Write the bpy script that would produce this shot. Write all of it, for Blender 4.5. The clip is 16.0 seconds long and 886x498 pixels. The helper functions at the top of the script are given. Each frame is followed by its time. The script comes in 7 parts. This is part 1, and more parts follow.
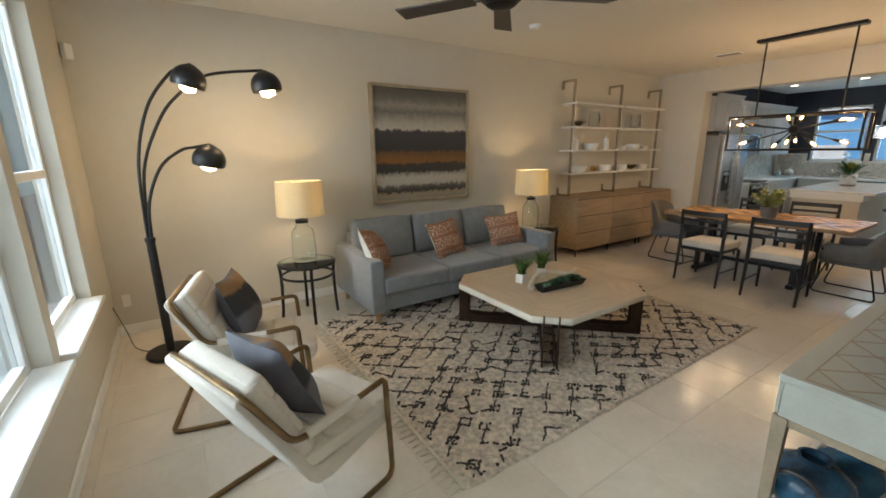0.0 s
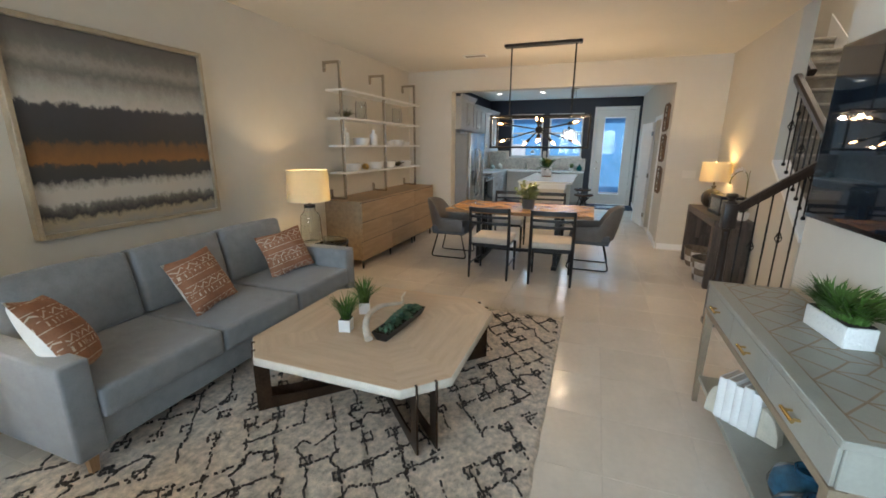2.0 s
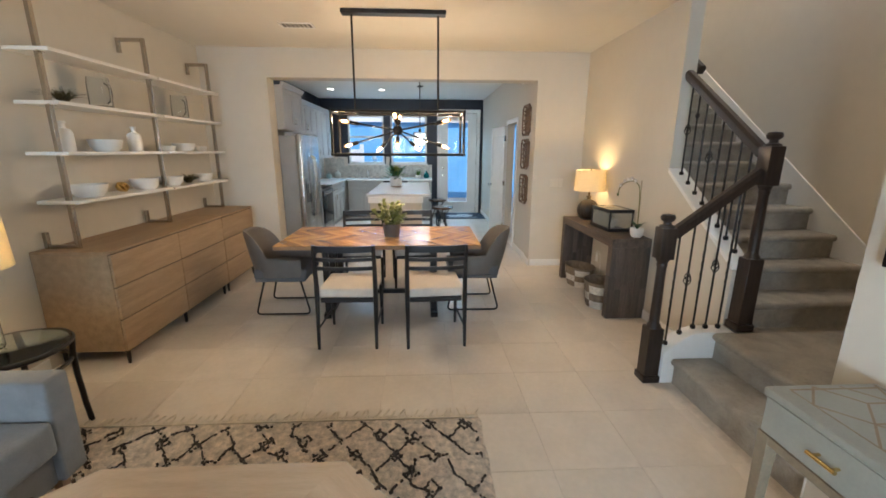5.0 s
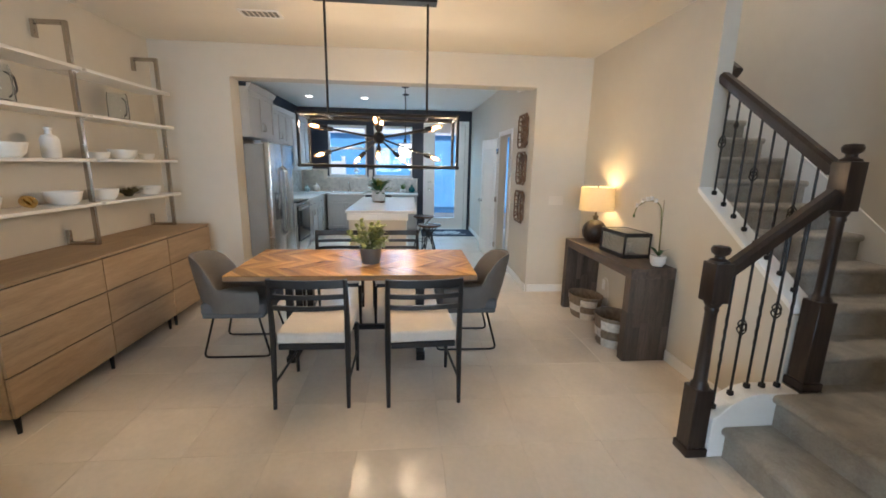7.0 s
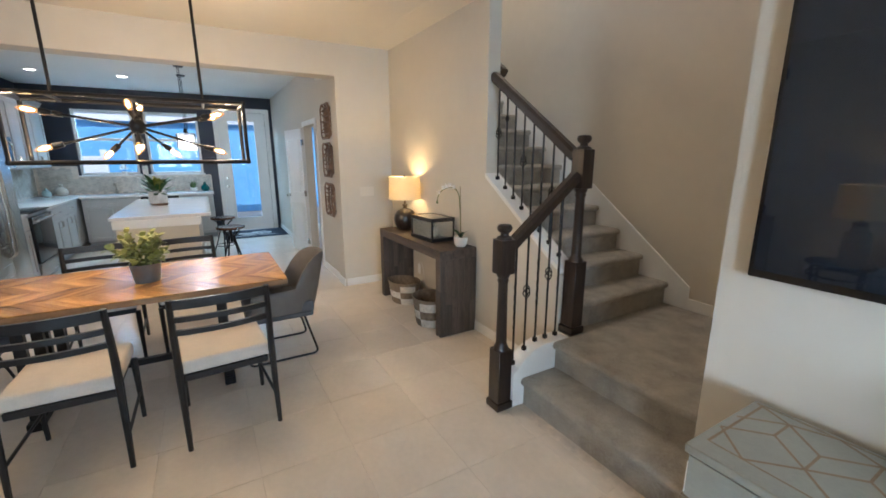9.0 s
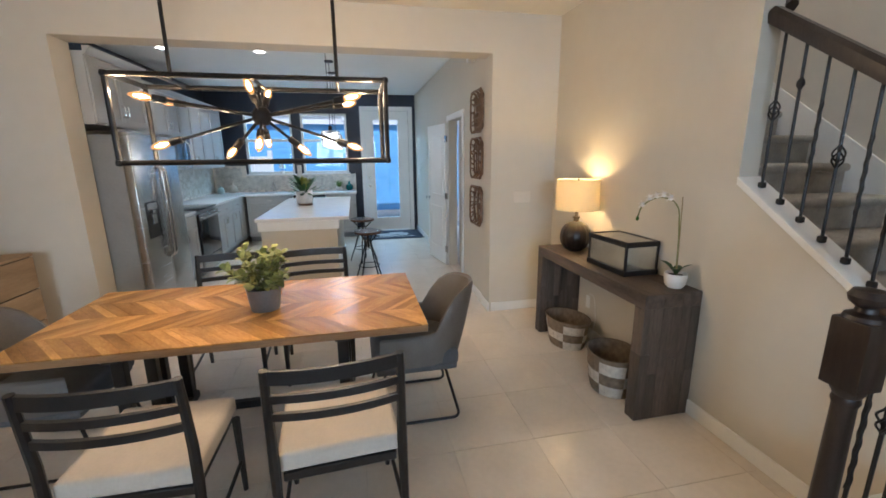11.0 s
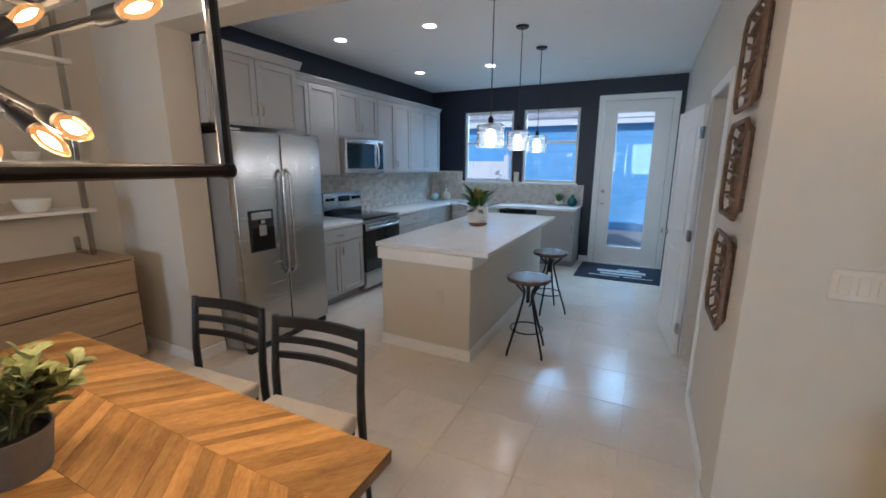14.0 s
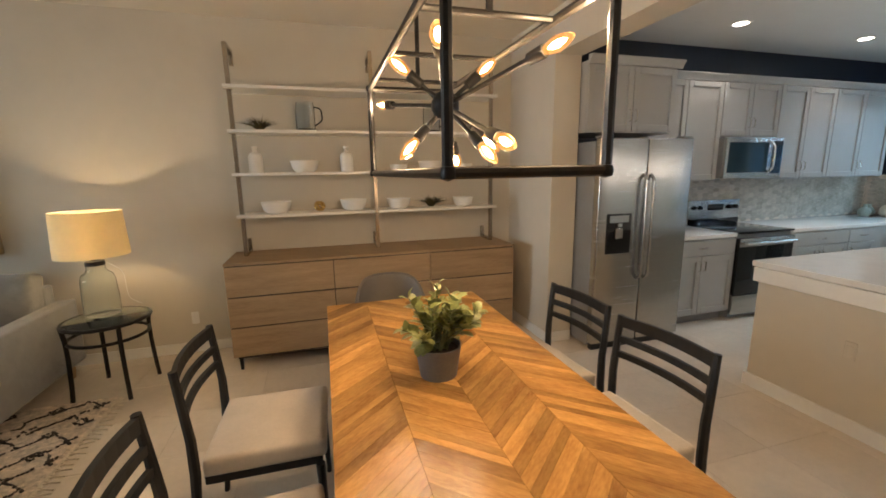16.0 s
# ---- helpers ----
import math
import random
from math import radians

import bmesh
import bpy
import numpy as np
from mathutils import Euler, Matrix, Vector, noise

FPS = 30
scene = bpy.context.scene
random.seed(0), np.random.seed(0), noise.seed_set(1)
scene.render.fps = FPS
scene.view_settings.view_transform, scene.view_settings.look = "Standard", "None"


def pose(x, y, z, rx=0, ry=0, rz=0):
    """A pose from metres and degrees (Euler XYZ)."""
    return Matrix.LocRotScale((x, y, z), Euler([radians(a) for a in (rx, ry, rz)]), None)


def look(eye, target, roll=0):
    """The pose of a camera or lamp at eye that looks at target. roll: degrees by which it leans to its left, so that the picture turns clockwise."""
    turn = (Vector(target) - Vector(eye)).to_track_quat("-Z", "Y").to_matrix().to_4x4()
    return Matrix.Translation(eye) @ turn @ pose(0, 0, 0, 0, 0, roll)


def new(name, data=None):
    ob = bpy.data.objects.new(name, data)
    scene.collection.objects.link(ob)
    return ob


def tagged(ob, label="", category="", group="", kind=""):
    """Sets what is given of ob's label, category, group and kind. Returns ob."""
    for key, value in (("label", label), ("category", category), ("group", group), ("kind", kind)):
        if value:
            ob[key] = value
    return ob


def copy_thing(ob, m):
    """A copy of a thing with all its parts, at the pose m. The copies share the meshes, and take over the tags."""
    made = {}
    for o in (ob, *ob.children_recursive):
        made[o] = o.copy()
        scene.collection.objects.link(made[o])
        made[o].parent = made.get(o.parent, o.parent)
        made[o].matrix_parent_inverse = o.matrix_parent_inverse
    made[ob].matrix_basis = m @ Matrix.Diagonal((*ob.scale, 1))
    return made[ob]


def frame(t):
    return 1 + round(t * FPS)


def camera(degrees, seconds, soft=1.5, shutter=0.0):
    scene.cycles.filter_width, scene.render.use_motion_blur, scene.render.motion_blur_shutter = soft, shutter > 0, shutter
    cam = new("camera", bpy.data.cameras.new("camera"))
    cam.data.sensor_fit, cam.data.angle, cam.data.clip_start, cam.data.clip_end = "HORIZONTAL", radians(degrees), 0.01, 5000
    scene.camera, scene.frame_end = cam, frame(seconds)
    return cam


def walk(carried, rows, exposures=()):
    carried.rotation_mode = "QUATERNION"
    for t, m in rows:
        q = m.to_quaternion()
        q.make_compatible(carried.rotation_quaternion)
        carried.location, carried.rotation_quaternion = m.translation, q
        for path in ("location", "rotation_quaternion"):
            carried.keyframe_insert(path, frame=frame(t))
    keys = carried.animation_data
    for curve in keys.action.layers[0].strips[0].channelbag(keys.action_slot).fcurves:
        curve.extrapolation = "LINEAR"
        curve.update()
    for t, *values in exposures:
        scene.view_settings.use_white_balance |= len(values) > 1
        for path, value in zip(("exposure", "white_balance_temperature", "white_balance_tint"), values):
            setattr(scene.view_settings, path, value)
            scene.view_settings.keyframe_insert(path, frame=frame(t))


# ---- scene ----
cam = camera(94.97, 16.0, soft=1.7)
PATH = [
    (0, (0.250, 0.422, 1.598), (1.309, 2.052, 1.126), -0.60),
    (0.5, (0.320, 0.805, 1.613), (1.476, 2.368, 1.140), -0.95),
    (1, (0.294, 1.215, 1.603), (1.819, 2.409, 1.103), -0.10),
    (1.5, (0.477, 1.455, 1.573), (2.243, 2.246, 1.070), 0.23),
    (2, (0.707, 1.580, 1.588), (2.527, 2.245, 1.093), 0.29),
    (2.5, (0.885, 1.703, 1.577), (2.777, 2.153, 1.110), 0.96),
    (3, (1.113, 1.836, 1.587), (3.059, 1.872, 1.128), 1.33),
    (3.5, (1.388, 1.885, 1.577), (3.319, 1.624, 1.129), 1.64),
    (4, (1.685, 1.918, 1.565), (3.610, 1.642, 1.097), 1.54),
    (4.5, (1.984, 2.038, 1.581), (3.912, 1.828, 1.093), 0.90),
    (4.7, (2.083, 2.067, 1.607), (4.016, 1.931, 1.111), 0.16),
    (6.8, (2.869, 2.074, 1.585), (4.826, 2.051, 1.169), 0.92),
    (7, (2.876, 2.074, 1.590), (4.827, 1.901, 1.183), 1.09),
    (7.5, (2.900, 2.029, 1.589), (4.771, 1.440, 1.194), 1.49),
    (8, (2.906, 1.984, 1.600), (4.629, 1.049, 1.203), 1.25),
    (8.5, (2.915, 1.959, 1.602), (4.539, 0.864, 1.196), 0.65),
    (9, (2.929, 1.965, 1.596), (4.618, 0.989, 1.154), -0.09),
    (9.5, (3.070, 1.933, 1.572), (4.929, 1.338, 1.134), -0.70),
    (9.7, (3.160, 1.924, 1.588), (5.057, 1.466, 1.149), -0.79),
    (12, (4.787, 1.593, 1.577), (6.704, 1.243, 1.128), -0.38),
    (12.5, (5.171, 1.329, 1.578), (7.113, 1.211, 1.114), 0.12),
    (13, (5.486, 1.185, 1.555), (7.429, 1.347, 1.108), 0.84),
    (13.5, (5.753, 1.091, 1.585), (7.647, 1.558, 1.143), 0.06),
    (14, (5.984, 0.936, 1.583), (7.739, 1.803, 1.169), 0.35),
    (14.5, (6.035, 0.851, 1.619), (7.468, 2.182, 1.198), 0.53),
    (15, (6.015, 0.891, 1.580), (7.086, 2.532, 1.181), -0.26),
    (15.5, (5.974, 0.892, 1.566), (6.750, 2.695, 1.184), -0.80),
    (16, (5.918, 0.898, 1.569), (6.467, 2.784, 1.195), -0.93),
]
walk(cam, [(t, look(eye, target, roll)) for t, eye, target, roll in PATH], [(0, -0.16, 6600, 12), (1.2, -0.02, 6200, 12), (2.5, 0.1, 5900, 11), (4.5, 0.34, 5900, 12), (7, 0.36, 5700, 12), (9.5, 0.36, 5600, 12), (12, 0.08, 5500, 13), (13, -0.04, 5300, 14), (14, -0.02, 5400, 15), (15, 0.12, 6400, 16), (16, 0.12, 6500, 14)])

# ---- world and light ----
world = bpy.data.worlds.new("world")
scene.world = world
world.use_nodes = True
wn, wl = world.node_tree.nodes, world.node_tree.links
sky = wn.new("ShaderNodeTexSky")
sky.sky_type, sky.sun_disc, sky.sun_elevation, sky.sun_rotation = "NISHITA", False, radians(40), radians(256)
wl.new(sky.outputs["Color"], wn["Background"].inputs["Color"])
wn["Background"].inputs["Strength"].default_value = 0.14
sun = new("sun", bpy.data.lights.new("sun", "SUN"))
sun.data.energy, sun.data.angle, sun.data.color = 2.6, radians(0.6), (1.0, 0.95, 0.88)
sun.matrix_world = look((4, 0.5, 8.6), (14, 3, 0))


def area(name, m, sx, sy, watts, color):
    d = bpy.data.lights.new(name, "AREA")
    d.shape, d.size, d.size_y, d.energy, d.color = "RECTANGLE", sx, sy, watts, color
    ob = new(name, d)
    ob.matrix_world = m
    return ob


def bulb(name, at, watts, color, r=0.03):
    d = bpy.data.lights.new(name, "POINT")
    d.energy, d.color, d.shadow_soft_size = watts, color, r
    ob = new(name, d)
    ob.location = at
    return ob


WARM, COOL = (1.0, 0.73, 0.40), (0.71, 0.89, 1.0)
# skylight falling in from outside through the living room windows and through the kitchen windows and door
for x_, y_, w_ in ((-2.5, 5.7, 300), (-3.2, 3.2, 120), (-3.2, 1.3, 75)):
    area("window_daylight", look((x_, y_, 1.95), (3.2, 0.3 + 0.25 * y_, 1.5)), 1.5, 1.7, w_, COOL)
area("window_daylight", look((13.75, 3.44, 3.05), (9, 3.0, 0.6)), 0.9, 1.1, 66, (0.44, 0.77, 1.0))
area("window_daylight", look((13.75, 2.33, 3.05), (9, 2.2, 0.6)), 0.9, 1.1, 66, (0.44, 0.77, 1.0))
area("window_daylight", look((13.75, 1.10, 3.05), (9, 1.2, 0.3)), 0.6, 1.1, 66, (0.44, 0.77, 1.0))

# ---- materials ----


def mat(name, color, rough=0.6, metal=0.0, var=0.08, scale=8.0, bump=0.0, bscale=60.0, grain=None, rand=0.0, spec=0.5, coat=0.0, second=None, sheen=0.0, soft=0.5, trans=0.0):
    """A procedural surface: base colour with drift at two scales, optional grain stretched along an axis, bump, and a random shift per object."""
    m = bpy.data.materials.new(name)
    m.use_nodes = True
    n, l = m.node_tree.nodes, m.node_tree.links
    b = n["Principled BSDF"]
    b.inputs["Roughness"].default_value, b.inputs["Metallic"].default_value = rough, metal
    b.inputs["Specular IOR Level"].default_value = spec
    b.inputs["Coat Weight"].default_value = coat
    b.inputs["Sheen Weight"].default_value = sheen
    b.inputs["Transmission Weight"].default_value = trans
    tc = n.new("ShaderNodeTexCoord")
    mp = n.new("ShaderNodeMapping")
    l.new(tc.outputs["Object"], mp.inputs["Vector"])
    if grain:
        mp.inputs["Scale"].default_value = grain
    if rand:
        oi = n.new("ShaderNodeObjectInfo")
        vm = n.new("ShaderNodeVectorMath")
        vm.operation = "SCALE"
        cmb = n.new("ShaderNodeCombineXYZ")
        for k in range(3):
            l.new(oi.outputs["Random"], cmb.inputs[k])
        l.new(cmb.outputs[0], vm.inputs[0])
        vm.inputs["Scale"].default_value = 37.0
        l.new(vm.outputs[0], mp.inputs["Location"])
    t1, t2 = n.new("ShaderNodeTexNoise"), n.new("ShaderNodeTexNoise")
    t1.inputs["Scale"].default_value, t1.inputs["Detail"].default_value = scale, 6
    t2.inputs["Scale"].default_value, t2.inputs["Detail"].default_value = scale * 9, 3
    for t in (t1, t2):
        l.new(mp.outputs[0], t.inputs["Vector"])
    mix = n.new("ShaderNodeMix")
    mix.data_type = "FLOAT"
    l.new(t1.outputs["Fac"], mix.inputs[2])
    l.new(t2.outputs["Fac"], mix.inputs[3])
    mix.inputs[0].default_value = 0.35
    ramp = n.new("ShaderNodeValToRGB")
    lo = second or tuple(c * (1 - var * 2.2) for c in color)
    hi = tuple(min(1, c * (1 + var)) for c in color)
    ramp.color_ramp.elements[0].position, ramp.color_ramp.elements[1].position = 0.5 - soft * 0.35, 0.5 + soft * 0.35
    ramp.color_ramp.elements[0].color, ramp.color_ramp.elements[1].color = (*lo, 1), (*hi, 1)
    l.new(mix.outputs[0], ramp.inputs[0])
    out = ramp.outputs[0]
    if rand:
        hsv = n.new("ShaderNodeHueSaturation")
        mr = n.new("ShaderNodeMapRange")
        l.new(oi.outputs["Random"], mr.inputs["Value"])
        mr.inputs["To Min"].default_value, mr.inputs["To Max"].default_value = 1 - rand, 1 + rand
        l.new(mr.outputs[0], hsv.inputs["Value"])
        l.new(out, hsv.inputs["Color"])
        out = hsv.outputs[0]
    l.new(out, b.inputs["Base Color"])
    rr = n.new("ShaderNodeMapRange")
    l.new(t1.outputs["Fac"], rr.inputs["Value"])
    rr.inputs["To Min"].default_value, rr.inputs["To Max"].default_value = max(0.02, rough * 0.85), min(1, rough * 1.15)
    l.new(rr.outputs[0], b.inputs["Roughness"])
    if bump:
        t3, bp = n.new("ShaderNodeTexNoise"), n.new("ShaderNodeBump")
        t3.inputs["Scale"].default_value, t3.inputs["Detail"].default_value = bscale, 4
        l.new(mp.outputs[0], t3.inputs["Vector"])
        bp.inputs["Strength"].default_value, bp.inputs["Distance"].default_value = bump, 0.01
        l.new(t3.outputs["Fac"], bp.inputs["Height"])
        l.new(bp.outputs[0], b.inputs["Normal"])
    return m


def glow(name, color, strength):
    m = bpy.data.materials.new(name)
    m.use_nodes = True
    b = m.node_tree.nodes["Principled BSDF"]
    b.inputs["Base Color"].default_value = (*color, 1)
    b.inputs["Emission Color"].default_value = (*color, 1)
    b.inputs["Emission Strength"].default_value = strength
    return m


def clear(name, color=(0.95, 0.98, 0.97), rough=0.02, ior=1.45):
    m = bpy.data.materials.new(name)
    m.use_nodes = True
    b = m.node_tree.nodes["Principled BSDF"]
    b.inputs["Base Color"].default_value = (*color, 1)
    b.inputs["Transmission Weight"].default_value = 1
    b.inputs["Roughness"].default_value, b.inputs["IOR"].default_value = rough, ior
    return m


def shade_cloth(name, color):
    """Lampshade cloth that lets light through."""
    m = mat(name, color, 0.9, var=0.03, scale=30, bump=0.15, bscale=400)
    n, l = m.node_tree.nodes, m.node_tree.links
    tr, mx = n.new("ShaderNodeBsdfTranslucent"), n.new("ShaderNodeMixShader")
    tr.inputs["Color"].default_value = (*color, 1)
    mx.inputs[0].default_value = 0.38
    l.new(n["Principled BSDF"].outputs[0], mx.inputs[1])
    l.new(tr.outputs[0], mx.inputs[2])
    l.new(mx.outputs[0], n["Material Output"].inputs["Surface"])
    return m


M_WALL = mat("wall_paint", (0.60, 0.555, 0.475), 0.75, var=0.02, scale=1.2, bump=0.06, bscale=220)
M_CEIL = mat("ceiling_paint", (0.74, 0.70, 0.62), 0.8, var=0.015, scale=1.0, bump=0.12, bscale=140)
M_KCEIL = mat("kitchen_ceiling_paint", (0.78, 0.78, 0.76), 0.8, var=0.015, scale=1.0, bump=0.12, bscale=140)
M_TRIM = mat("trim_white", (0.80, 0.79, 0.76), 0.4, var=0.02, scale=4)
M_TILE = mat("porcelain_tile", (0.72, 0.64, 0.545), 0.19, var=0.05, scale=3.5, bump=0.03, bscale=30, rand=0.03, second=(0.66, 0.585, 0.495))
M_GROUT = mat("grout", (0.70, 0.62, 0.53), 0.9, var=0.1, scale=20)
M_NAVY = mat("navy_paint", (0.010, 0.016, 0.034), 0.5, var=0.1, scale=3, bump=0.05, bscale=200)
M_CARPET = mat("stair_carpet", (0.40, 0.365, 0.305), 0.95, var=0.16, scale=9, bump=1.0, bscale=260, sheen=0.2)
M_ESP = mat("espresso_wood", (0.028, 0.018, 0.014), 0.32, var=0.3, scale=9, grain=(6, 6, 0.6), bump=0.05)
M_IRON = mat("black_iron", (0.014, 0.013, 0.013), 0.42, metal=0.4, var=0.2, scale=30)
M_BLACK = mat("black_paint", (0.012, 0.012, 0.013), 0.4, var=0.2, scale=20)
M_CHROME = mat("polished_steel", (0.72, 0.70, 0.66), 0.12, metal=1, var=0.04, scale=12)
M_OUT = mat("outside_white", (0.8, 0.8, 0.8), 0.6, var=0.03, scale=3)
M_GLASS = clear("window_glass", (0.97, 0.99, 1.0))

# ---- mesh helpers ----


def bx(bm, lo, hi, bev=0.0, seg=1):
    vs = [bm.verts.new((x, y, z)) for x in (lo[0], hi[0]) for y in (lo[1], hi[1]) for z in (lo[2], hi[2])]
    fs = [bm.faces.new([vs[i] for i in q]) for q in ((0, 1, 3, 2), (4, 6, 7, 5), (0, 4, 5, 1), (2, 3, 7, 6), (0, 2, 6, 4), (1, 5, 7, 3))]
    if bev:
        es = list({e for f in fs for e in f.edges})
        bmesh.ops.bevel(bm, geom=es, offset=bev, segments=seg, profile=0.6, affect="EDGES")
    return bm


def box(lo, hi, bev=0.0, seg=1):
    return bx(bmesh.new(), lo, hi, bev, seg)


def tube(bm, pts, r, seg=8, closed=False, caps=True):
    """A round bar swept along points; r may be one number or one per point."""
    P = [Vector(p) for p in pts]
    R = r if isinstance(r, (list, tuple)) else [r] * len(P)
    n, rings, up = len(P), [], None
    for i, p in enumerate(P):
        a, c = (P[i - 1] if (i or closed) else p), (P[(i + 1) % n] if (i < n - 1 or closed) else p)
        d = (c - a).normalized()
        if up is None:
            up = d.orthogonal().normalized()
        up = (up - d * up.dot(d))
        up = up.normalized() if up.length > 1e-6 else d.orthogonal().normalized()
        s = d.cross(up)
        rings.append([bm.verts.new(p + (up * math.cos(k * math.tau / seg) + s * math.sin(k * math.tau / seg)) * R[i]) for k in range(seg)])
    for i in range(n if closed else n - 1):
        A, B = rings[i], rings[(i + 1) % n]
        for k in range(seg):
            bm.faces.new((A[k], A[(k + 1) % seg], B[(k + 1) % seg], B[k]))
    if caps and not closed:
        bm.faces.new(rings[0][::-1])
        bm.faces.new(rings[-1])
    return bm


def rounded(pts, r, n=5):
    """A polyline with its inner corners rounded."""
    P, out = [Vector(p) for p in pts], []
    for i, p in enumerate(P):
        if i in (0, len(P) - 1):
            out.append(p)
            continue
        a, c = P[i - 1] - p, P[i + 1] - p
        q = min(r, a.length * 0.45, c.length * 0.45)
        s, e = p + a.normalized() * q, p + c.normalized() * q
        out += [(s * (1 - t) + p * t) * (1 - t) + (p * (1 - t) + e * t) * t for t in [k / n for k in range(n + 1)]]
    return out


def lathe(bm, prof, seg=24, at=(0, 0, 0), sx=1.0, sy=1.0):
    """A turned shape: (radius, z) from bottom to top."""
    rings = [[bm.verts.new((at[0] + r * sx * math.cos(k * math.tau / seg), at[1] + r * sy * math.sin(k * math.tau / seg), at[2] + z)) for k in range(seg)] for r, z in prof]
    for A, B in zip(rings, rings[1:]):
        for k in range(seg):
            bm.faces.new((A[k], A[(k + 1) % seg], B[(k + 1) % seg], B[k]))
    if prof[0][0] > 1e-4:
        bm.faces.new(rings[0][::-1])
    if prof[-1][0] > 1e-4:
        bm.faces.new(rings[-1])
    bmesh.ops.remove_doubles(bm, verts=bm.verts, dist=1e-5)
    return bm


def prism(bm, poly, h0, h1, axis="z", bev=0.0):
    """A polygon raised between two levels along an axis; poly holds the other two coordinates."""
    def P(u, v, h):
        return {"z": (u, v, h), "y": (u, h, v), "x": (h, u, v)}[axis]
    a = [bm.verts.new(P(u, v, h0)) for u, v in poly]
    b = [bm.verts.new(P(u, v, h1)) for u, v in poly]
    fs = [bm.faces.new(a), bm.faces.new(b[::-1])]
    for i in range(len(poly)):
        j = (i + 1) % len(poly)
        fs.append(bm.faces.new((a[j], a[i], b[i], b[j])))
    bmesh.ops.recalc_face_normals(bm, faces=fs)
    if bev:
        bmesh.ops.bevel(bm, geom=list({e for f in fs for e in f.edges}), offset=bev, segments=1, profile=0.6, affect="EDGES")
    return bm


def mesh_of(name, bm, material):
    bmesh.ops.recalc_face_normals(bm, faces=bm.faces)
    me = bpy.data.meshes.new(name)
    bm.to_mesh(me)
    bm.free()
    for p in me.polygons:
        p.use_smooth = True
    me.set_sharp_from_angle(angle=0.65)
    if material:
        me.materials.append(material)
    return me


def part(name, bm, material, parent=None, label=""):
    """Links a bmesh as one mesh object under a thing or a part."""
    ob = new(name, mesh_of(name, bm, material))
    ob.parent = parent
    if label:
        ob["label"] = label
    return ob


def thing(name, at, label, category, group="", turn=0.0):
    ob = new(name)
    ob.matrix_basis = pose(at[0], at[1], at[2], 0, 0, turn)
    return tagged(ob, label, category, group)


def solid(name, bm, material, label, category, group="", at=None, turn=0.0):
    """A thing that is one mesh."""
    ob = part(name, bm, material)
    if at:
        ob.matrix_basis = pose(at[0], at[1], at[2], 0, 0, turn)
    return tagged(ob, label, category, group)


def setting(name, bm, material, label="", category="wall"):
    return tagged(part(name, bm, material), label or name.replace("_", " "), category, "", "structure")


# ---- structure ----
H, YS, XW, XO, XB, YK, YH, YT, YN, YF = 2.84, 4.85, -0.355, 7.81, 12.94, 4.60, 0.545, 0.385, -0.10, -1.32
# outside ground
setting("ground", box((-30, -30, -0.5), (45, 40, -0.12)), mat("paving", (0.26, 0.26, 0.25), 0.9, var=0.1, scale=2), "pale concrete ground outside the house", "ground")
# sofa wall
setting("wall_north", box((XW - 0.15, YS, -0.1), (XO + 0.12, YS + 0.15, H + 0.3)), M_WALL, "beige painted living room wall behind the sofa")
# window wall with three openings
WINS = [(3.04, 4.04), (1.80, 2.92), (0.55, 1.67)]
SILL, HEAD = 0.62, 2.48
bm = bmesh.new()
bx(bm, (XW - 0.16, -0.6, -0.1), (XW, 0.55, H + 0.3))
bx(bm, (XW - 0.16, 0.55, -0.1), (XW, 4.04, SILL - 0.03))
bx(bm, (XW - 0.16, 0.55, HEAD), (XW, 4.04, H + 0.3))
bx(bm, (XW - 0.16, 1.67, SILL - 0.03), (XW, 1.80, HEAD))
bx(bm, (XW - 0.16, 2.92, SILL - 0.03), (XW, 3.04, HEAD))
bx(bm, (XW - 0.16, 4.04, -0.1), (XW, YS, H + 0.3))
setting("wall_west", bm, M_WALL, "beige painted wall with tall windows")
# wall that carries the television, a solid end by the stairs
setting("wall_south", box((XW - 0.15, YT - 0.15, -0.1), (3.655, YT, H + 0.3)), M_WALL, "beige painted wall behind the television")
setting("wall_stair_side", box((3.505, YF, -0.1), (3.655, YT - 0.152, 5.6)), M_WALL, "beige painted wall beside the landing")
setting("wall_stair_back", box((3.505, YF - 0.15, -0.1), (9.6, YF, 5.6)), M_WALL, "beige painted wall along the stairs")
# wall behind the console, cut along the stairs
RISE, RUN, X1, ZL = 0.189, 0.254, 4.80, 0.38
XC = 5.77
bm = bmesh.new()
prism(bm, [(4.90, -0.1), (XO, -0.1), (XO, H + 0.3), (XC, H + 0.3), (XC, 1.43), (4.90, 0.82)], YN - 0.12, YN, "y")
setting("wall_console", bm, M_WALL, "beige painted wall with a sloped cut along the stairs")
setting("wall_stair_upper", box((XC, YN - 0.118, H + 0.302), (9.6, YN, 5.6)), M_WALL, "beige painted upper wall beside the stairs")
# wall with the wide opening to the kitchen
WE = 0.245
bm = bmesh.new()
prism(bm, [(YN - 0.12, -0.1), (YH + 0.02, -0.1), (YH + 0.02, 2.495), (4.03, 2.495), (4.03, -0.1), (YS, -0.1), (YS, H + 0.3), (YN - 0.12, H + 0.3)], XO, XO + WE, "x")
setting("wall_east", bm, M_WALL, "beige painted wall with a wide cased opening to the kitchen")
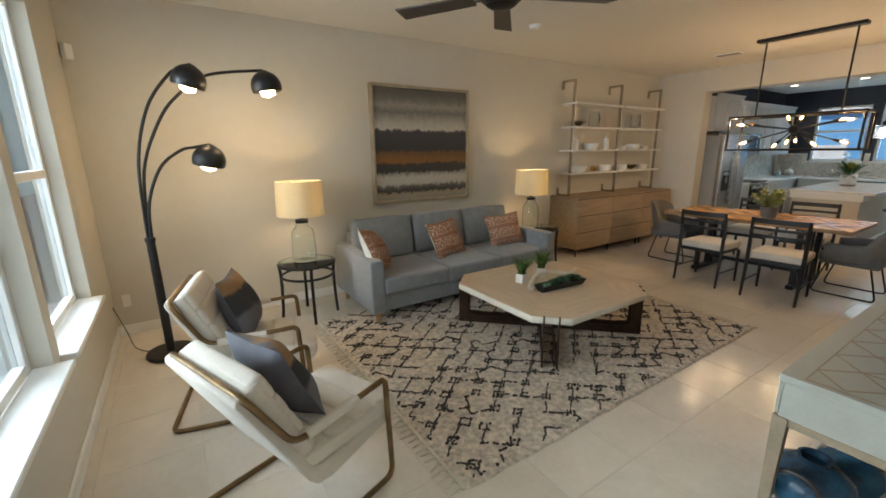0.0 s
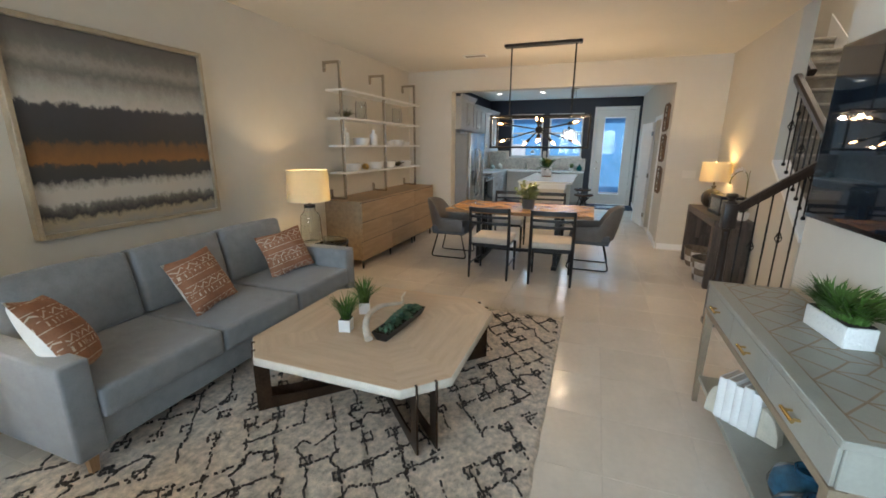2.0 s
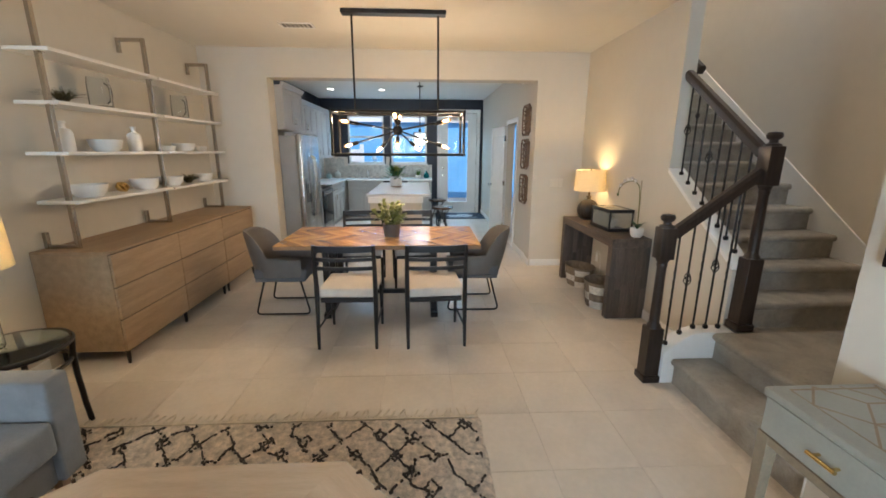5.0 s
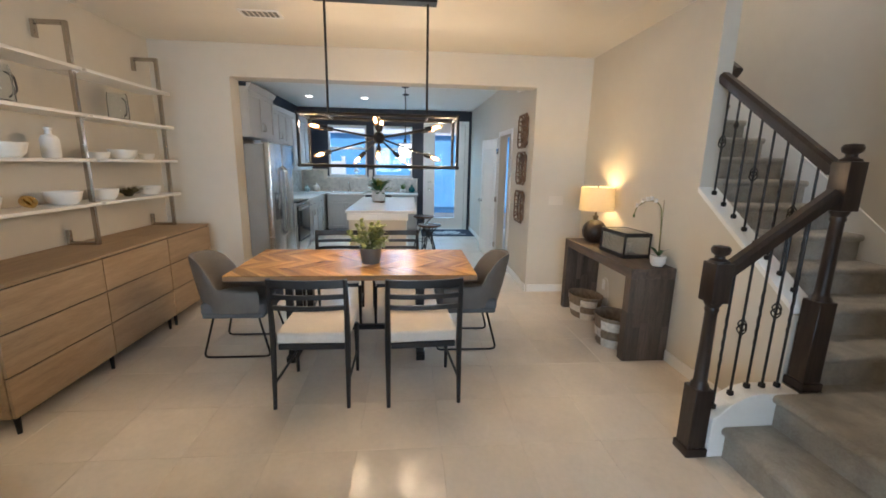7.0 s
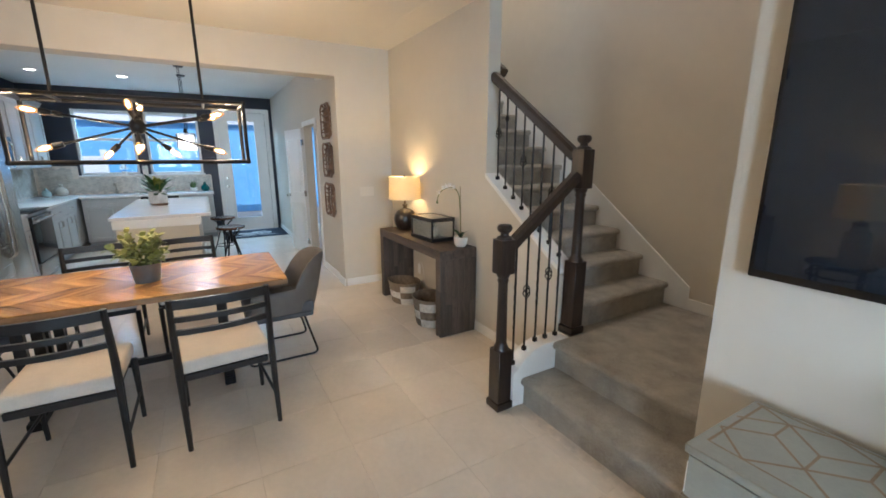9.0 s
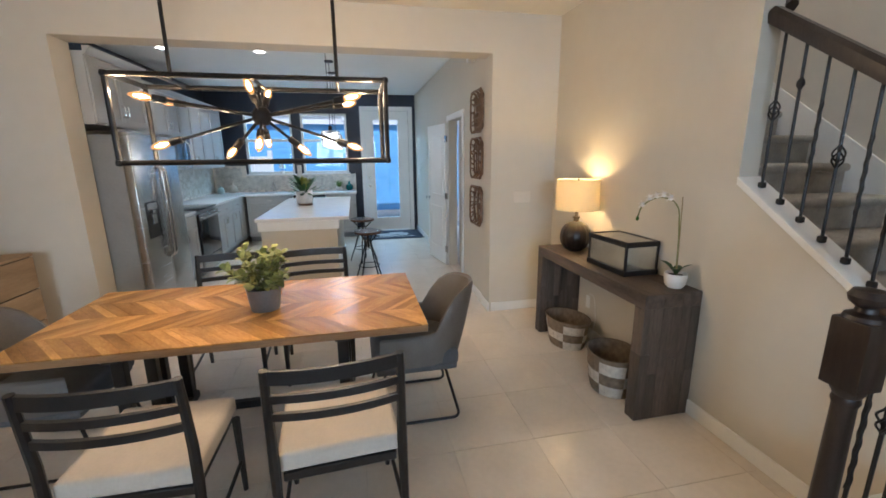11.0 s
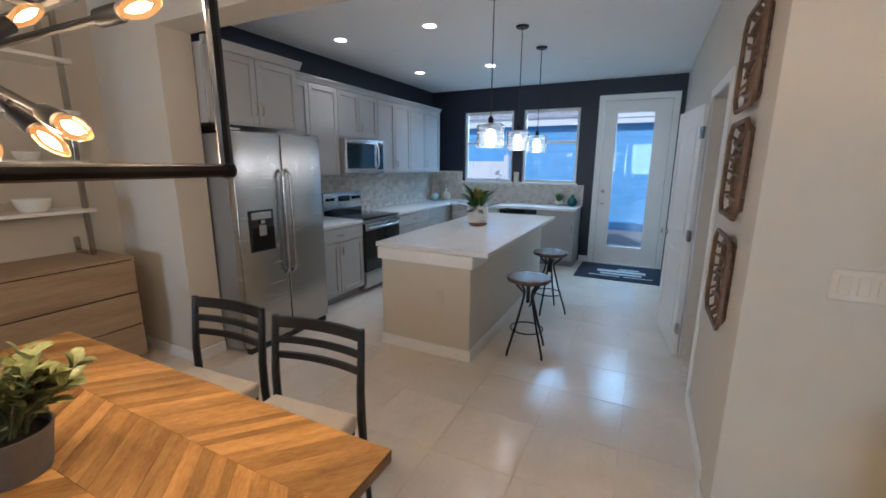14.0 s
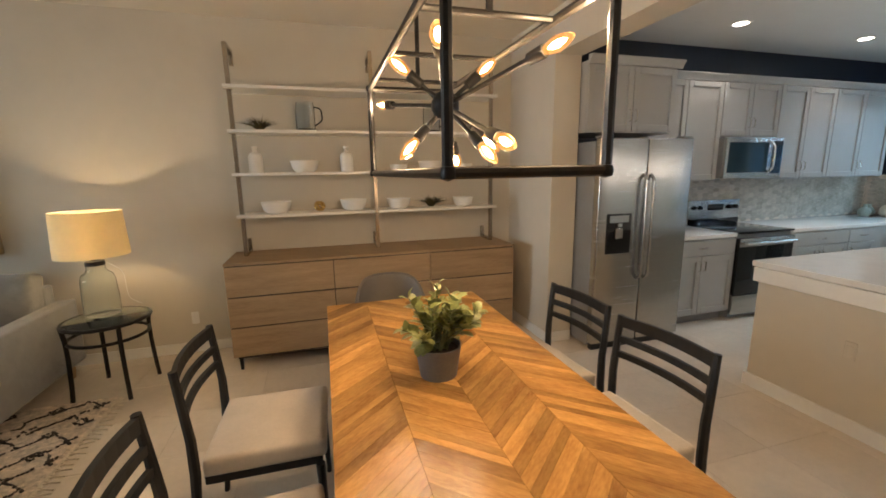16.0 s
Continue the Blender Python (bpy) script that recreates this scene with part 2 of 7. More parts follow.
# kitchen walls
setting("wall_kitchen_north", box((XO + WE + 0.002, YK, -0.1), (XB, YK + 0.15, H + 0.3)), M_NAVY, "navy painted kitchen wall behind the cabinets")
D0, D1, DH = 8.96, 9.72, 2.06
bm = bmesh.new()
prism(bm, [(XO + WE + 0.002, -0.1), (D0, -0.1), (D0, DH), (D1, DH), (D1, -0.1), (XB, -0.1), (XB, H + 0.3), (XO + WE + 0.002, H + 0.3)], YH - 0.12, YH, "y")
setting("wall_hall", bm, M_WALL, "beige painted hall wall with a doorway")
setting("wall_closet", box((D0 - 0.3, YH - 0.9, -0.1), (D1 + 0.3, YH - 0.8, 2.4)), M_WALL, "plain wall inside the closet")
KW = [(3.05, 3.95), (1.97, 2.88)]
WB, WT = 1.27, 2.46
DY0, DY1, DT = 0.695, 1.615, 2.52
bm = bmesh.new()
bx(bm, (XB, YH - 0.12, -0.1), (XB + 0.16, DY0, H + 0.3))
bx(bm, (XB, DY0, DT), (XB + 0.16, DY1, H + 0.3))
bx(bm, (XB, DY1, -0.1), (XB + 0.16, KW[1][0], H + 0.3))
bx(bm, (XB, KW[1][0], -0.1), (XB + 0.16, KW[0][1], WB))
bx(bm, (XB, KW[1][0], WT), (XB + 0.16, KW[0][1], H + 0.3))
bx(bm, (XB, KW[1][1], WB), (XB + 0.16, KW[0][0], WT))
bx(bm, (XB, KW[0][1], -0.1), (XB + 0.16, YK + 0.15, H + 0.3))
setting("wall_kitchen_east", bm, M_NAVY, "navy painted kitchen wall with two windows and a glazed door")
# ceilings
setting("ceiling", box((XW - 0.15, YT - 0.15, H), (XO, YS, H + 0.12)), M_CEIL, "smooth pale ceiling of the living room", "ceiling")
setting("ceiling_niche", box((5.0, YN, H), (XO, YT - 0.152, H + 0.12)), M_CEIL, "pale ceiling over the console", "ceiling")
setting("ceiling_kitchen", box((XO + WE + 0.002, YH, H), (XB, YK, H + 0.12)), M_KCEIL, "white ceiling of the kitchen", "ceiling")
setting("ceiling_stairs", box((3.505, YF - 0.15, 5.6), (9.6, 0.5, 5.7)), M_CEIL, "pale ceiling high over the stairs", "ceiling")
setting("wall_stair_header", box((3.657, YT - 0.15, H), (5.0, YT - 0.05, 5.6)), M_WALL, "beige wall over the foot of the stairs")
setting("wall_stair_end", box((9.6, YF - 0.15, -0.1), (9.7, 0.4, 5.6)), M_WALL, "plain wall at the top of the stairs")
# floor bed; the tiles lie on it
floor = setting("floor", box((XW - 0.15, YF - 0.1, -0.1), (XB + 0.16, YS + 0.1, -0.0025)), M_GROUT, "polished beige porcelain floor tiles with thin grout joints", "floor")


def strip(name, lo, hi):
    return setting(name, box(lo, hi, 0.004), M_TRIM, "white painted baseboard", "baseboard")


BH, BT = 0.095, 0.014
strip("baseboard", (XW + BT, YS - BT, 0), (5.1, YS, BH))
strip("baseboard", (7.62, YS - BT, 0), (XO - BT, YS, BH))
strip("baseboard", (XW, 0.43, 0), (XW + BT, YS, BH))
strip("baseboard", (XO - BT, 4.03, 0), (XO, YS - BT, BH))
strip("baseboard", (XO - BT, YN, 0), (XO, YH + 0.002, BH))
strip("baseboard", (XO - BT, YH + 0.02, 0), (XO + WE, YH + 0.02 + BT, BH))
strip("baseboard", (XO + WE, YH, 0), (D0 - 0.08, YH + BT, BH))
strip("baseboard", (XO - BT, 4.03 - BT, 0), (XO + WE, 4.03, BH))
strip("baseboard", (D1 + 0.08, YH, 0), (XB, YH + BT, BH))
strip("baseboard", (4.93, YN, 0), (XO - BT, YN + BT, BH))
strip("baseboard", (XW + BT, YT, 0), (3.655, YT + BT, BH))
strip("baseboard", (3.655, 0.275, ZL), (3.655 + BT, YT, BH))
strip("baseboard", (3.68, YF, ZL), (X1 - 0.08, YF + BT, ZL + BH))
strip("baseboard", (XB - BT, DY1 + 0.09, 0), (XB, 1.84, BH))


def window(name, axis_x, y0, y1, z0, z1, depth, rail, side):
    """A single-hung window in a wall that faces along x; side is +1 when the room lies towards +x."""
    w = tagged(new(name), "white framed single-hung window with two sashes", "window", "", "structure")
    xo = axis_x - side * depth
    bm = bmesh.new()
    f = 0.045
    for lo, hi in (((y0, z0), (y0 + f, z1)), ((y1 - f, z0), (y1, z1)), ((y0 + f, z0), (y1 - f, z0 + f)), ((y0 + f, z1 - f), (y1 - f, z1))):
        bx(bm, (min(xo, xo + side * 0.05), lo[0], lo[1]), (max(xo, xo + side * 0.05), hi[0], hi[1]), 0.004)
    part("window_frame", bm, M_TRIM, w)
    part("sash_rail", box((xo + min(0, side * 0.055), y0 + f, rail - 0.025), (xo + max(0, side * 0.055), y1 - f, rail + 0.025), 0.004), M_TRIM, w)
    for a, b in ((z0 + f, rail - 0.025), (rail + 0.025, z1 - f)):
        p = part("pane", box((xo + side * 0.018, y0 + f, a), (xo + side * 0.024, y1 - f, b)), M_GLASS, w)
        p.visible_shadow = False
    return w


for i, (a, b) in enumerate(WINS):
    w = window("window_%d" % (i + 1), XW, a, b, SILL, HEAD, 0.13, 1.48, 1)
    part("window_sill", box((XW - 0.08, a - 0.02, SILL - 0.03), (XW + 0.075, b + 0.02, SILL), 0.006), M_TRIM, w)
for i, (a, b) in enumerate(KW):
    w = window("window_%d" % (i + 4), XB, a, b, WB, WT, 0.10, 1.93, -1)
    part("window_sill", box((XB - 0.05, a - 0.03, WB - 0.025), (XB + 0.05, b + 0.03, WB), 0.004), M_TRIM, w)

# ---- living room ----
M_GREY = mat("grey_sofa_linen", (0.228, 0.236, 0.248), 0.9, var=0.09, scale=14, bump=0.35, bscale=520, sheen=0.3)
M_OAKLEG = mat("light_oak_leg", (0.42, 0.25, 0.12), 0.45, var=0.12, scale=10, grain=(4, 4, 0.5))
M_CREAM = mat("cream_upholstery", (0.60, 0.53, 0.45), 0.85, var=0.05, scale=9, bump=0.2, bscale=420, sheen=0.2)
M_BRONZE = mat("antique_bronze", (0.24, 0.155, 0.075), 0.35, metal=0.9, var=0.2, scale=14)
M_DBRONZE = mat("dark_bronze_plate", (0.075, 0.045, 0.028), 0.38, metal=0.7, var=0.25, scale=9)
M_SHADE = shade_cloth("lampshade_linen", (0.80, 0.71, 0.50))
M_BOTTLE = clear("bottle_glass", (0.93, 0.97, 0.95), 0.03)
M_GREENGL = clear("table_glass", (0.80, 0.93, 0.88), 0.02)
M_WHITEC = mat("white_ceramic", (0.80, 0.79, 0.76), 0.3, var=0.03, scale=6)
M_LEAF = mat("grass_leaf", (0.085, 0.18, 0.03), 0.5, var=0.35, scale=12, spec=0.4)
M_SUCC = mat("succulent_leaf", (0.10, 0.21, 0.13), 0.55, var=0.3, scale=14)
M_SOIL = mat("potting_soil", (0.035, 0.025, 0.018), 0.95, var=0.4, scale=60, bump=0.8, bscale=120)
M_BULB = glow("warm_bulb", (1.0, 0.72, 0.38), 22)


def ramp_mat(name, stops, axis, rough, wob=0.1, wscale=3.0, streak=(1.2, 1, 6), bump=0.3):
    """Bands of colour along one local axis, broken up by noise."""
    m = bpy.data.materials.new(name)
    m.use_nodes = True
    n, l = m.node_tree.nodes, m.node_tree.links
    b = n["Principled BSDF"]
    b.inputs["Roughness"].default_value = rough
    tc, sep, mp, nz, ad, rp = (n.new("ShaderNode" + k) for k in ("TexCoord", "SeparateXYZ", "Mapping", "TexNoise", "Math", "ValToRGB"))
    l.new(tc.outputs["Object"], sep.inputs[0])
    l.new(tc.outputs["Object"], mp.inputs[0])
    mp.inputs["Scale"].default_value = streak
    l.new(mp.outputs[0], nz.inputs["Vector"])
    nz.inputs["Scale"].default_value, nz.inputs["Detail"].default_value, nz.inputs["Roughness"].default_value = wscale, 9, 0.7
    ad.operation = "MULTIPLY_ADD"
    l.new(nz.outputs["Fac"], ad.inputs[0])
    ad.inputs[1].default_value = wob
    l.new(sep.outputs[axis], ad.inputs[2])
    l.new(ad.outputs[0], rp.inputs[0])
    cr = rp.color_ramp
    while len(cr.elements) < len(stops):
        cr.elements.new(0.5)
    for e, (p, c) in zip(cr.elements, stops):
        e.position, e.color = p, (*c, 1)
    l.new(rp.outputs[0], b.inputs["Base Color"])
    bp = n.new("ShaderNodeBump")
    bp.inputs["Strength"].default_value, bp.inputs["Distance"].default_value = bump, 0.004
    l.new(nz.outputs["Fac"], bp.inputs["Height"])
    l.new(bp.outputs[0], b.inputs["Normal"])
    return m


def print_mat(name, ground, ink, sx, sy):
    """Cloth printed with rows of small broken marks."""
    m = mat(name, ground, 0.9, var=0.12, scale=12, bump=0.3, bscale=420)
    n, l = m.node_tree.nodes, m.node_tree.links
    b = n["Principled BSDF"]
    old = b.inputs["Base Color"].links[0].from_socket
    tc, sep, mx = (n.new("ShaderNode" + k) for k in ("TexCoord", "SeparateXYZ", "Mix"))
    l.new(tc.outputs["Object"], sep.inputs[0])

    def op(kind, a, b=0.0):
        q = n.new("ShaderNodeMath")
        q.operation = kind
        for k, val in enumerate((a, b)):
            if isinstance(val, (int, float)):
                q.inputs[k].default_value = val
            else:
                l.new(val, q.inputs[k])
        return q.outputs[0]
    row = op("DIVIDE", sep.outputs["Z"], sy)
    v = op("FRACT", row)
    alt = op("FLOORED_MODULO", op("FLOOR", row), 3.0)
    zig = op("ADD", op("MULTIPLY", op("ABSOLUTE", op("SUBTRACT", op("FRACT", op("DIVIDE", sep.outputs["X"], sx)), 0.5)), 1.1), 0.25)
    z_line = op("MULTIPLY", op("LESS_THAN", op("ABSOLUTE", op("SUBTRACT", v, zig)), 0.09), op("LESS_THAN", alt, 0.5))
    dash = op("MULTIPLY", op("LESS_THAN", op("FRACT", op("DIVIDE", sep.outputs["X"], sx * 0.55)), 0.3), op("MULTIPLY", op("GREATER_THAN", v, 0.3), op("MULTIPLY", op("LESS_THAN", v, 0.8), op("GREATER_THAN", alt, 1.5))))
    flat = op("LESS_THAN", v, 0.09)
    worn = n.new("ShaderNodeTexNoise")
    worn.inputs["Scale"].default_value = 38
    l.new(tc.outputs["Object"], worn.inputs["Vector"])
    ink_mask = op("MULTIPLY", op("MAXIMUM", op("MAXIMUM", z_line, dash), flat), op("GREATER_THAN", worn.outputs["Fac"], 0.44))
    mx.data_type = "RGBA"
    l.new(ink_mask, mx.inputs[0])
    l.new(old, mx.inputs[6])
    mx.inputs[7].default_value = (*ink, 1)
    l.new(mx.outputs[2], b.inputs["Base Color"])
    return m


def half_pillow(w, h, t, side, n=14):
    bm = bmesh.new()
    g = []
    for i in range(n + 1):
        row = []
        for j in range(n + 1):
            u, v = 2 * i / n - 1, 2 * j / n - 1
            d = (1 - abs(u) ** 2.6) * (1 - abs(v) ** 2.6)
            k = 1 - 0.10 * (1 - abs(u)) * abs(v) ** 3 - 0.0
            q = 1 - 0.10 * (1 - abs(v)) * abs(u) ** 3
            wr = 0.012 * math.sin(5 * u + 3 * v) * d
            row.append(bm.verts.new((u * w / 2 * q, side * (t / 2 * max(d, 0) ** 0.62 + wr), h / 2 + v * h / 2 * k)))
        g.append(row)
    for i in range(n):
        for j in range(n):
            bm.faces.new((g[i][j], g[i + 1][j], g[i + 1][j + 1], g[i][j + 1]))
    return bm


def pillow(name, w, h, t, m_front, m_back, m, label, group):
    p = tagged(new(name), label, "pillow", group)
    p.matrix_basis = m
    part("front_cover", half_pillow(w, h, t, -1), m_front, p)
    part("back_cover", half_pillow(w, h, t, 1), m_back, p)
    return p


def rbox(lo, hi, r, seg=3):
    return box(lo, hi, r, seg)


def sofa():
    s = thing("sofa", (2.80, 4.20, 0), "grey linen three-seat sofa with track arms and oak legs", "sofa")
    L, f, b = 1.19, -0.50, 0.48
    part("base", rbox((-L + 0.13, f + 0.03, 0.13), (L - 0.13, b - 0.02, 0.29), 0.012, 2), M_GREY, s)
    for sx in (-1, 1):
        part("arm", rbox((min(sx * L, sx * (L - 0.13)), f, 0.13), (max(sx * L, sx * (L - 0.13)), b, 0.63), 0.018, 3), M_GREY, s)
        for y in (f + 0.07, b - 0.08):
            bm = bmesh.new()
            lathe(bm, [(0.022, 0), (0.034, 0.132)], 4, (sx * (L - 0.08), y, 0))
            bmesh.ops.rotate(bm, verts=bm.verts, cent=(sx * (L - 0.08), y, 0), matrix=Matrix.Rotation(radians(45), 3, "Z"))
            part("leg", bm, M_OAKLEG, s, "tapered light oak leg")
    part("back_frame", rbox((-L + 0.131, b - 0.13, 0.29), (L - 0.131, b, 0.76), 0.02, 3), M_GREY, s)
    w = (2 * L - 0.26) / 3
    for i in range(3):
        x0 = -L + 0.13 + i * w
        part("seat_cushion", rbox((x0 + 0.003, f - 0.015, 0.292), (x0 + w - 0.003, b - 0.16, 0.455), 0.035, 4), M_GREY, s)
        c = rbox((x0 + 0.005, -0.09, 0), (x0 + w - 0.005, 0.09, 0.45), 0.05, 4)
        bmesh.ops.subdivide_edges(c, edges=[e for e in c.edges if e.calc_length() > 0.25], cuts=3, use_grid_fill=True)
        for v in c.verts:
            u = (v.co.x - x0) / w * 2 - 1
            k = v.co.z / 0.45 * 2 - 1
            v.co.y += (-0.03 if v.co.y < 0 else 0.01) * max(0, 1 - u * u) * max(0, 1 - k * k)
            v.co.z += 0.012 * (1 - u * u) * (k > 0.5)
        bmesh.ops.rotate(c, verts=c.verts, cent=(0, 0, 0), matrix=Matrix.Rotation(radians(-12), 3, "X"))
        bmesh.ops.translate(c, verts=c.verts, vec=(0, b - 0.235, 0.44))
        part("back_cushion", c, M_GREY, s)
    return s


sofa()
M_TERRA = print_mat("terracotta_mudcloth", (0.31, 0.145, 0.08), (0.60, 0.50, 0.40), 0.07, 0.052)
M_TERRA_PLAIN = mat("ochre_cloth", (0.38, 0.17, 0.06), 0.9, var=0.12, scale=14, bump=0.3, bscale=400)
M_LINENW = mat("white_linen", (0.74, 0.71, 0.66), 0.9, var=0.05, scale=10, bump=0.3, bscale=420)
PG = "pillows on the sofa"
pillow("throw_pillow", 0.48, 0.46, 0.18, M_TERRA, M_LINENW, pose(1.86, 3.94, 0.455, -28, 14, 50), "terracotta printed throw pillow with a white back on the sofa", PG)
pillow("throw_pillow", 0.44, 0.42, 0.16, M_TERRA, M_LINENW, pose(2.75, 4.06, 0.455, -28, -4, 12), "terracotta printed square throw pillow on the sofa", PG)
pillow("throw_pillow", 0.46, 0.40, 0.17, M_TERRA, M_TERRA, pose(3.60, 4.09, 0.455, -24, -6, -14), "terracotta printed throw pillow beside the sofa arm", PG)

# painting
M_CHAMP = mat("champagne_wood", (0.42, 0.35, 0.25), 0.4, metal=0.25, var=0.12, scale=8, grain=(1, 1, 1))
g = thing("painting", (2.832, 4.815, 1.66), "abstract landscape painting in grey, charcoal and gold bands", "painting")
a, h = 0.672, 0.668
for lo, hi in (((-a, -h), (-a + 0.032, h)), ((a - 0.032, -h), (a, h)), ((-a + 0.032, h - 0.032), (a - 0.032, h)), ((-a + 0.032, -h), (a - 0.032, -h + 0.032))):
    part("frame_bar", box((lo[0], -0.03, lo[1]), (hi[0], 0.04, hi[1]), 0.004), M_CHAMP, g)
W_, G1, G2, DK, GD = (0.50, 0.46, 0.40), (0.16, 0.148, 0.13), (0.29, 0.265, 0.225), (0.038, 0.036, 0.038), (0.24, 0.105, 0.026)
M_ART = ramp_mat("painted_canvas", [(0.0, (0.3, 0.22, 0.12)), (0.09, G2), (0.135, (0.36, 0.3, 0.2)), (0.16, DK), (0.205, G1), (0.225, W_), (0.285, W_), (0.315, G2), (0.335, DK), (0.40, (0.05, 0.045, 0.04)), (0.415, GD), (0.50, (0.15, 0.075, 0.028)),
                                     (0.525, DK), (0.685, (0.05, 0.05, 0.055)), (0.705, W_), (0.76, (0.40, 0.37, 0.32)), (0.80, G2), (0.85, G1), (0.90, G2), (0.95, G1), (1.0, (0.12, 0.11, 0.10))], 2, 0.55, wob=0.13, wscale=6, streak=(2.6, 1, 2.2), bump=1.0)
cv = part("canvas", box((-a + 0.03, 0, 0.0), (a - 0.03, 0.03, 1.0)), M_ART, g)
cv.matrix_basis = Matrix.Translation((0, 0, -h + 0.005)) @ Matrix.Diagonal((1, 1, 2 * h - 0.01, 1))


def end_table(at, turn):
    t = thing("end_table", (*at, 0), "round black metal end table with a glass top", "side table", "end tables by the sofa")
    r = 0.26
    ring = [(r * math.cos(k * math.tau / 28), r * math.sin(k * math.tau / 28)) for k in range(28)]
    part("top_ring", tube(bmesh.new(), [(x, y, 0.548) for x, y in ring], 0.014, 8, True), M_IRON, t)
    part("lower_ring", tube(bmesh.new(), [(x * 0.93, y * 0.93, 0.43) for x, y in ring], 0.012, 8, True), M_IRON, t)
    gl = part("glass_top", lathe(bmesh.new(), [(r - 0.012, 0.552), (r + 0.004, 0.554), (r + 0.004, 0.560), (r - 0.002, 0.562)], 40), M_GREENGL, t, "clear glass top")
    for k in range(4):
        c, s = math.cos(radians(45 + 90 * k + turn)), math.sin(radians(45 + 90 * k + turn))
        part("leg", tube(bmesh.new(), [(c * q, s * q, z) for q, z in ((0.266, 0), (0.256, 0.12), (0.247, 0.32), (0.247, 0.45), (0.257, 0.548))], 0.015, 8), M_IRON, t)
    return t


def glass_lamp(at):
    t = thing("table_lamp", at, "glass bottle table lamp with a lit cream drum shade", "lamp", "glass lamps by the sofa")
    part("glass_base", lathe(bmesh.new(), [(0.0, 0.001), (0.106, 0.001), (0.114, 0.014), (0.112, 0.14), (0.106, 0.265), (0.094, 0.305), (0.066, 0.328), (0.058, 0.345), (0.058, 0.372), (0.054, 0.372), (0.054, 0.345), (0.062, 0.325), (0.090, 0.301), (0.102, 0.264), (0.108, 0.14), (0.109, 0.02), (0.0, 0.014)], 32), M_BOTTLE, t, "clear glass bottle")
    part("collar", lathe(bmesh.new(), [(0.06, 0.373), (0.06, 0.405), (0.02, 0.409), (0.014, 0.45)], 20), M_IRON, t)
    bm = lathe(bmesh.new(), [(0.222, 0.447), (0.208, 0.768), (0.205, 0.768), (0.219, 0.447)], 40)
    bmesh.ops.delete(bm, geom=[f for f in bm.faces if len(f.verts) > 4], context="FACES")
    part("shade", bm, M_SHADE, t)
    part("bulb", lathe(bmesh.new(), [(0.0, 0.52), (0.025, 0.535), (0.03, 0.56), (0.015, 0.6), (0.0, 0.61)], 14), M_BULB, t)
    part("cord", tube(bmesh.new(), rounded([(0.05, 0.04, 0.385), (0.12, 0.12, 0.30), (0.13, 0.10, 0.08), (0.17, 0.20, 0.004)], 0.06), 0.0025, 5), M_WHITEC, t)
    bulb("lamp_light", (at[0], at[1], at[2] + 0.60), 14, WARM, 0.03)
    return t


end_table((1.22, 4.36), 38)
end_table((4.34, 4.31), -9)
glass_lamp((1.22, 4.41, 0.5625))
glass_lamp((4.28, 4.41, 0.5625))


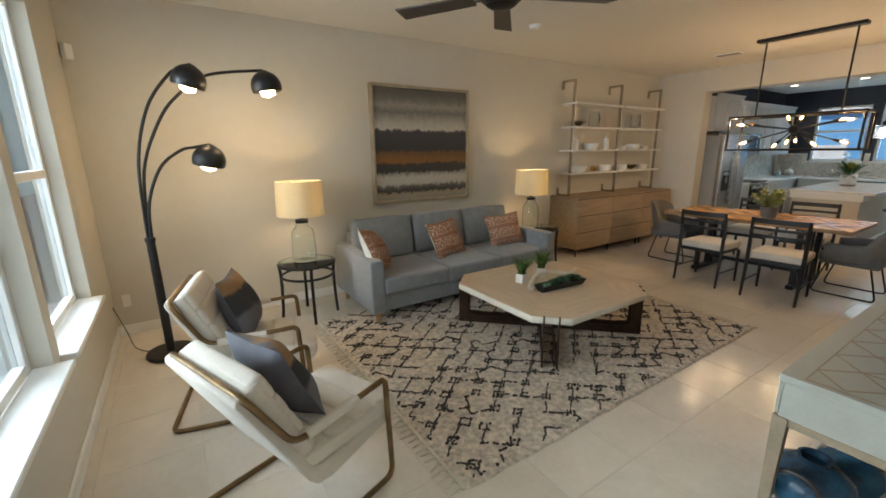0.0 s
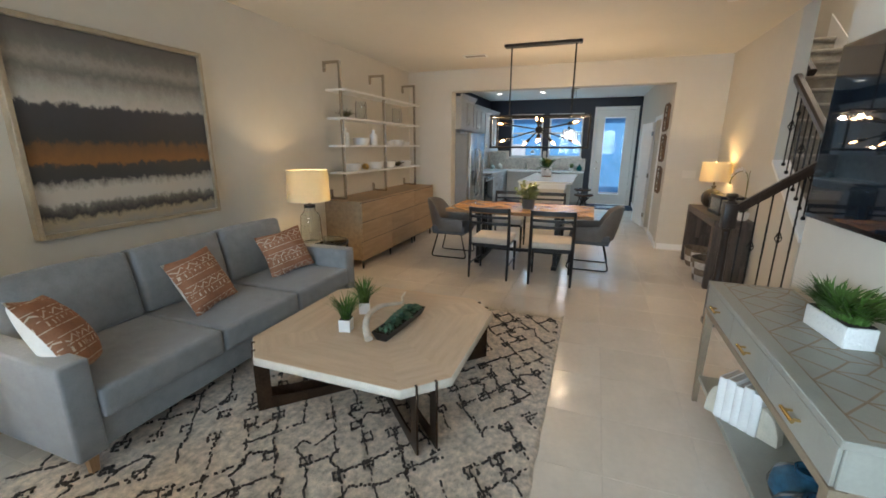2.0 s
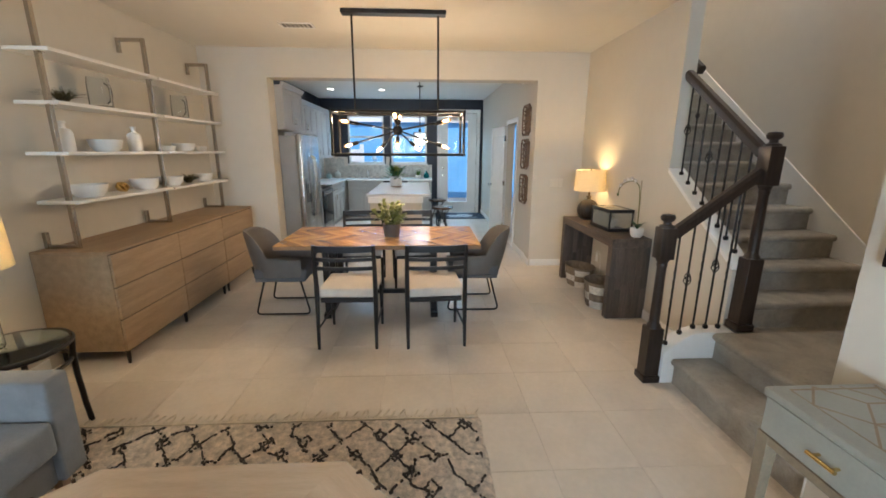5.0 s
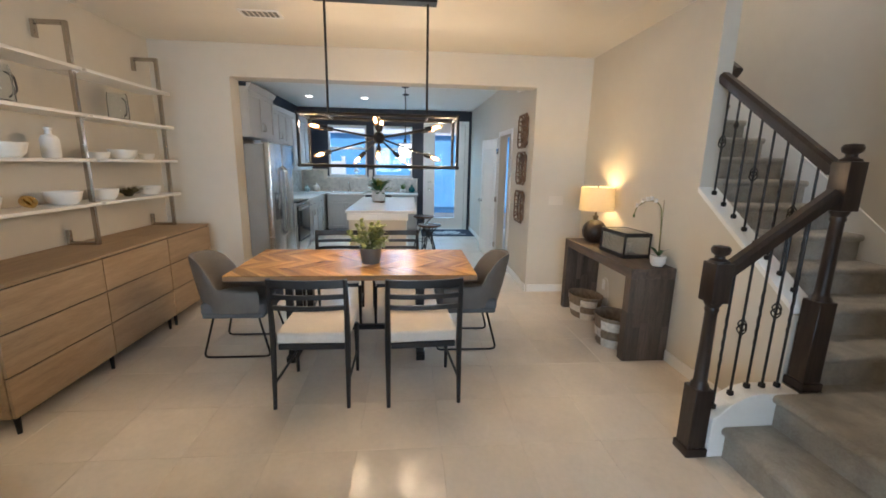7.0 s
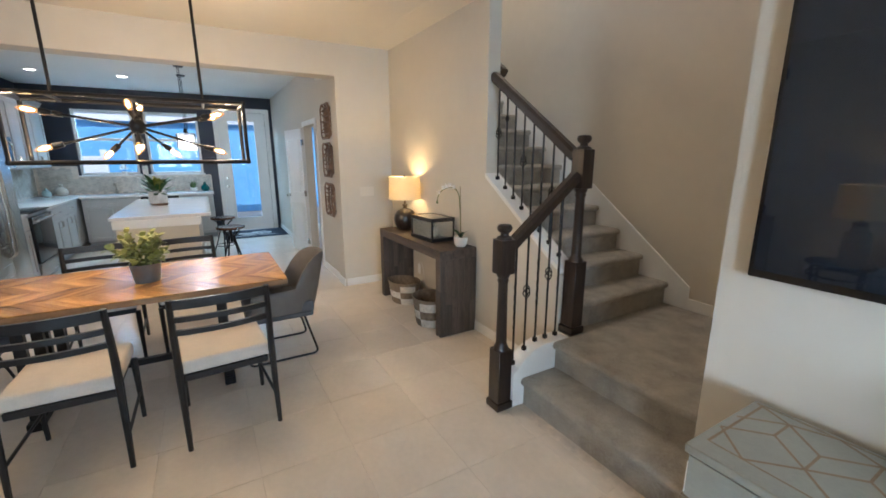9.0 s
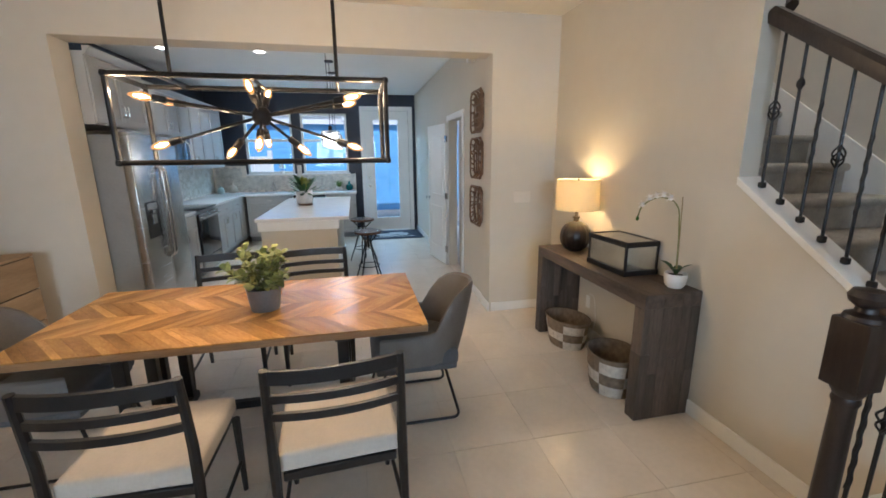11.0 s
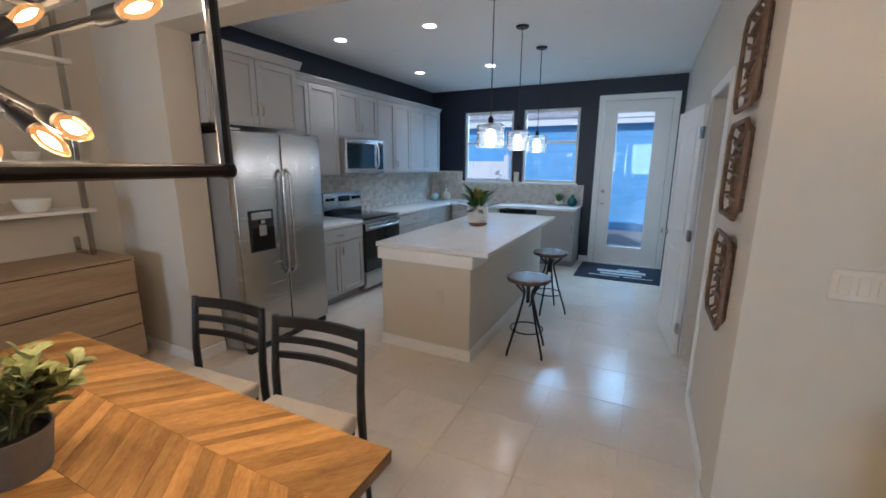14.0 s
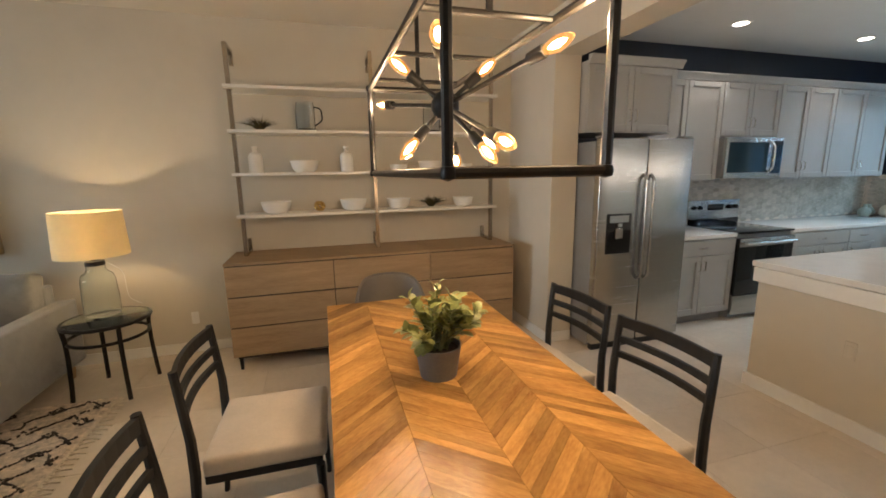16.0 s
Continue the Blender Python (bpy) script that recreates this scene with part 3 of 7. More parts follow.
def arc_lamp():
    t = thing("floor_lamp", (0.034, 4.20, 0), "black arc floor lamp with three dome shades", "lamp")
    part("base_plate", lathe(bmesh.new(), [(0.0, 0), (0.17, 0), (0.175, 0.008), (0.17, 0.03), (0.165, 0.034), (0.03, 0.036), (0.0, 0.036)], 36), M_BLACK, t)
    top = (-0.004, -0.03, 0.95)
    part("pole", tube(bmesh.new(), [(0, 0, 0.03), (-0.002, -0.015, 0.5), top], [0.032, 0.032, 0.03], 12), M_BLACK, t)
    part("collar", tube(bmesh.new(), [(-0.004, -0.03, 0.945), (-0.004, -0.03, 0.975)], 0.036, 12), M_BLACK, t)
    arms = [((0.010, -0.05, 1.516), (0.118, -0.05, 1.915), (0.281, -0.05, 2.153), (0.36, -0.05, 2.20), 0),
            ((0.036, -0.03, 1.474), (0.185, -0.03, 1.841), (0.335, -0.03, 2.03), (0.54, -0.03, 2.175), 0),
            ((0.034, -0.08, 1.24), (0.137, -0.08, 1.492), (0.278, -0.08, 1.615), (0.38, -0.08, 1.642), 0)]
    ends = [(0.432, -0.05, 2.236), (0.93, -0.03, 2.24), (0.483, -0.08, 1.66)]
    for i, (p1, p2, p3, p4, _) in enumerate(arms):
        o = ((i - 1) * 0.012, 0, 0)
        pts = [Vector(top) + Vector(o), Vector(p1), Vector(p2), Vector(p3), Vector(p4), Vector(ends[i])]
        fine = []
        for j in range(len(pts) - 1):
            a, b, c, d = pts[max(j - 1, 0)], pts[j], pts[j + 1], pts[min(j + 2, len(pts) - 1)]
            for q in range(6):
                u = q / 6
                fine.append(0.5 * (2 * b + (c - a) * u + (2 * a - 5 * b + 4 * c - d) * u * u + (3 * b - a - 3 * c + d) * u ** 3))
        fine.append(pts[-1])
        part("arm", tube(bmesh.new(), fine, 0.011, 8), M_BLACK, t)
        x, y, z = ends[i]
        R = 0.118
        prof = [(0.018, 0.03), (0.022, 0.0)] + [(R * math.sin(k * 0.175), -0.005 - R + R * math.cos(k * 0.175)) for k in range(2, 12)]
        prof += [(r - 0.004, zz) for r, zz in prof[:1:-1]]
        bm = lathe(bmesh.new(), prof[1:], 28)
        bmesh.ops.delete(bm, geom=[f for f in bm.faces if len(f.verts) > 4], context="FACES")
        tilt = Matrix.Translation((x, y, z)) @ Matrix.Rotation(radians((14, -8, 10)[i]), 4, "Y") @ Matrix.Rotation(radians((8, 0, 8)[i]), 4, "X")
        bmesh.ops.transform(bm, matrix=tilt, verts=bm.verts)
        part("shade", bm, M_BLACK, t, "black dome shade with a pale inside")
        b2 = lathe(bmesh.new(), [(0.0, -0.21), (0.05, -0.19), (0.06, -0.15), (0.03, -0.1), (0.0, -0.1)], 16)
        bmesh.ops.transform(b2, matrix=tilt, verts=b2.verts)
        part("bulb", b2, M_BULB, t)
        bulb("lamp_light", (0.034 + x, 4.20 + y, z - 0.235), 4.5, WARM, 0.05)
    part("cord", tube(bmesh.new(), rounded([(-0.12, 0.08, 0.01), (-0.25, 0.2, 0.02), (-0.30, 0.40, 0.10), (-0.38, 0.50, 0.32)], 0.1), 0.004, 5), M_BLACK, t)
    part("switch_box", box((-0.16, 0.06, 0.0), (-0.06, 0.10, 0.025), 0.004), M_BLACK, t)


arc_lamp()


def armchair():
    c = thing("armchair", (0.455, 3.21, 0), "cream channel-tufted lounge chair with a bent bronze tube frame", "chair", "cream lounge chairs", -13)
    W = 0.27
    # shell: a bent sheet that carries seat and back
    prof = [(0.47, 0.345), (0.44, 0.315), (0.06, 0.245), (-0.01, 0.255), (-0.05, 0.30), (-0.30, 0.775), (-0.295, 0.80), (-0.265, 0.805), (-0.03, 0.36), (0.02, 0.335), (0.44, 0.36)]
    part("shell", prism(bmesh.new(), prof, -W - 0.004, W + 0.004, "y", 0.006), M_CREAM, c)
    part("seat_cushion", rbox((-0.06, -W + 0.002, 0.335), (0.478, W - 0.002, 0.412), 0.03, 4), M_CREAM, c)
    for i in range(4):
        x0 = -0.06 + i * 0.133
        part("seat_channel", rbox((x0, -W + 0.012, 0.345), (x0 + 0.146, W - 0.012, 0.428 - 0.004 * abs(i - 1.5)), 0.036, 5), M_CREAM, c)
    lean = Matrix.Rotation(radians(-26), 3, "Y")
    bm = rbox((-0.02, -W + 0.002, 0.0), (0.05, W - 0.002, 0.455), 0.03, 4)
    bmesh.ops.rotate(bm, verts=bm.verts, cent=(0, 0, 0), matrix=lean)
    bmesh.ops.translate(bm, verts=bm.verts, vec=(-0.045, 0, 0.40))
    part("back_cushion", bm, M_CREAM, c)
    for i in range(4):
        bm = rbox((0.0, -W + 0.012, i * 0.112), (0.075, W - 0.012, i * 0.112 + 0.125), 0.034, 5)
        bmesh.ops.rotate(bm, verts=bm.verts, cent=(0, 0, 0), matrix=lean)
        bmesh.ops.translate(bm, verts=bm.verts, vec=(-0.045, 0, 0.40))
        part("back_channel", bm, M_CREAM, c)
    y = W + 0.026
    loop = rounded([(0.36, -y, 0.562), (-0.115, -y, 0.53), (-0.272, -y, 0.80), (-0.272, y, 0.80), (-0.115, y, 0.53), (0.36, y, 0.562)], 0.06)
    part("back_rail", tube(bmesh.new(), loop[:-1] + [(0.30, y, 0.558)], 0.0135, 10), M_BRONZE, c, "bent bronze tube round the back")
    for s in (-1, 1):
        y = s * (W + 0.026)
        pts = rounded([(0.29, y, 0.557), (0.375, y, 0.563), (0.40, y, 0.0145), (-0.36, y, 0.0145), (-0.36, 0, 0.0145)], 0.06)
        part("tube_frame", tube(bmesh.new(), pts, 0.0142, 10), M_BRONZE, c, "bent bronze tube")
        part("arm_sleeve", tube(bmesh.new(), [(-0.06, y, 0.5335), (0.20, y, 0.551)], 0.0205, 12), M_CREAM, c)
    return c


ch = armchair()
copy_thing(ch, pose(0.49, 2.148, 0, 0, 0, 21))
M_DKPIL = ramp_mat("dark_patchwork_cloth", [(0.0, (0.115, 0.115, 0.13)), (0.24, (0.13, 0.13, 0.14)), (0.265, (0.03, 0.03, 0.032)), (0.39, (0.028, 0.027, 0.03)), (0.41, (0.26, 0.14, 0.06)), (0.475, (0.22, 0.12, 0.05)), (0.49, (0.10, 0.10, 0.115)), (1.0, (0.11, 0.11, 0.125))], 2, 0.85, wob=0.16, wscale=2.0, streak=(3, 2, 1))
M_SLATE = mat("slate_cloth", (0.115, 0.115, 0.135), 0.85, var=0.1, scale=10, bump=0.25, bscale=380)
PG2 = "pillows on the lounge chairs"
for xx, yy, rz, back_ in ((0.565, 3.25, 72, -20), (0.60, 2.27, 112, -25)):
    pillow("throw_pillow", 0.43, 0.43, 0.19, M_DKPIL, M_SLATE, pose(xx, yy, 0.425, back_, 2, rz), "slate pillow with dark and ochre patches on the lounge chair", PG2)

# rug
M_RUG = mat("ivory_pile", (0.76, 0.64, 0.515), 0.98, var=0.26, scale=30, bump=1.0, bscale=190, sheen=0.2)
M_RUGD = mat("charcoal_pile", (0.075, 0.062, 0.055), 0.98, var=0.4, scale=40, bump=1.0, bscale=150)
rug = thing("rug", (0, 0, 0), "ivory shag rug with a charcoal lattice and fringed ends", "rug")
RX0, RX1, RY0, RY1 = 1.225, 4.41, 1.73, 4.15
bm = bmesh.new()
NX, NY = 190, 146
gr = []
for i in range(NX + 1):
    row = []
    for j in range(NY + 1):
        x, y = RX0 + (RX1 - RX0) * i / NX, RY0 + (RY1 - RY0) * j / NY
        ed = i in (0, NX) or j in (0, NY)
        z = 0.002 if ed else 0.014 + 0.0055 * noise.noise((x * 24, y * 24, 0)) + random.uniform(-0.0032, 0.0032)
        row.append(bm.verts.new((x + (0.006 * noise.noise((y * 9, 1, 3)) if i in (0, NX) else 0), y + (0.008 * noise.noise((x * 7, 5, 3)) if j in (0, NY) else 0), z)))
    gr.append(row)
for i in range(NX):
    for j in range(NY):
        bm.faces.new((gr[i][j], gr[i + 1][j], gr[i + 1][j + 1], gr[i][j + 1]))
part("rug_base", bm, M_RUG, rug)
rl = random.Random(7)
verts, faces = [], []


def stroke(ax, ay, bx_, by_):
    """A ragged dark stroke of pile between two points of the rug."""
    L = math.hypot(bx_ - ax, by_ - ay)
    n = max(2, int(L / 0.017))
    dx, dy = (bx_ - ax) / L, (by_ - ay) / L
    off = 0.0
    for k in range(n + 1):
        u = k / n
        off = off * 0.3 + rl.uniform(-0.006, 0.006)
        if rl.random() < 0.16:
            continue
        cx, cy = ax + (bx_ - ax) * u - dy * off, ay + (by_ - ay) * u + dx * off
        if not (RX0 + 0.03 < cx < RX1 - 0.03 and RY0 + 0.03 < cy < RY1 - 0.03):
            continue
        w, q = rl.uniform(0.0026, 0.0062), rl.uniform(0.0065, 0.0095)
        b0 = len(verts)
        for sx, sy in ((-1, -1), (1, -1), (1, 1), (-1, 1)):
            jx, jy = cx + dx * q * sx - dy * w * sy, cy + dy * q * sx + dx * w * sy
            verts.append((jx + rl.uniform(-0.003, 0.003), jy + rl.uniform(-0.003, 0.003), 0.008))
            verts.append((jx, jy, 0.0215 + rl.uniform(-0.002, 0.002)))
        for i in range(4):
            j = (i + 1) % 4
            faces.append((b0 + 2 * i, b0 + 2 * j, b0 + 2 * j + 1, b0 + 2 * i + 1))
        faces.append((b0 + 1, b0 + 3, b0 + 5, b0 + 7))


CX, CY = 0.25, 0.20
for i in range(-1, 15):
    for j in range(-1, 24):
        x = RX0 + (i + (j % 2) * 0.5) * CX + rl.uniform(-0.012, 0.012)
        y = RY0 + j * CY * 0.5 + rl.uniform(-0.012, 0.012)
        for sx in (-1, 1):
            ex, ey = x + sx * CX * 0.5 + rl.uniform(-0.01, 0.01), y + CY * 0.5 + rl.uniform(-0.008, 0.008)
            if rl.random() < (0.80 if sx > 0 else 0.56):
                if rl.random() < 0.16:
                    mx_, my_ = (ex, y + (ey - y) * 0.35) if rl.random() < 0.5 else (x + (ex - x) * 0.4, ey)
                    stroke(x, y, mx_, my_)
                    stroke(mx_, my_, ex, ey)
                else:
                    stroke(x, y, ex, ey)
        if rl.random() < 0.58:
            s_ = rl.uniform(0.028, 0.044)
            px, py = x + rl.uniform(-0.03, 0.03), y
            for (p, q) in (((-1.1, 0), (0, -0.9)), ((0, -0.9), (1.1, 0)), ((1.1, 0), (0, 0.9)), ((0, 0.9), (-1.1, 0))):
                stroke(px + p[0] * s_, py + p[1] * s_, px + q[0] * s_, py + q[1] * s_)
me = bpy.data.meshes.new("lattice")
me.from_pydata(verts, [], faces)
me.materials.append(M_RUGD)
lat = new("lattice", me)
lat.parent = rug
tagged(lat, kind="stuff")
M_FRINGE = mat("ivory_fringe", (0.68, 0.60, 0.48), 0.95, var=0.1, scale=20)
for x0, sgn in ((RX0, -1), (RX1, 1)):
    bm = bmesh.new()
    bx(bm, (min(x0, x0 + sgn * 0.018), RY0 + 0.01, 0.001), (max(x0, x0 + sgn * 0.018), RY1 - 0.01, 0.012))
    y = RY0 + 0.02
    while y < RY1 - 0.02:
        e = sgn * rl.uniform(0.075, 0.11)
        d = rl.uniform(-0.02, 0.02)
        tube(bm, [(x0 + sgn * 0.012, y, 0.009), (x0 + e * 0.4, y + 0.009, 0.007), (x0 + e, y + d, 0.004)], [0.0075, 0.0045, 0.006], 5)
        tube(bm, [(x0 + sgn * 0.012, y + 0.022, 0.009), (x0 + e * 0.4, y + 0.013, 0.007)], [0.0075, 0.004], 5)
        y += 0.047
    tagged(part("fringe", bm, M_FRINGE, rug), kind="stuff")

# coffee table
M_BLEACH = mat("bleached_wood_veneer", (0.64, 0.50, 0.36), 0.45, var=0.05, scale=5, grain=(0.6, 5, 5), bump=0.04, second=(0.54, 0.40, 0.27), rand=0.03)
M_EDGE = mat("whitewashed_edge", (0.72, 0.66, 0.56), 0.5, var=0.06, scale=6)
ct = thing("coffee_table", (2.945, 2.838, 0.0), "octagonal bleached wood coffee table on dark bronze plate legs", "coffee table")
a, k = 0.66, 0.20
octo = [(-a + k, -a), (a - k, -a), (a, -a + k), (a, a - k), (a - k, a), (-a + k, a), (-a, a - k), (-a, -a + k)]
part("tabletop", prism(bmesh.new(), octo, 0.368, 0.418, "z", 0.004), M_EDGE, ct)
# eight veneer leaves that meet in the middle
for i in range(8):
    p, q = octo[i], octo[(i + 1) % 8]
    s = 0.992
    th_ = math.atan2(q[1] - p[1], q[0] - p[0])
    ca, sa = math.cos(-th_), math.sin(-th_)
    bm = prism(bmesh.new(), [(0, 0)] + [((v[0] * ca - v[1] * sa) * s, (v[0] * sa + v[1] * ca) * s) for v in (p, q)], 0.412, 0.4195, "z")
    part("veneer_leaf", bm, M_BLEACH, ct).matrix_basis = Matrix.Rotation(th_, 4, "Z")
for i in range(4):
    ang = radians(45 + 90 * i)
    for o in (-0.055, 0.055):
        bm = prism(bmesh.new(), [(0.05, 0.018), (0.80, 0.018), (0.80, 0.425), (0.778, 0.425), (0.778, 0.366), (0.715, 0.366), (0.715, 0.095), (0.60, 0.085), (0.05, 0.085)], o - 0.006, o + 0.006, "y", 0.002)
        bmesh.ops.rotate(bm, verts=bm.verts, cent=(0, 0, 0), matrix=Matrix.Rotation(ang, 3, "Z"))
        part("leg_plate", bm, M_DBRONZE, ct)


def blades(bm, n, R, hgt, spread, rnd, width=0.006, at=(0, 0, 0), sx=1.0, sy=1.0):
    """Grass-like leaves that bend outwards."""
    for _ in range(n):
        an, rad = rnd.uniform(0, math.tau), R * math.sqrt(rnd.random())
        x, y = at[0] + rad * math.cos(an) * sx, at[1] + rad * math.sin(an) * sy
        out = an + rnd.uniform(-0.7, 0.7)
        L, bend = hgt * rnd.uniform(0.65, 1.15), spread * rnd.uniform(0.3, 1.15)
        side = Vector((-math.sin(out), math.cos(out), 0))
        prev = None
        for k in range(6):
            u = k / 5
            rr = bend * L * u ** 1.6
            p = Vector((x + math.cos(out) * rr, y + math.sin(out) * rr, at[2] + L * (u - 0.38 * min(1.4, bend) * u * u)))
            w = width * (1 - u ** 2.2) * (0.55 + u * 0.9 if u < 0.5 else 1.0) + 0.0004
            cur = (bm.verts.new(p - side * w), bm.verts.new(p + side * w + Vector((0, 0, w * 0.5))))
            if prev:
                bm.faces.new((prev[0], prev[1], cur[1], cur[0]))
            prev = cur
    return bm


def leaf(bm, base, d, L, W, up=0.25):
    """One broad leaf from base along d, bent along its length."""
    d = Vector(d).normalized()
    s = d.cross(Vector((0, 0, 1)))
    s = s.normalized() if s.length > 1e-3 else Vector((1, 0, 0))
    nrm = s.cross(d)
    prev = None
    for k, (u, w) in enumerate(((0, 0.12), (0.25, 0.75), (0.55, 1.0), (0.8, 0.7), (1, 0.05))):
        c = Vector(base) + d * L * u + nrm * up * L * math.sin(u * 2.4)
        cur = (bm.verts.new(c - s * W * w / 2 + nrm * W * 0.12 * w), bm.verts.new(c), bm.verts.new(c + s * W * w / 2 + nrm * W * 0.12 * w))
        if prev:
            bm.faces.new((prev[0], prev[1], cur[1], cur[0]))
            bm.faces.new((prev[1], prev[2], cur[2], cur[1]))
        prev = cur


def grass_pot(at, seed, turn):
    t = thing("potted_grass", at, "small artificial grass in a white cube pot on the coffee table", "plant", "grass pots on the coffee table", turn)
    bm = box((-0.038, -0.038, 0), (0.038, 0.038, 0.082), 0.004, 2)
    part("pot", bm, M_WHITEC, t)
    part("soil", box((-0.034, -0.034, 0.078), (0.034, 0.034, 0.086), 0.002), M_SOIL, t)
    part("leaves", blades(bmesh.new(), 130, 0.033, 0.17, 0.75, random.Random(seed), 0.0042, (0, 0, 0.082)), M_LEAF, t)


grass_pot((2.775, 3.00, 0.4195), 3, 12)
grass_pot((3.07, 3.04, 0.4195), 4, 30)
tr = thing("succulent_tray", (2.955, 2.70, 0.4195), "black tray planted with green succulents on the coffee table", "plant", "", -4)
bm = bmesh.new()
lo_ = [(-0.235, -0.035), (0.235, -0.035), (0.235, 0.035), (-0.235, 0.035)]
vs = [bm.verts.new((x, y, 0)) for x, y in lo_] + [bm.verts.new((x * 1.07, y * 1.75, 0.055)) for x, y in lo_] + [bm.verts.new((x * 1.04, y * 1.55, 0.055)) for x, y in lo_] + [bm.verts.new((x * 1.0, y * 1.2, 0.03)) for x, y in lo_]
bm.faces.new(vs[3::-1])
for s_ in (0, 4, 8):
    for i in range(4):
        j = (i + 1) % 4
        bm.faces.new((vs[s_ + i], vs[s_ + j], vs[s_ + 4 + j], vs[s_ + 4 + i]))
bm.faces.new(vs[12:])
part("tray", bm, M_BLACK, tr)
part("soil", box((-0.235, -0.045, 0.028), (0.235, 0.045, 0.043), 0.006), M_SOIL, tr)
rs = random.Random(11)
for (x, y, R) in ((0.14, 0.01, 0.075), (0.01, -0.005, 0.082), (0.075, 0.02, 0.06), (-0.09, 0.0, 0.062), (0.19, -0.01, 0.055), (-0.05, 0.02, 0.05)):
    bm = bmesh.new()
    for ring, n in ((0, 9), (1, 8), (2, 6), (3, 4)):
        for q in range(n):
            an = q * math.tau / n + ring * 0.4
            el = 0.12 + ring * 0.38
            leaf(bm, (x, y, 0.045 + ring * 0.006), (math.cos(an) * math.cos(el), math.sin(an) * math.cos(el), math.sin(el)), R * (1.05 - ring * 0.2), R * 0.55 * (1 - ring * 0.12), 0.16)
    part("succulent", bm, M_SUCC, tr)
bm = bmesh.new()
for _ in range(60):
    x, y = rs.uniform(-0.22, -0.10), rs.uniform(-0.04, 0.04)
    leaf(bm, (x, y, 0.042), (rs.uniform(-1, 1), rs.uniform(-1, 1), rs.uniform(0.3, 1.2)), rs.uniform(0.018, 0.035), 0.014, 0.2)
part("groundcover", bm, M_SUCC, tr)
M_BONE = mat("bleached_horn", (0.66, 0.60, 0.51), 0.45, var=0.08, scale=14, bump=0.2, bscale=40)
pts = [(-0.31, -0.01, 0.026), (-0.24, 0.045, 0.06), (-0.10, 0.095, 0.085), (0.06, 0.085, 0.085), (0.17, 0.03, 0.065), (0.24, 0.0, 0.055), (0.32, 0.035, 0.06), (0.39, 0.03, 0.085)]
fine = []
for i in range(len(pts) - 1):
    A, B, C, D = [Vector(pts[max(0, min(len(pts) - 1, i + q))]) for q in (-1, 0, 1, 2)]
    fine += [0.5 * (2 * B + (C - A) * u + (2 * A - 5 * B + 4 * C - D) * u * u + (3 * B - A - 3 * C + D) * u ** 3) for u in (0, 0.25, 0.5, 0.75)]
rad = [0.026 - 0.021 * (i / len(fine)) ** 0.8 for i in range(len(fine))]
for p, r_ in zip(fine, rad):
    p.z = max(p.z, r_)
solid("horn", tube(bmesh.new(), fine, rad, 14), M_BONE, "curved bleached white horn lying on the coffee table", "ornament", "", (2.98, 2.80, 0.4195), 3)

# media console under the television
M_SHAG = mat("grey_green_shagreen", (0.30, 0.295, 0.255), 0.42, var=0.05, scale=10, bump=0.12, bscale=300)
M_CONLEG = mat("champagne_oak_frame", (0.25, 0.19, 0.125), 0.45, var=0.12, scale=9, grain=(1, 1, 1))
M_INLAY = mat("brass_inlay", (0.27, 0.19, 0.115), 0.45, metal=0.3, var=0.1, scale=20)
M_GOLD = mat("polished_brass", (0.75, 0.52, 0.20), 0.18, metal=1, var=0.05, scale=10)
mc = thing("media_console", (2.72, 0.662, 0), "grey-green three-drawer console table with brass inlay and slim legs", "console table")
LX, DY = 0.735, 0.205
part("tabletop", box((-LX, -DY, 0.775), (LX, DY, 0.803), 0.003), M_SHAG, mc)
part("body", box((-LX + 0.008, -DY + 0.004, 0.635), (LX - 0.008, DY - 0.016, 0.775), 0.003), M_SHAG, mc)
for i in range(3):
    x0 = -LX + 0.012 + i * (2 * LX - 0.024) / 3
    x1 = x0 + (2 * LX - 0.024) / 3
    d = part("drawer", box((x0 + 0.002, DY - 0.014, 0.640), (x1 - 0.002, DY - 0.002, 0.772), 0.002), M_SHAG, mc)
    for hx in ((x0 + x1) / 2,):
        bm = tube(bmesh.new(), [(hx - 0.045, DY + 0.026, 0.708), (hx + 0.045, DY + 0.026, 0.708)], 0.007, 10)
        for q in (-0.03, 0.03):
            tube(bm, [(hx + q, DY - 0.003, 0.708), (hx + q, DY + 0.026, 0.708)], 0.005, 8)
        part("handle", bm, M_GOLD, d, "polished brass bar handle")
for sy in (-1, 1):
    part("apron_rail", box((-LX + 0.03, sy * (DY - 0.02) - 0.016, 0.60), (LX - 0.03, sy * (DY - 0.02) + 0.016, 0.634), 0.003), M_CONLEG, mc)
    for sx in (-1, 1):
        bm = bmesh.new()
        x, y = sx * (LX - 0.028), sy * (DY - 0.024)
        lathe(bm, [(0.019, 0), (0.032, 0.634)], 4, (x, y, 0))
        bmesh.ops.rotate(bm, verts=bm.verts, cent=(x, y, 0), matrix=Matrix.Rotation(radians(45), 3, "Z"))
        part("leg", bm, M_CONLEG, mc)
for sx in (-1, 1):
    part("side_rail", box((sx * (LX - 0.028) - 0.014, -DY + 0.045, 0.60), (sx * (LX - 0.028) + 0.014, DY - 0.045, 0.634), 0.003), M_CONLEG, mc)
part("lower_shelf", box((-LX + 0.05, -DY + 0.02, 0.165), (LX - 0.05, DY - 0.02, 0.195), 0.003), M_SHAG, mc)
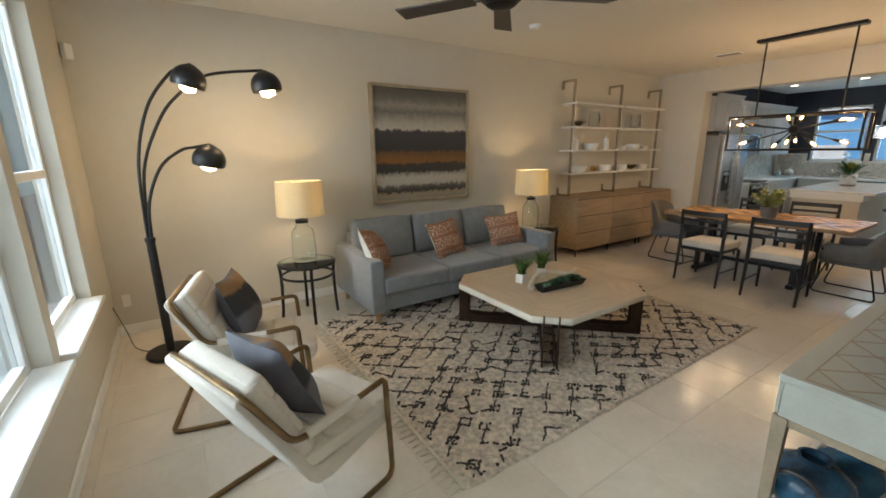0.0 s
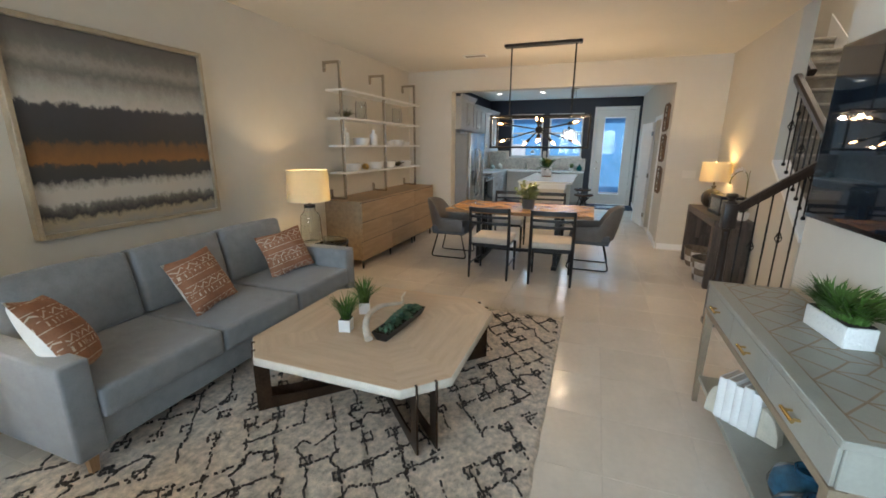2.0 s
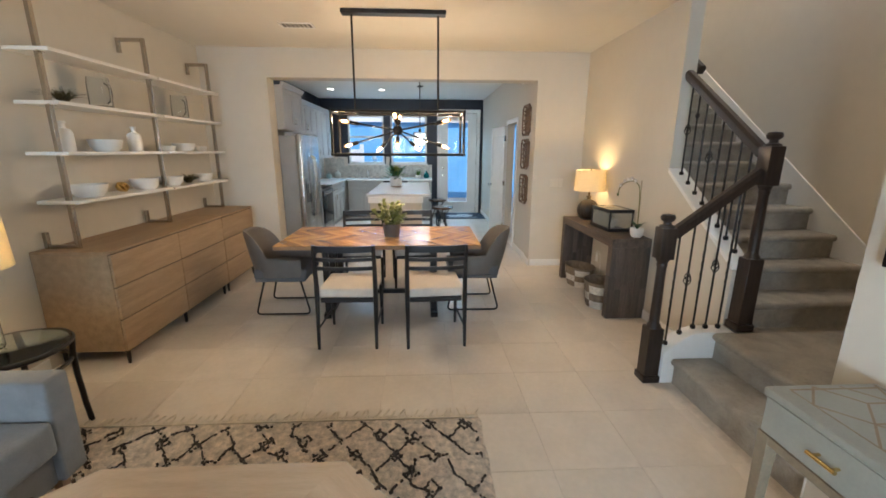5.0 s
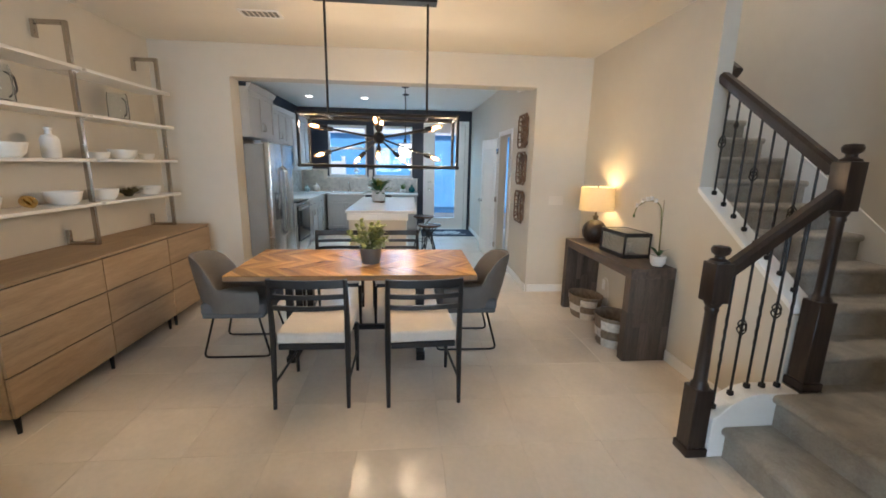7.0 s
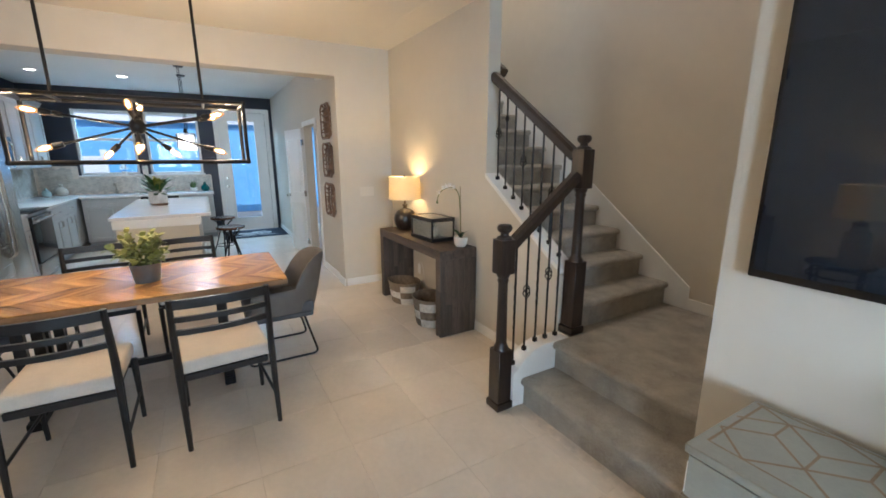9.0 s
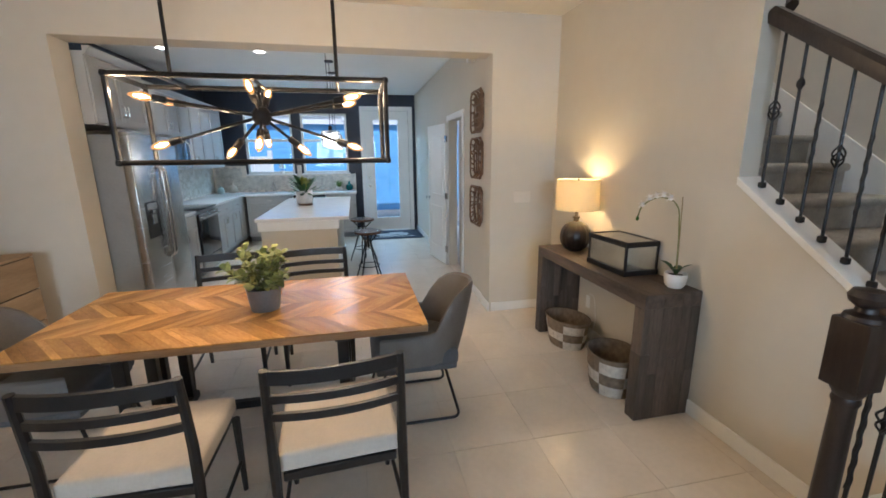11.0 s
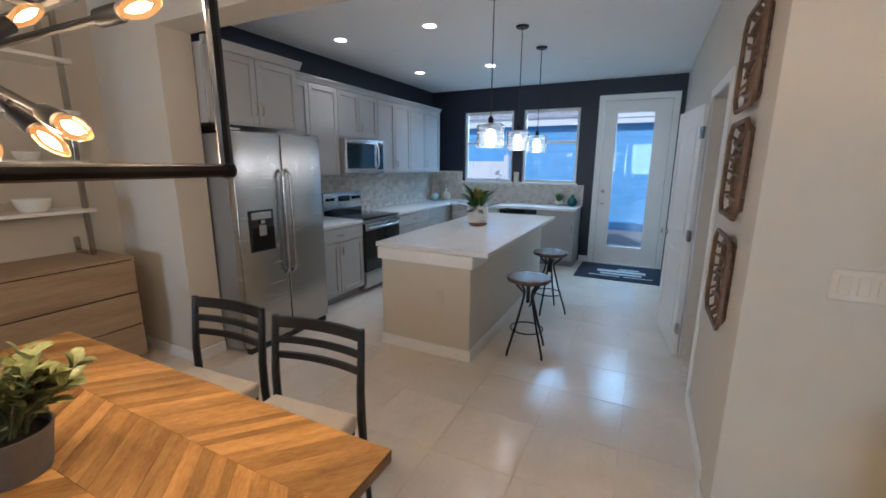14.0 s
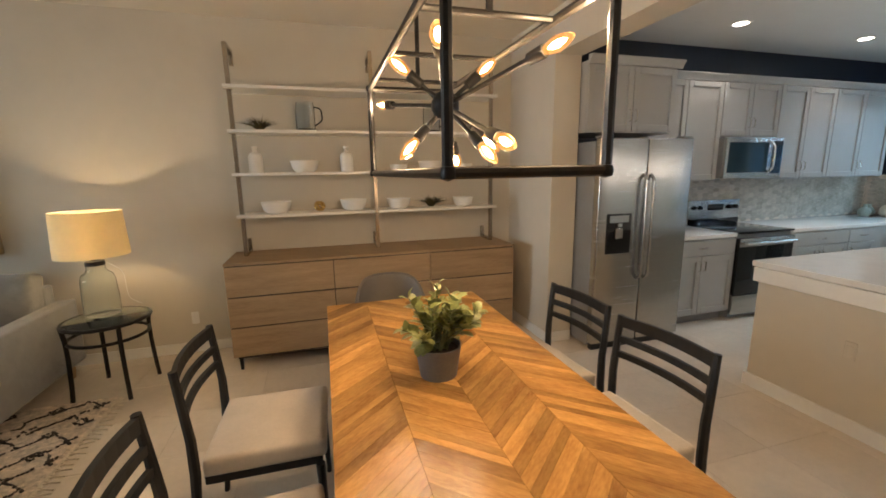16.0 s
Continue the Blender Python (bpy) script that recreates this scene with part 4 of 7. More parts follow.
# inlaid lines: a chain of tilted squares and hexagons
segs = []
EV, OD = (-0.235, -0.055, 0.04), (-0.145, -0.05, 0.138)
for k in range(15):
    xa, xb = LX - 0.013 - k * 0.101, LX - 0.013 - (k + 1) * 0.101
    e, o = (xa, xb) if k % 2 == 0 else (xb, xa)
    if k < 14:
        segs += [((e, max(EV[0], -0.19)), (o, OD[0])), ((e, EV[1]), (o, OD[0])), ((e, EV[2]), (o, OD[1])), ((e, EV[2]), (o, OD[2]))]
    if 0 < k < 14:
        segs.append(((xa, EV[1]), (xa, EV[2])) if k % 2 == 0 else ((xa, OD[0]), (xa, OD[1])))
for sx in (-1, 1):
    segs.append(((sx * 0.707, -0.19), (sx * 0.707, 0.138)))
for p, q in segs:
    p, q = Vector((*p, 0)), Vector((*q, 0))
    d = (q - p).normalized()
    s = Vector((-d.y, d.x, 0)) * 0.0036
    poly = [(v.x, v.y) for v in (p - s, q - s, q + s, p + s)]
    part("inlay_line", prism(bmesh.new(), poly, 0.801, 0.8036, "z"), M_INLAY, mc)
for y in (-0.19, 0.138):
    part("inlay_line", box((-LX + 0.03, y - 0.0018, 0.801), (LX - 0.03, y + 0.0018, 0.8042)), M_INLAY, mc)

pl = thing("potted_grass", (2.785, 0.545, 0.8045), "bushy green grass in a textured white trough planter on the console", "plant", "", 6)
bm = box((-0.135, -0.055, 0), (0.135, 0.055, 0.092), 0.006, 2)
part("planter", bm, mat("white_hammered_ceramic", (0.78, 0.77, 0.73), 0.4, var=0.03, scale=8, bump=0.8, bscale=55), pl)
part("soil", box((-0.129, -0.049, 0.086), (0.129, 0.049, 0.098), 0.003), M_SOIL, pl)
part("leaves", blades(bmesh.new(), 420, 0.11, 0.15, 1.2, random.Random(5), 0.0062, (0, 0, 0.095), 1.15, 0.5), M_LEAF, pl)

M_PAPER = mat("white_book_cloth", (0.78, 0.77, 0.74), 0.7, var=0.04, scale=12)
M_PAGES = mat("book_pages", (0.55, 0.51, 0.46), 0.9, var=0.2, scale=4, grain=(60, 1, 1))
ROW = 46
row_dir = Vector((math.cos(radians(ROW)), math.sin(radians(ROW)), 0))
row_back = Vector((math.sin(radians(ROW)), -math.cos(radians(ROW)), 0))
row_start = Vector((2.845, 0.722, 0.196)) + row_back * 0.085
u = 0.0
for i, (w, hh) in enumerate(((0.04, 0.225), (0.044, 0.238), (0.036, 0.222), (0.042, 0.235), (0.038, 0.228))):
    c_ = row_start + row_dir * (u + w / 2)
    b_ = thing("book", (c_.x, c_.y, c_.z), "white bound book standing on the console shelf", "book", "white books on the shelf", ROW)
    part("cover", prism(bmesh.new(), [(-w / 2, -0.08), (-w / 2, 0.08), (-w / 4, 0.086), (w / 4, 0.086), (w / 2, 0.08), (w / 2, -0.08), (w / 2 - 0.003, -0.08), (w / 2 - 0.003, 0.076), (-w / 2 + 0.003, 0.076), (-w / 2 + 0.003, -0.08)], 0, hh, "z"), M_PAPER, b_)
    part("page_block", box((-w / 2 + 0.0032, -0.076, 0.003), (w / 2 - 0.0032, 0.074, hh - 0.004)), M_PAGES, b_)
    u += w + 0.001
M_STONE = mat("pale_stone", (0.52, 0.47, 0.37), 0.6, var=0.1, scale=12)
for q, sgn, wd in ((-0.001, -1, 0.09), (u + 0.001, 1, 0.05)):
    arc = [(0.0, 0.0)] + [(sgn * wd * math.cos(k * math.pi / 20), 0.165 * math.sin(k * math.pi / 20)) for k in range(11)]
    e_ = row_start + row_dir * q
    solid("bookend", prism(bmesh.new(), arc if sgn > 0 else arc[::-1], 0.02, 0.076, "y", 0.003), M_STONE, "pale stone quarter-round bookend beside the books", "bookend", "stone bookends", (e_.x, e_.y, e_.z), ROW)
M_BLUEP = ramp_mat("blue_glaze", [(0, (0.02, 0.05, 0.09)), (0.2, (0.03, 0.10, 0.17)), (0.3, (0.35, 0.42, 0.45)), (0.36, (0.03, 0.12, 0.2)), (0.6, (0.015, 0.03, 0.05)), (1, (0.03, 0.1, 0.16))], 2, 0.2, wob=0.7, wscale=4, streak=(2, 2, 2), bump=0.1)
for (x, y, s) in ((2.18, 0.76, 1.0), (2.42, 0.70, 0.8)):
    solid("blue_vase", lathe(bmesh.new(), [(q[0] * s, q[1] * s) for q in ((0.0, 0), (0.07, 0), (0.125, 0.05), (0.145, 0.11), (0.125, 0.17), (0.075, 0.205), (0.05, 0.215), (0.055, 0.235), (0.045, 0.235), (0.04, 0.21), (0.0, 0.2))], 28), M_BLUEP, "round blue glazed vase on the lower console shelf", "vase", "blue vases", (x, y, 0.196))
st = thing("wooden_stand", (2.04, 0.77, 0.196), "dark bent wood loop stand on the console shelf", "ornament")
ringp = [(0.0, 0.09 * math.cos(q * math.tau / 20), 0.11 + 0.105 * math.sin(q * math.tau / 20)) for q in range(20)]
part("loop", tube(bmesh.new(), ringp, 0.009, 8, True), M_ESP, st)
part("foot", box((-0.04, -0.07, 0), (0.04, 0.07, 0.012), 0.003), M_ESP, st)

# television
tv = thing("television", (2.762, 0.4195, 1.652), "large black flat-screen television on the wall", "television")
part("casing", box((-0.786, -0.025, -0.442), (0.786, 0.022, 0.442), 0.008, 2), mat("black_gloss_plastic", (0.006, 0.006, 0.007), 0.12, var=0.05, scale=4), tv)
M_SCREEN = mat("dark_screen", (0.010, 0.015, 0.023), 0.03, var=0.02, scale=2, spec=0.6)
part("screen", box((-0.77, 0.0225, -0.415), (0.77, 0.0245, 0.428)), M_SCREEN, tv)
part("badge", box((-0.02, 0.0225, -0.434), (0.02, 0.0245, -0.424)), M_CHROME, tv)
part("wall_bracket", box((-0.3, -0.034, -0.2), (0.3, -0.026, 0.2)), M_IRON, tv)

# ceiling fan
M_FANB = mat("dark_walnut_blade", (0.075, 0.052, 0.036), 0.4, var=0.2, scale=8, grain=(1, 6, 6))
fan = thing("ceiling_fan", (1.95, 2.40, 2.84), "dark walnut ceiling fan with a black motor", "ceiling fan")
part("canopy", lathe(bmesh.new(), [(0.02, -0.06), (0.07, -0.03), (0.075, 0.0)], 24), M_BLACK, fan)
part("downrod", tube(bmesh.new(), [(0, 0, -0.05), (0, 0, -0.30)], 0.013, 10), M_BLACK, fan)
part("motor", lathe(bmesh.new(), [(0.0, -0.44), (0.09, -0.435), (0.125, -0.405), (0.13, -0.355), (0.11, -0.315), (0.03, -0.29), (0.0, -0.29)], 28), M_BLACK, fan)
part("motor_cap", lathe(bmesh.new(), [(0.0, -0.46), (0.06, -0.455), (0.085, -0.4405), (0.0, -0.4405)], 24), M_BLACK, fan)
for i in range(5):
    an = 48 + i * 72
    bm = box((0.17, -0.065, -0.006), (0.68, 0.065, 0.004), 0.003)
    for v in bm.verts:
        if v.co.x < 0.3:
            v.co.y *= 0.75
        v.co.z += v.co.y * 0.18
    mrot = Matrix.Translation((0, 0, -0.39)) @ Matrix.Rotation(radians(an), 4, "Z")
    bmesh.ops.transform(bm, matrix=mrot, verts=bm.verts)
    part("blade", bm, M_FANB, fan)
    bm = box((0.1, -0.02, -0.008), (0.2, 0.02, -0.0065))
    bmesh.ops.transform(bm, matrix=mrot, verts=bm.verts)
    part("blade_iron", bm, M_BLACK, fan)

# small fittings on walls and ceiling
for nm, at in (("smoke_detector", (3.57, 3.75, 2.84)), ("smoke_detector", (5.22, 0.59, 2.84))):
    d = solid(nm, lathe(bmesh.new(), [(0.0, -0.038), (0.045, -0.036), (0.055, -0.02), (0.062, -0.008), (0.062, 0.0)], 24), M_WHITEC, "round white smoke detector on the ceiling", "smoke detector", "smoke detectors", at)
sens = thing("motion_sensor", (XW + 0.045, YS - 0.04, 2.36), "small white corner motion sensor on the wall", "sensor", "", 45)
part("housing", box((-0.03, -0.03, -0.055), (0.03, 0.02, 0.055), 0.01, 2), M_WHITEC, sens)
part("lens", box((-0.018, -0.033, -0.04), (0.018, -0.029, 0.0), 0.002), M_WHITEC, sens)


def outlet(at, turn, n=1, kind="wall_outlet", lab="white wall outlet plate", m=None):
    o = thing(kind, at, lab, kind.replace("_", " "), "", turn)
    part("plate", box((-0.03 * n, -0.004, -0.056), (0.03 * n, 0.003, 0.056), 0.003), m or M_TRIM, o)
    for i in range(n):
        x = (i - (n - 1) / 2) * 0.052
        part("insert", box((x - 0.016, -0.007, -0.033), (x + 0.016, -0.003, 0.033), 0.002), m or M_WHITEC, o)


outlet((-0.26, YS - 0.004, 0.32), 0)
outlet((4.75, YS - 0.004, 0.32), 0)
outlet((XO - 0.004, 0.24, 1.18), -90, 3, "light_switch", "triple pale light switch plate on the wall", mat("almond_plate", (0.66, 0.61, 0.53), 0.4, var=0.02))

# ---- dining area ----
M_OAK = mat("natural_oak", (0.36, 0.25, 0.15), 0.5, var=0.12, scale=4, grain=(0.5, 5, 5), bump=0.05, second=(0.25, 0.165, 0.09), rand=0.05)
M_GAPSHADE = mat("gap_shade", (0.02, 0.016, 0.012), 0.9, var=0.1)


def sideboard(x0, x1, cols):
    w = x1 - x0
    s = thing("sideboard", ((x0 + x1) / 2, 4.572, 0), "natural oak sideboard with plain drawer fronts on short black legs", "sideboard", "oak sideboards side by side")
    D = 0.275
    part("carcass", box((-w / 2, -D + 0.022, 0.12), (w / 2, D, 0.873), 0.002), M_OAK, s)
    part("top_board", box((-w / 2, -D, 0.874), (w / 2, D, 0.894), 0.002), M_OAK, s)
    # near-black sheet that paints the shade between the drawer fronts
    part("gap_shade_sheet", box((-w / 2 + 0.01, -D + 0.012, 0.125), (w / 2 - 0.01, -D + 0.024, 0.872)), M_GAPSHADE, s)
    cw = w / cols
    for c in range(cols):
        for r in range(3):
            z0 = 0.122 + r * 0.251
            part("drawer_front", box((-w / 2 + c * cw + 0.003, -D, z0), (-w / 2 + (c + 1) * cw - 0.003, -D + 0.018, z0 + 0.241), 0.002), M_OAK, s)
    part("leg_rail", box((-w / 2 + 0.03, -D + 0.03, 0.098), (w / 2 - 0.03, -D + 0.055, 0.119)), M_IRON, s)
    part("leg_rail", box((-w / 2 + 0.03, D - 0.055, 0.098), (w / 2 - 0.03, D - 0.03, 0.119)), M_IRON, s)
    for x in ((-w / 2 + 0.05, 0, w / 2 - 0.05) if cols > 1 else (-w / 2 + 0.05, w / 2 - 0.05)):
        for y in (-D + 0.042, D - 0.042):
            bm = lathe(bmesh.new(), [(0.012, 0), (0.017, 0.10)], 10, (x, y, 0))
            part("leg", bm, M_IRON, s)


sideboard(5.14, 6.788, 2)
sideboard(6.791, 7.60, 1)

M_SHELFW = mat("white_lacquer", (0.78, 0.76, 0.72), 0.3, var=0.02, scale=5)
M_NICKEL = mat("brushed_nickel", (0.46, 0.42, 0.37), 0.25, metal=1, var=0.06, scale=10, grain=(1, 1, 0.2))
sh = thing("wall_shelf", (6.375, 4.60, 0.894), "four-tier white shelf on bent nickel posts over the sideboard", "shelf")
for x in (-1.11, 0.0, 1.11):
    bm = bmesh.new()
    for lo, hi in (((x - 0.016, -0.016, 0.001), (x + 0.016, 0.016, 1.685)), ((x - 0.016, 0.0165, 1.653), (x + 0.016, 0.20, 1.685)), ((x - 0.016, 0.201, 1.56), (x + 0.016, 0.232, 1.685)), ((x - 0.016, 0.0165, 0.001), (x + 0.016, 0.20, 0.028)), ((x - 0.016, 0.201, 0.001), (x + 0.016, 0.232, 0.12))):
        bx(bm, lo, hi, 0.003)
    part("post", bm, M_NICKEL, sh)
    for z in (0.338, 0.678, 1.015, 1.35):
        part("bracket_pin", tube(bmesh.new(), [(x - 0.03, -0.02, z - 0.012), (x + 0.03, -0.02, z - 0.012)], 0.007, 8), M_CHROME, sh)
for z in (0.338, 0.678, 1.015, 1.35):
    for a, b in ((-1.14, -0.02), (0.02, 1.14)):
        part("shelf_board", box((a, -0.09, z - 0.012), (b, 0.20, z + 0.012), 0.002), M_SHELFW, sh)


def bowl(at, r, h):
    r, h = r * 1.18, h * 1.12
    return solid("bowl", lathe(bmesh.new(), [(0.0, 0.0), (r * 0.62, 0.0), (r * 0.86, h * 0.3), (r, h), (r * 0.95, h), (r * 0.8, h * 0.33), (0.0, 0.012)], 28), M_WHITEC, "white ceramic bowl on the wall shelf", "bowl", "white bowls on the shelf", at)


def bottle(at, k=1.0):
    return solid("bottle", lathe(bmesh.new(), [(q[0] * k, q[1] * k) for q in ((0.0, 0), (0.052, 0), (0.056, 0.01), (0.056, 0.13), (0.045, 0.155), (0.02, 0.165), (0.018, 0.195), (0.024, 0.2), (0.024, 0.215), (0.0, 0.215))], 24), M_WHITEC, "matt white ceramic bottle on the wall shelf", "bottle", "white bottles on the shelf", at)


Z1, Z2, Z3, Z4 = (0.894 + q + 0.0125 for q in (0.338, 0.678, 1.015, 1.35))
YB = 4.655
for x, r, h in ((5.53, 0.105, 0.085), (6.18, 0.10, 0.085), (6.59, 0.095, 0.08), (7.22, 0.085, 0.075)):
    bowl((x, YB, Z1), r, h)
for x, r, h in ((5.785, 0.10, 0.085), (6.60, 0.07, 0.05), (6.90, 0.095, 0.075), (7.24, 0.06, 0.05)):
    bowl((x, YB, Z2), r, h)
bottle((5.40, YB, Z2))
bottle((6.14, YB, Z2))
knot = thing("brass_knot", (5.885, YB, Z1), "polished brass knot ornament on the wall shelf", "ornament")
for q in range(3):
    mq = Matrix.Rotation(radians(60 * q), 4, "Z") @ Matrix.Rotation(radians(55), 4, "X")
    part("ring", tube(bmesh.new(), [mq @ Vector((0.038 * math.cos(w * math.tau / 20), 0.038 * math.sin(w * math.tau / 20), 0)) + Vector((0, 0, 0.044)) for w in range(20)], 0.012, 8, True), M_GOLD, knot)
M_DRY = mat("dry_moss", (0.10, 0.085, 0.03), 0.9, var=0.4, scale=30)
for x, z in ((5.455, Z3), (6.90, Z1)):
    mp_ = thing("air_plant", (x, YB, z), "small spiky olive air plant on the wall shelf", "plant", "air plants on the shelf")
    part("leaf_tuft", blades(bmesh.new(), 130, 0.03, 0.125, 1.3, random.Random(int(x * 10)), 0.004, (0, 0, 0.004)), M_DRY, mp_)
M_SMOKE = clear("smoky_glass", (0.90, 0.93, 0.95), 0.05, 1.25)
for x in (5.82, 6.92):
    pt = thing("glass_pitcher", (x, YB, Z3), "smoky glass pitcher with a looped handle on the shelf", "pitcher", "glass pitchers on the shelf")
    part("body", lathe(bmesh.new(), [(0.0, 0), (0.075, 0), (0.08, 0.02), (0.078, 0.19), (0.07, 0.235), (0.064, 0.235), (0.072, 0.19), (0.073, 0.02), (0.0, 0.012)], 24), M_SMOKE, pt)
    part("handle", tube(bmesh.new(), rounded([(0.068, 0, 0.20), (0.13, 0, 0.19), (0.14, 0, 0.09), (0.076, 0, 0.05)], 0.05), 0.006, 8), M_IRON, pt)

# dining table with chevron planks
M_CHEV = mat("reclaimed_mango_wood", (0.61, 0.335, 0.095), 0.25, var=0.16, scale=2.8, grain=(1.3, 5, 5), bump=0.14, bscale=18, second=(0.20, 0.078, 0.022), rand=0.38, soft=0.85)
M_TEDGE = mat("mango_edge", (0.34, 0.19, 0.085), 0.5, var=0.2, scale=6, grain=(4, 0.6, 4))
TX0, TX1, TY0, TY1, TZ = 5.895, 6.862, 1.535, 3.44, 0.754
dt = thing("dining_table", ((TX0 + TX1) / 2, (TY0 + TY1) / 2, 0), "dining table with a chevron wood top on black trestle legs", "dining table")
hx, hy = (TX1 - TX0) / 2, (TY1 - TY0) / 2
part("tabletop", box((-hx, -hy, TZ - 0.042), (hx, hy, TZ - 0.006), 0.002), M_TEDGE, dt)
NC, SW, SL = 4, 0.066, 0.62
cw = 2 * hx / NC
chev_rand = random.Random(3)


def clip_y(poly, lim, keep):
    out = []
    for i in range(len(poly)):
        p, q = poly[i], poly[(i + 1) % len(poly)]
        ip, iq = keep * p[1] <= keep * lim, keep * q[1] <= keep * lim
        if ip:
            out.append(p)
        if ip != iq:
            t = (lim - p[1]) / (q[1] - p[1])
            out.append((p[0] + t * (q[0] - p[0]), lim))
    return out


for c in range(NC):
    x0, x1 = -hx + c * cw, -hx + (c + 1) * cw
    s0 = -1 if c % 2 else 1
    y = -hy - cw
    while y < hy + cw:
        w = SW * chev_rand.choice((0.6, 0.8, 1.0, 1.0, 1.25))
        a0, a1 = (0, s0 * cw * 0.9)
        poly = [(x0 + 0.0006, y + a0), (x1 - 0.0006, y + a1), (x1 - 0.0006, y + a1 + w - 0.0012), (x0 + 0.0006, y + a0 + w - 0.0012)]
        poly = clip_y(clip_y(poly, hy, 1), -hy, -1)
        if len(poly) >= 3:
            cx_, cy_ = sum(p[0] for p in poly) / len(poly), sum(p[1] for p in poly) / len(poly)
            an = math.atan2(s0 * 0.9, 1)
            ca, sa = math.cos(-an), math.sin(-an)
            loc = [((p[0] - cx_) * ca - (p[1] - cy_) * sa, (p[0] - cx_) * sa + (p[1] - cy_) * ca) for p in poly]
            pl_ = part("plank", prism(bmesh.new(), loc, -0.012, chev_rand.uniform(0.0, 0.0008), "z"), M_CHEV, dt)
            pl_.matrix_basis = pose(cx_, cy_, TZ - 0.0008, 0, 0, math.degrees(an))
        y += w
for sy in (-1, 1):
    y = sy * 0.52
    part("foot_bar", box((-0.40, y - 0.035, 0), (0.40, y + 0.035, 0.05), 0.003), M_IRON, dt)
    part("head_bar", box((-0.40, y - 0.035, TZ - 0.09), (0.40, y + 0.035, TZ - 0.043), 0.003), M_IRON, dt)
    for sx in (-1, 1):
        for q0, q1 in ((0.33, 0.33), (0.05, 0.05)):
            bm = bmesh.new()
            prism(bm, [(sx * q0 - 0.022, 0.0501), (sx * q0 + 0.022, 0.0501), (sx * q1 + 0.022, TZ - 0.0901), (sx * q1 - 0.022, TZ - 0.0901)], y - 0.028, y + 0.028, "y", 0.002)
            part("post", bm, M_IRON, dt)
part("stretcher", box((-0.022, -0.48, 0.12), (0.022, 0.48, 0.165), 0.003), M_IRON, dt)


def dining_chair():
    c = thing("dining_chair", (5.623, 2.695, 0), "black wooden ladder-back dining chair with a cream seat", "chair", "black chairs round the table", -1)
    W = 0.225
    M_SEATC = M_CREAM
    part("seat_cushion", rbox((-0.215, -0.232, 0.425), (0.245, 0.232, 0.505), 0.026, 4), M_SEATC, c)
    part("seat_frame", box((-0.215, -0.215, 0.385), (0.225, 0.215, 0.424), 0.004), M_BLACK, c)
    for sy in (-1, 1):
        y = sy * (W + 0.012)
        bm = tube(bmesh.new(), [(-0.275, y, 0), (-0.25, y, 0.25), (-0.235, y, 0.46), (-0.235, y, 0.6), (-0.25, y, 0.76), (-0.262, y * 0.99, 0.88)], [0.013, 0.017, 0.020, 0.019, 0.017, 0.016], 8)
        part("back_post", bm, M_BLACK, c)
        part("leg", tube(bmesh.new(), [(0.225, y * 0.96, 0), (0.215, y * 0.96, 0.40)], [0.012, 0.019], 8), M_BLACK, c)
        part("side_rail", tube(bmesh.new(), [(-0.262, y, 0.17), (0.22, y * 0.96, 0.17)], 0.009, 6), M_BLACK, c)
    for z, xx, hh in ((0.850, -0.258, 0.052), (0.765, -0.25, 0.03), (0.690, -0.243, 0.03)):
        bm = bmesh.new()
        n = 8
        pts = []
        for k in range(n + 1):
            u = k / n * 2 - 1
            pts.append((xx - 0.032 * (1 - u * u), u * (W + 0.01)))
        for (a, b) in zip(pts, pts[1:]):
            vs = [bm.verts.new((p[0] + dx, p[1], z + dz)) for p in (a, b) for dx in (-0.009, 0.009) for dz in (-hh / 2, hh / 2)]
            for q in ((0, 1, 3, 2), (4, 6, 7, 5), (0, 4, 5, 1), (2, 3, 7, 6), (0, 2, 6, 4), (1, 5, 7, 3)):
                bm.faces.new([vs[i] for i in q])
        bmesh.ops.remove_doubles(bm, verts=bm.verts, dist=1e-5)
        inner = [f for f in bm.faces if abs(f.normal.y) > 0.9 or f.calc_area() == 0]
        part("back_slat", bm, M_BLACK, c)
    return c


dc = dining_chair()
copy_thing(dc, pose(5.622, 1.983, 0, 0, 0, 4))
copy_thing(dc, pose(7.01, 2.79, 0, 0, 0, 184))
copy_thing(dc, pose(7.015, 2.185, 0, 0, 0, 185))

M_LEATH = mat("grey_brown_vinyl", (0.135, 0.118, 0.103), 0.5, var=0.08, scale=10, bump=0.25, bscale=180)
M_GREYUP = mat("grey_chair_cloth", (0.115, 0.118, 0.125), 0.8, var=0.1, scale=12, bump=0.3, bscale=380)


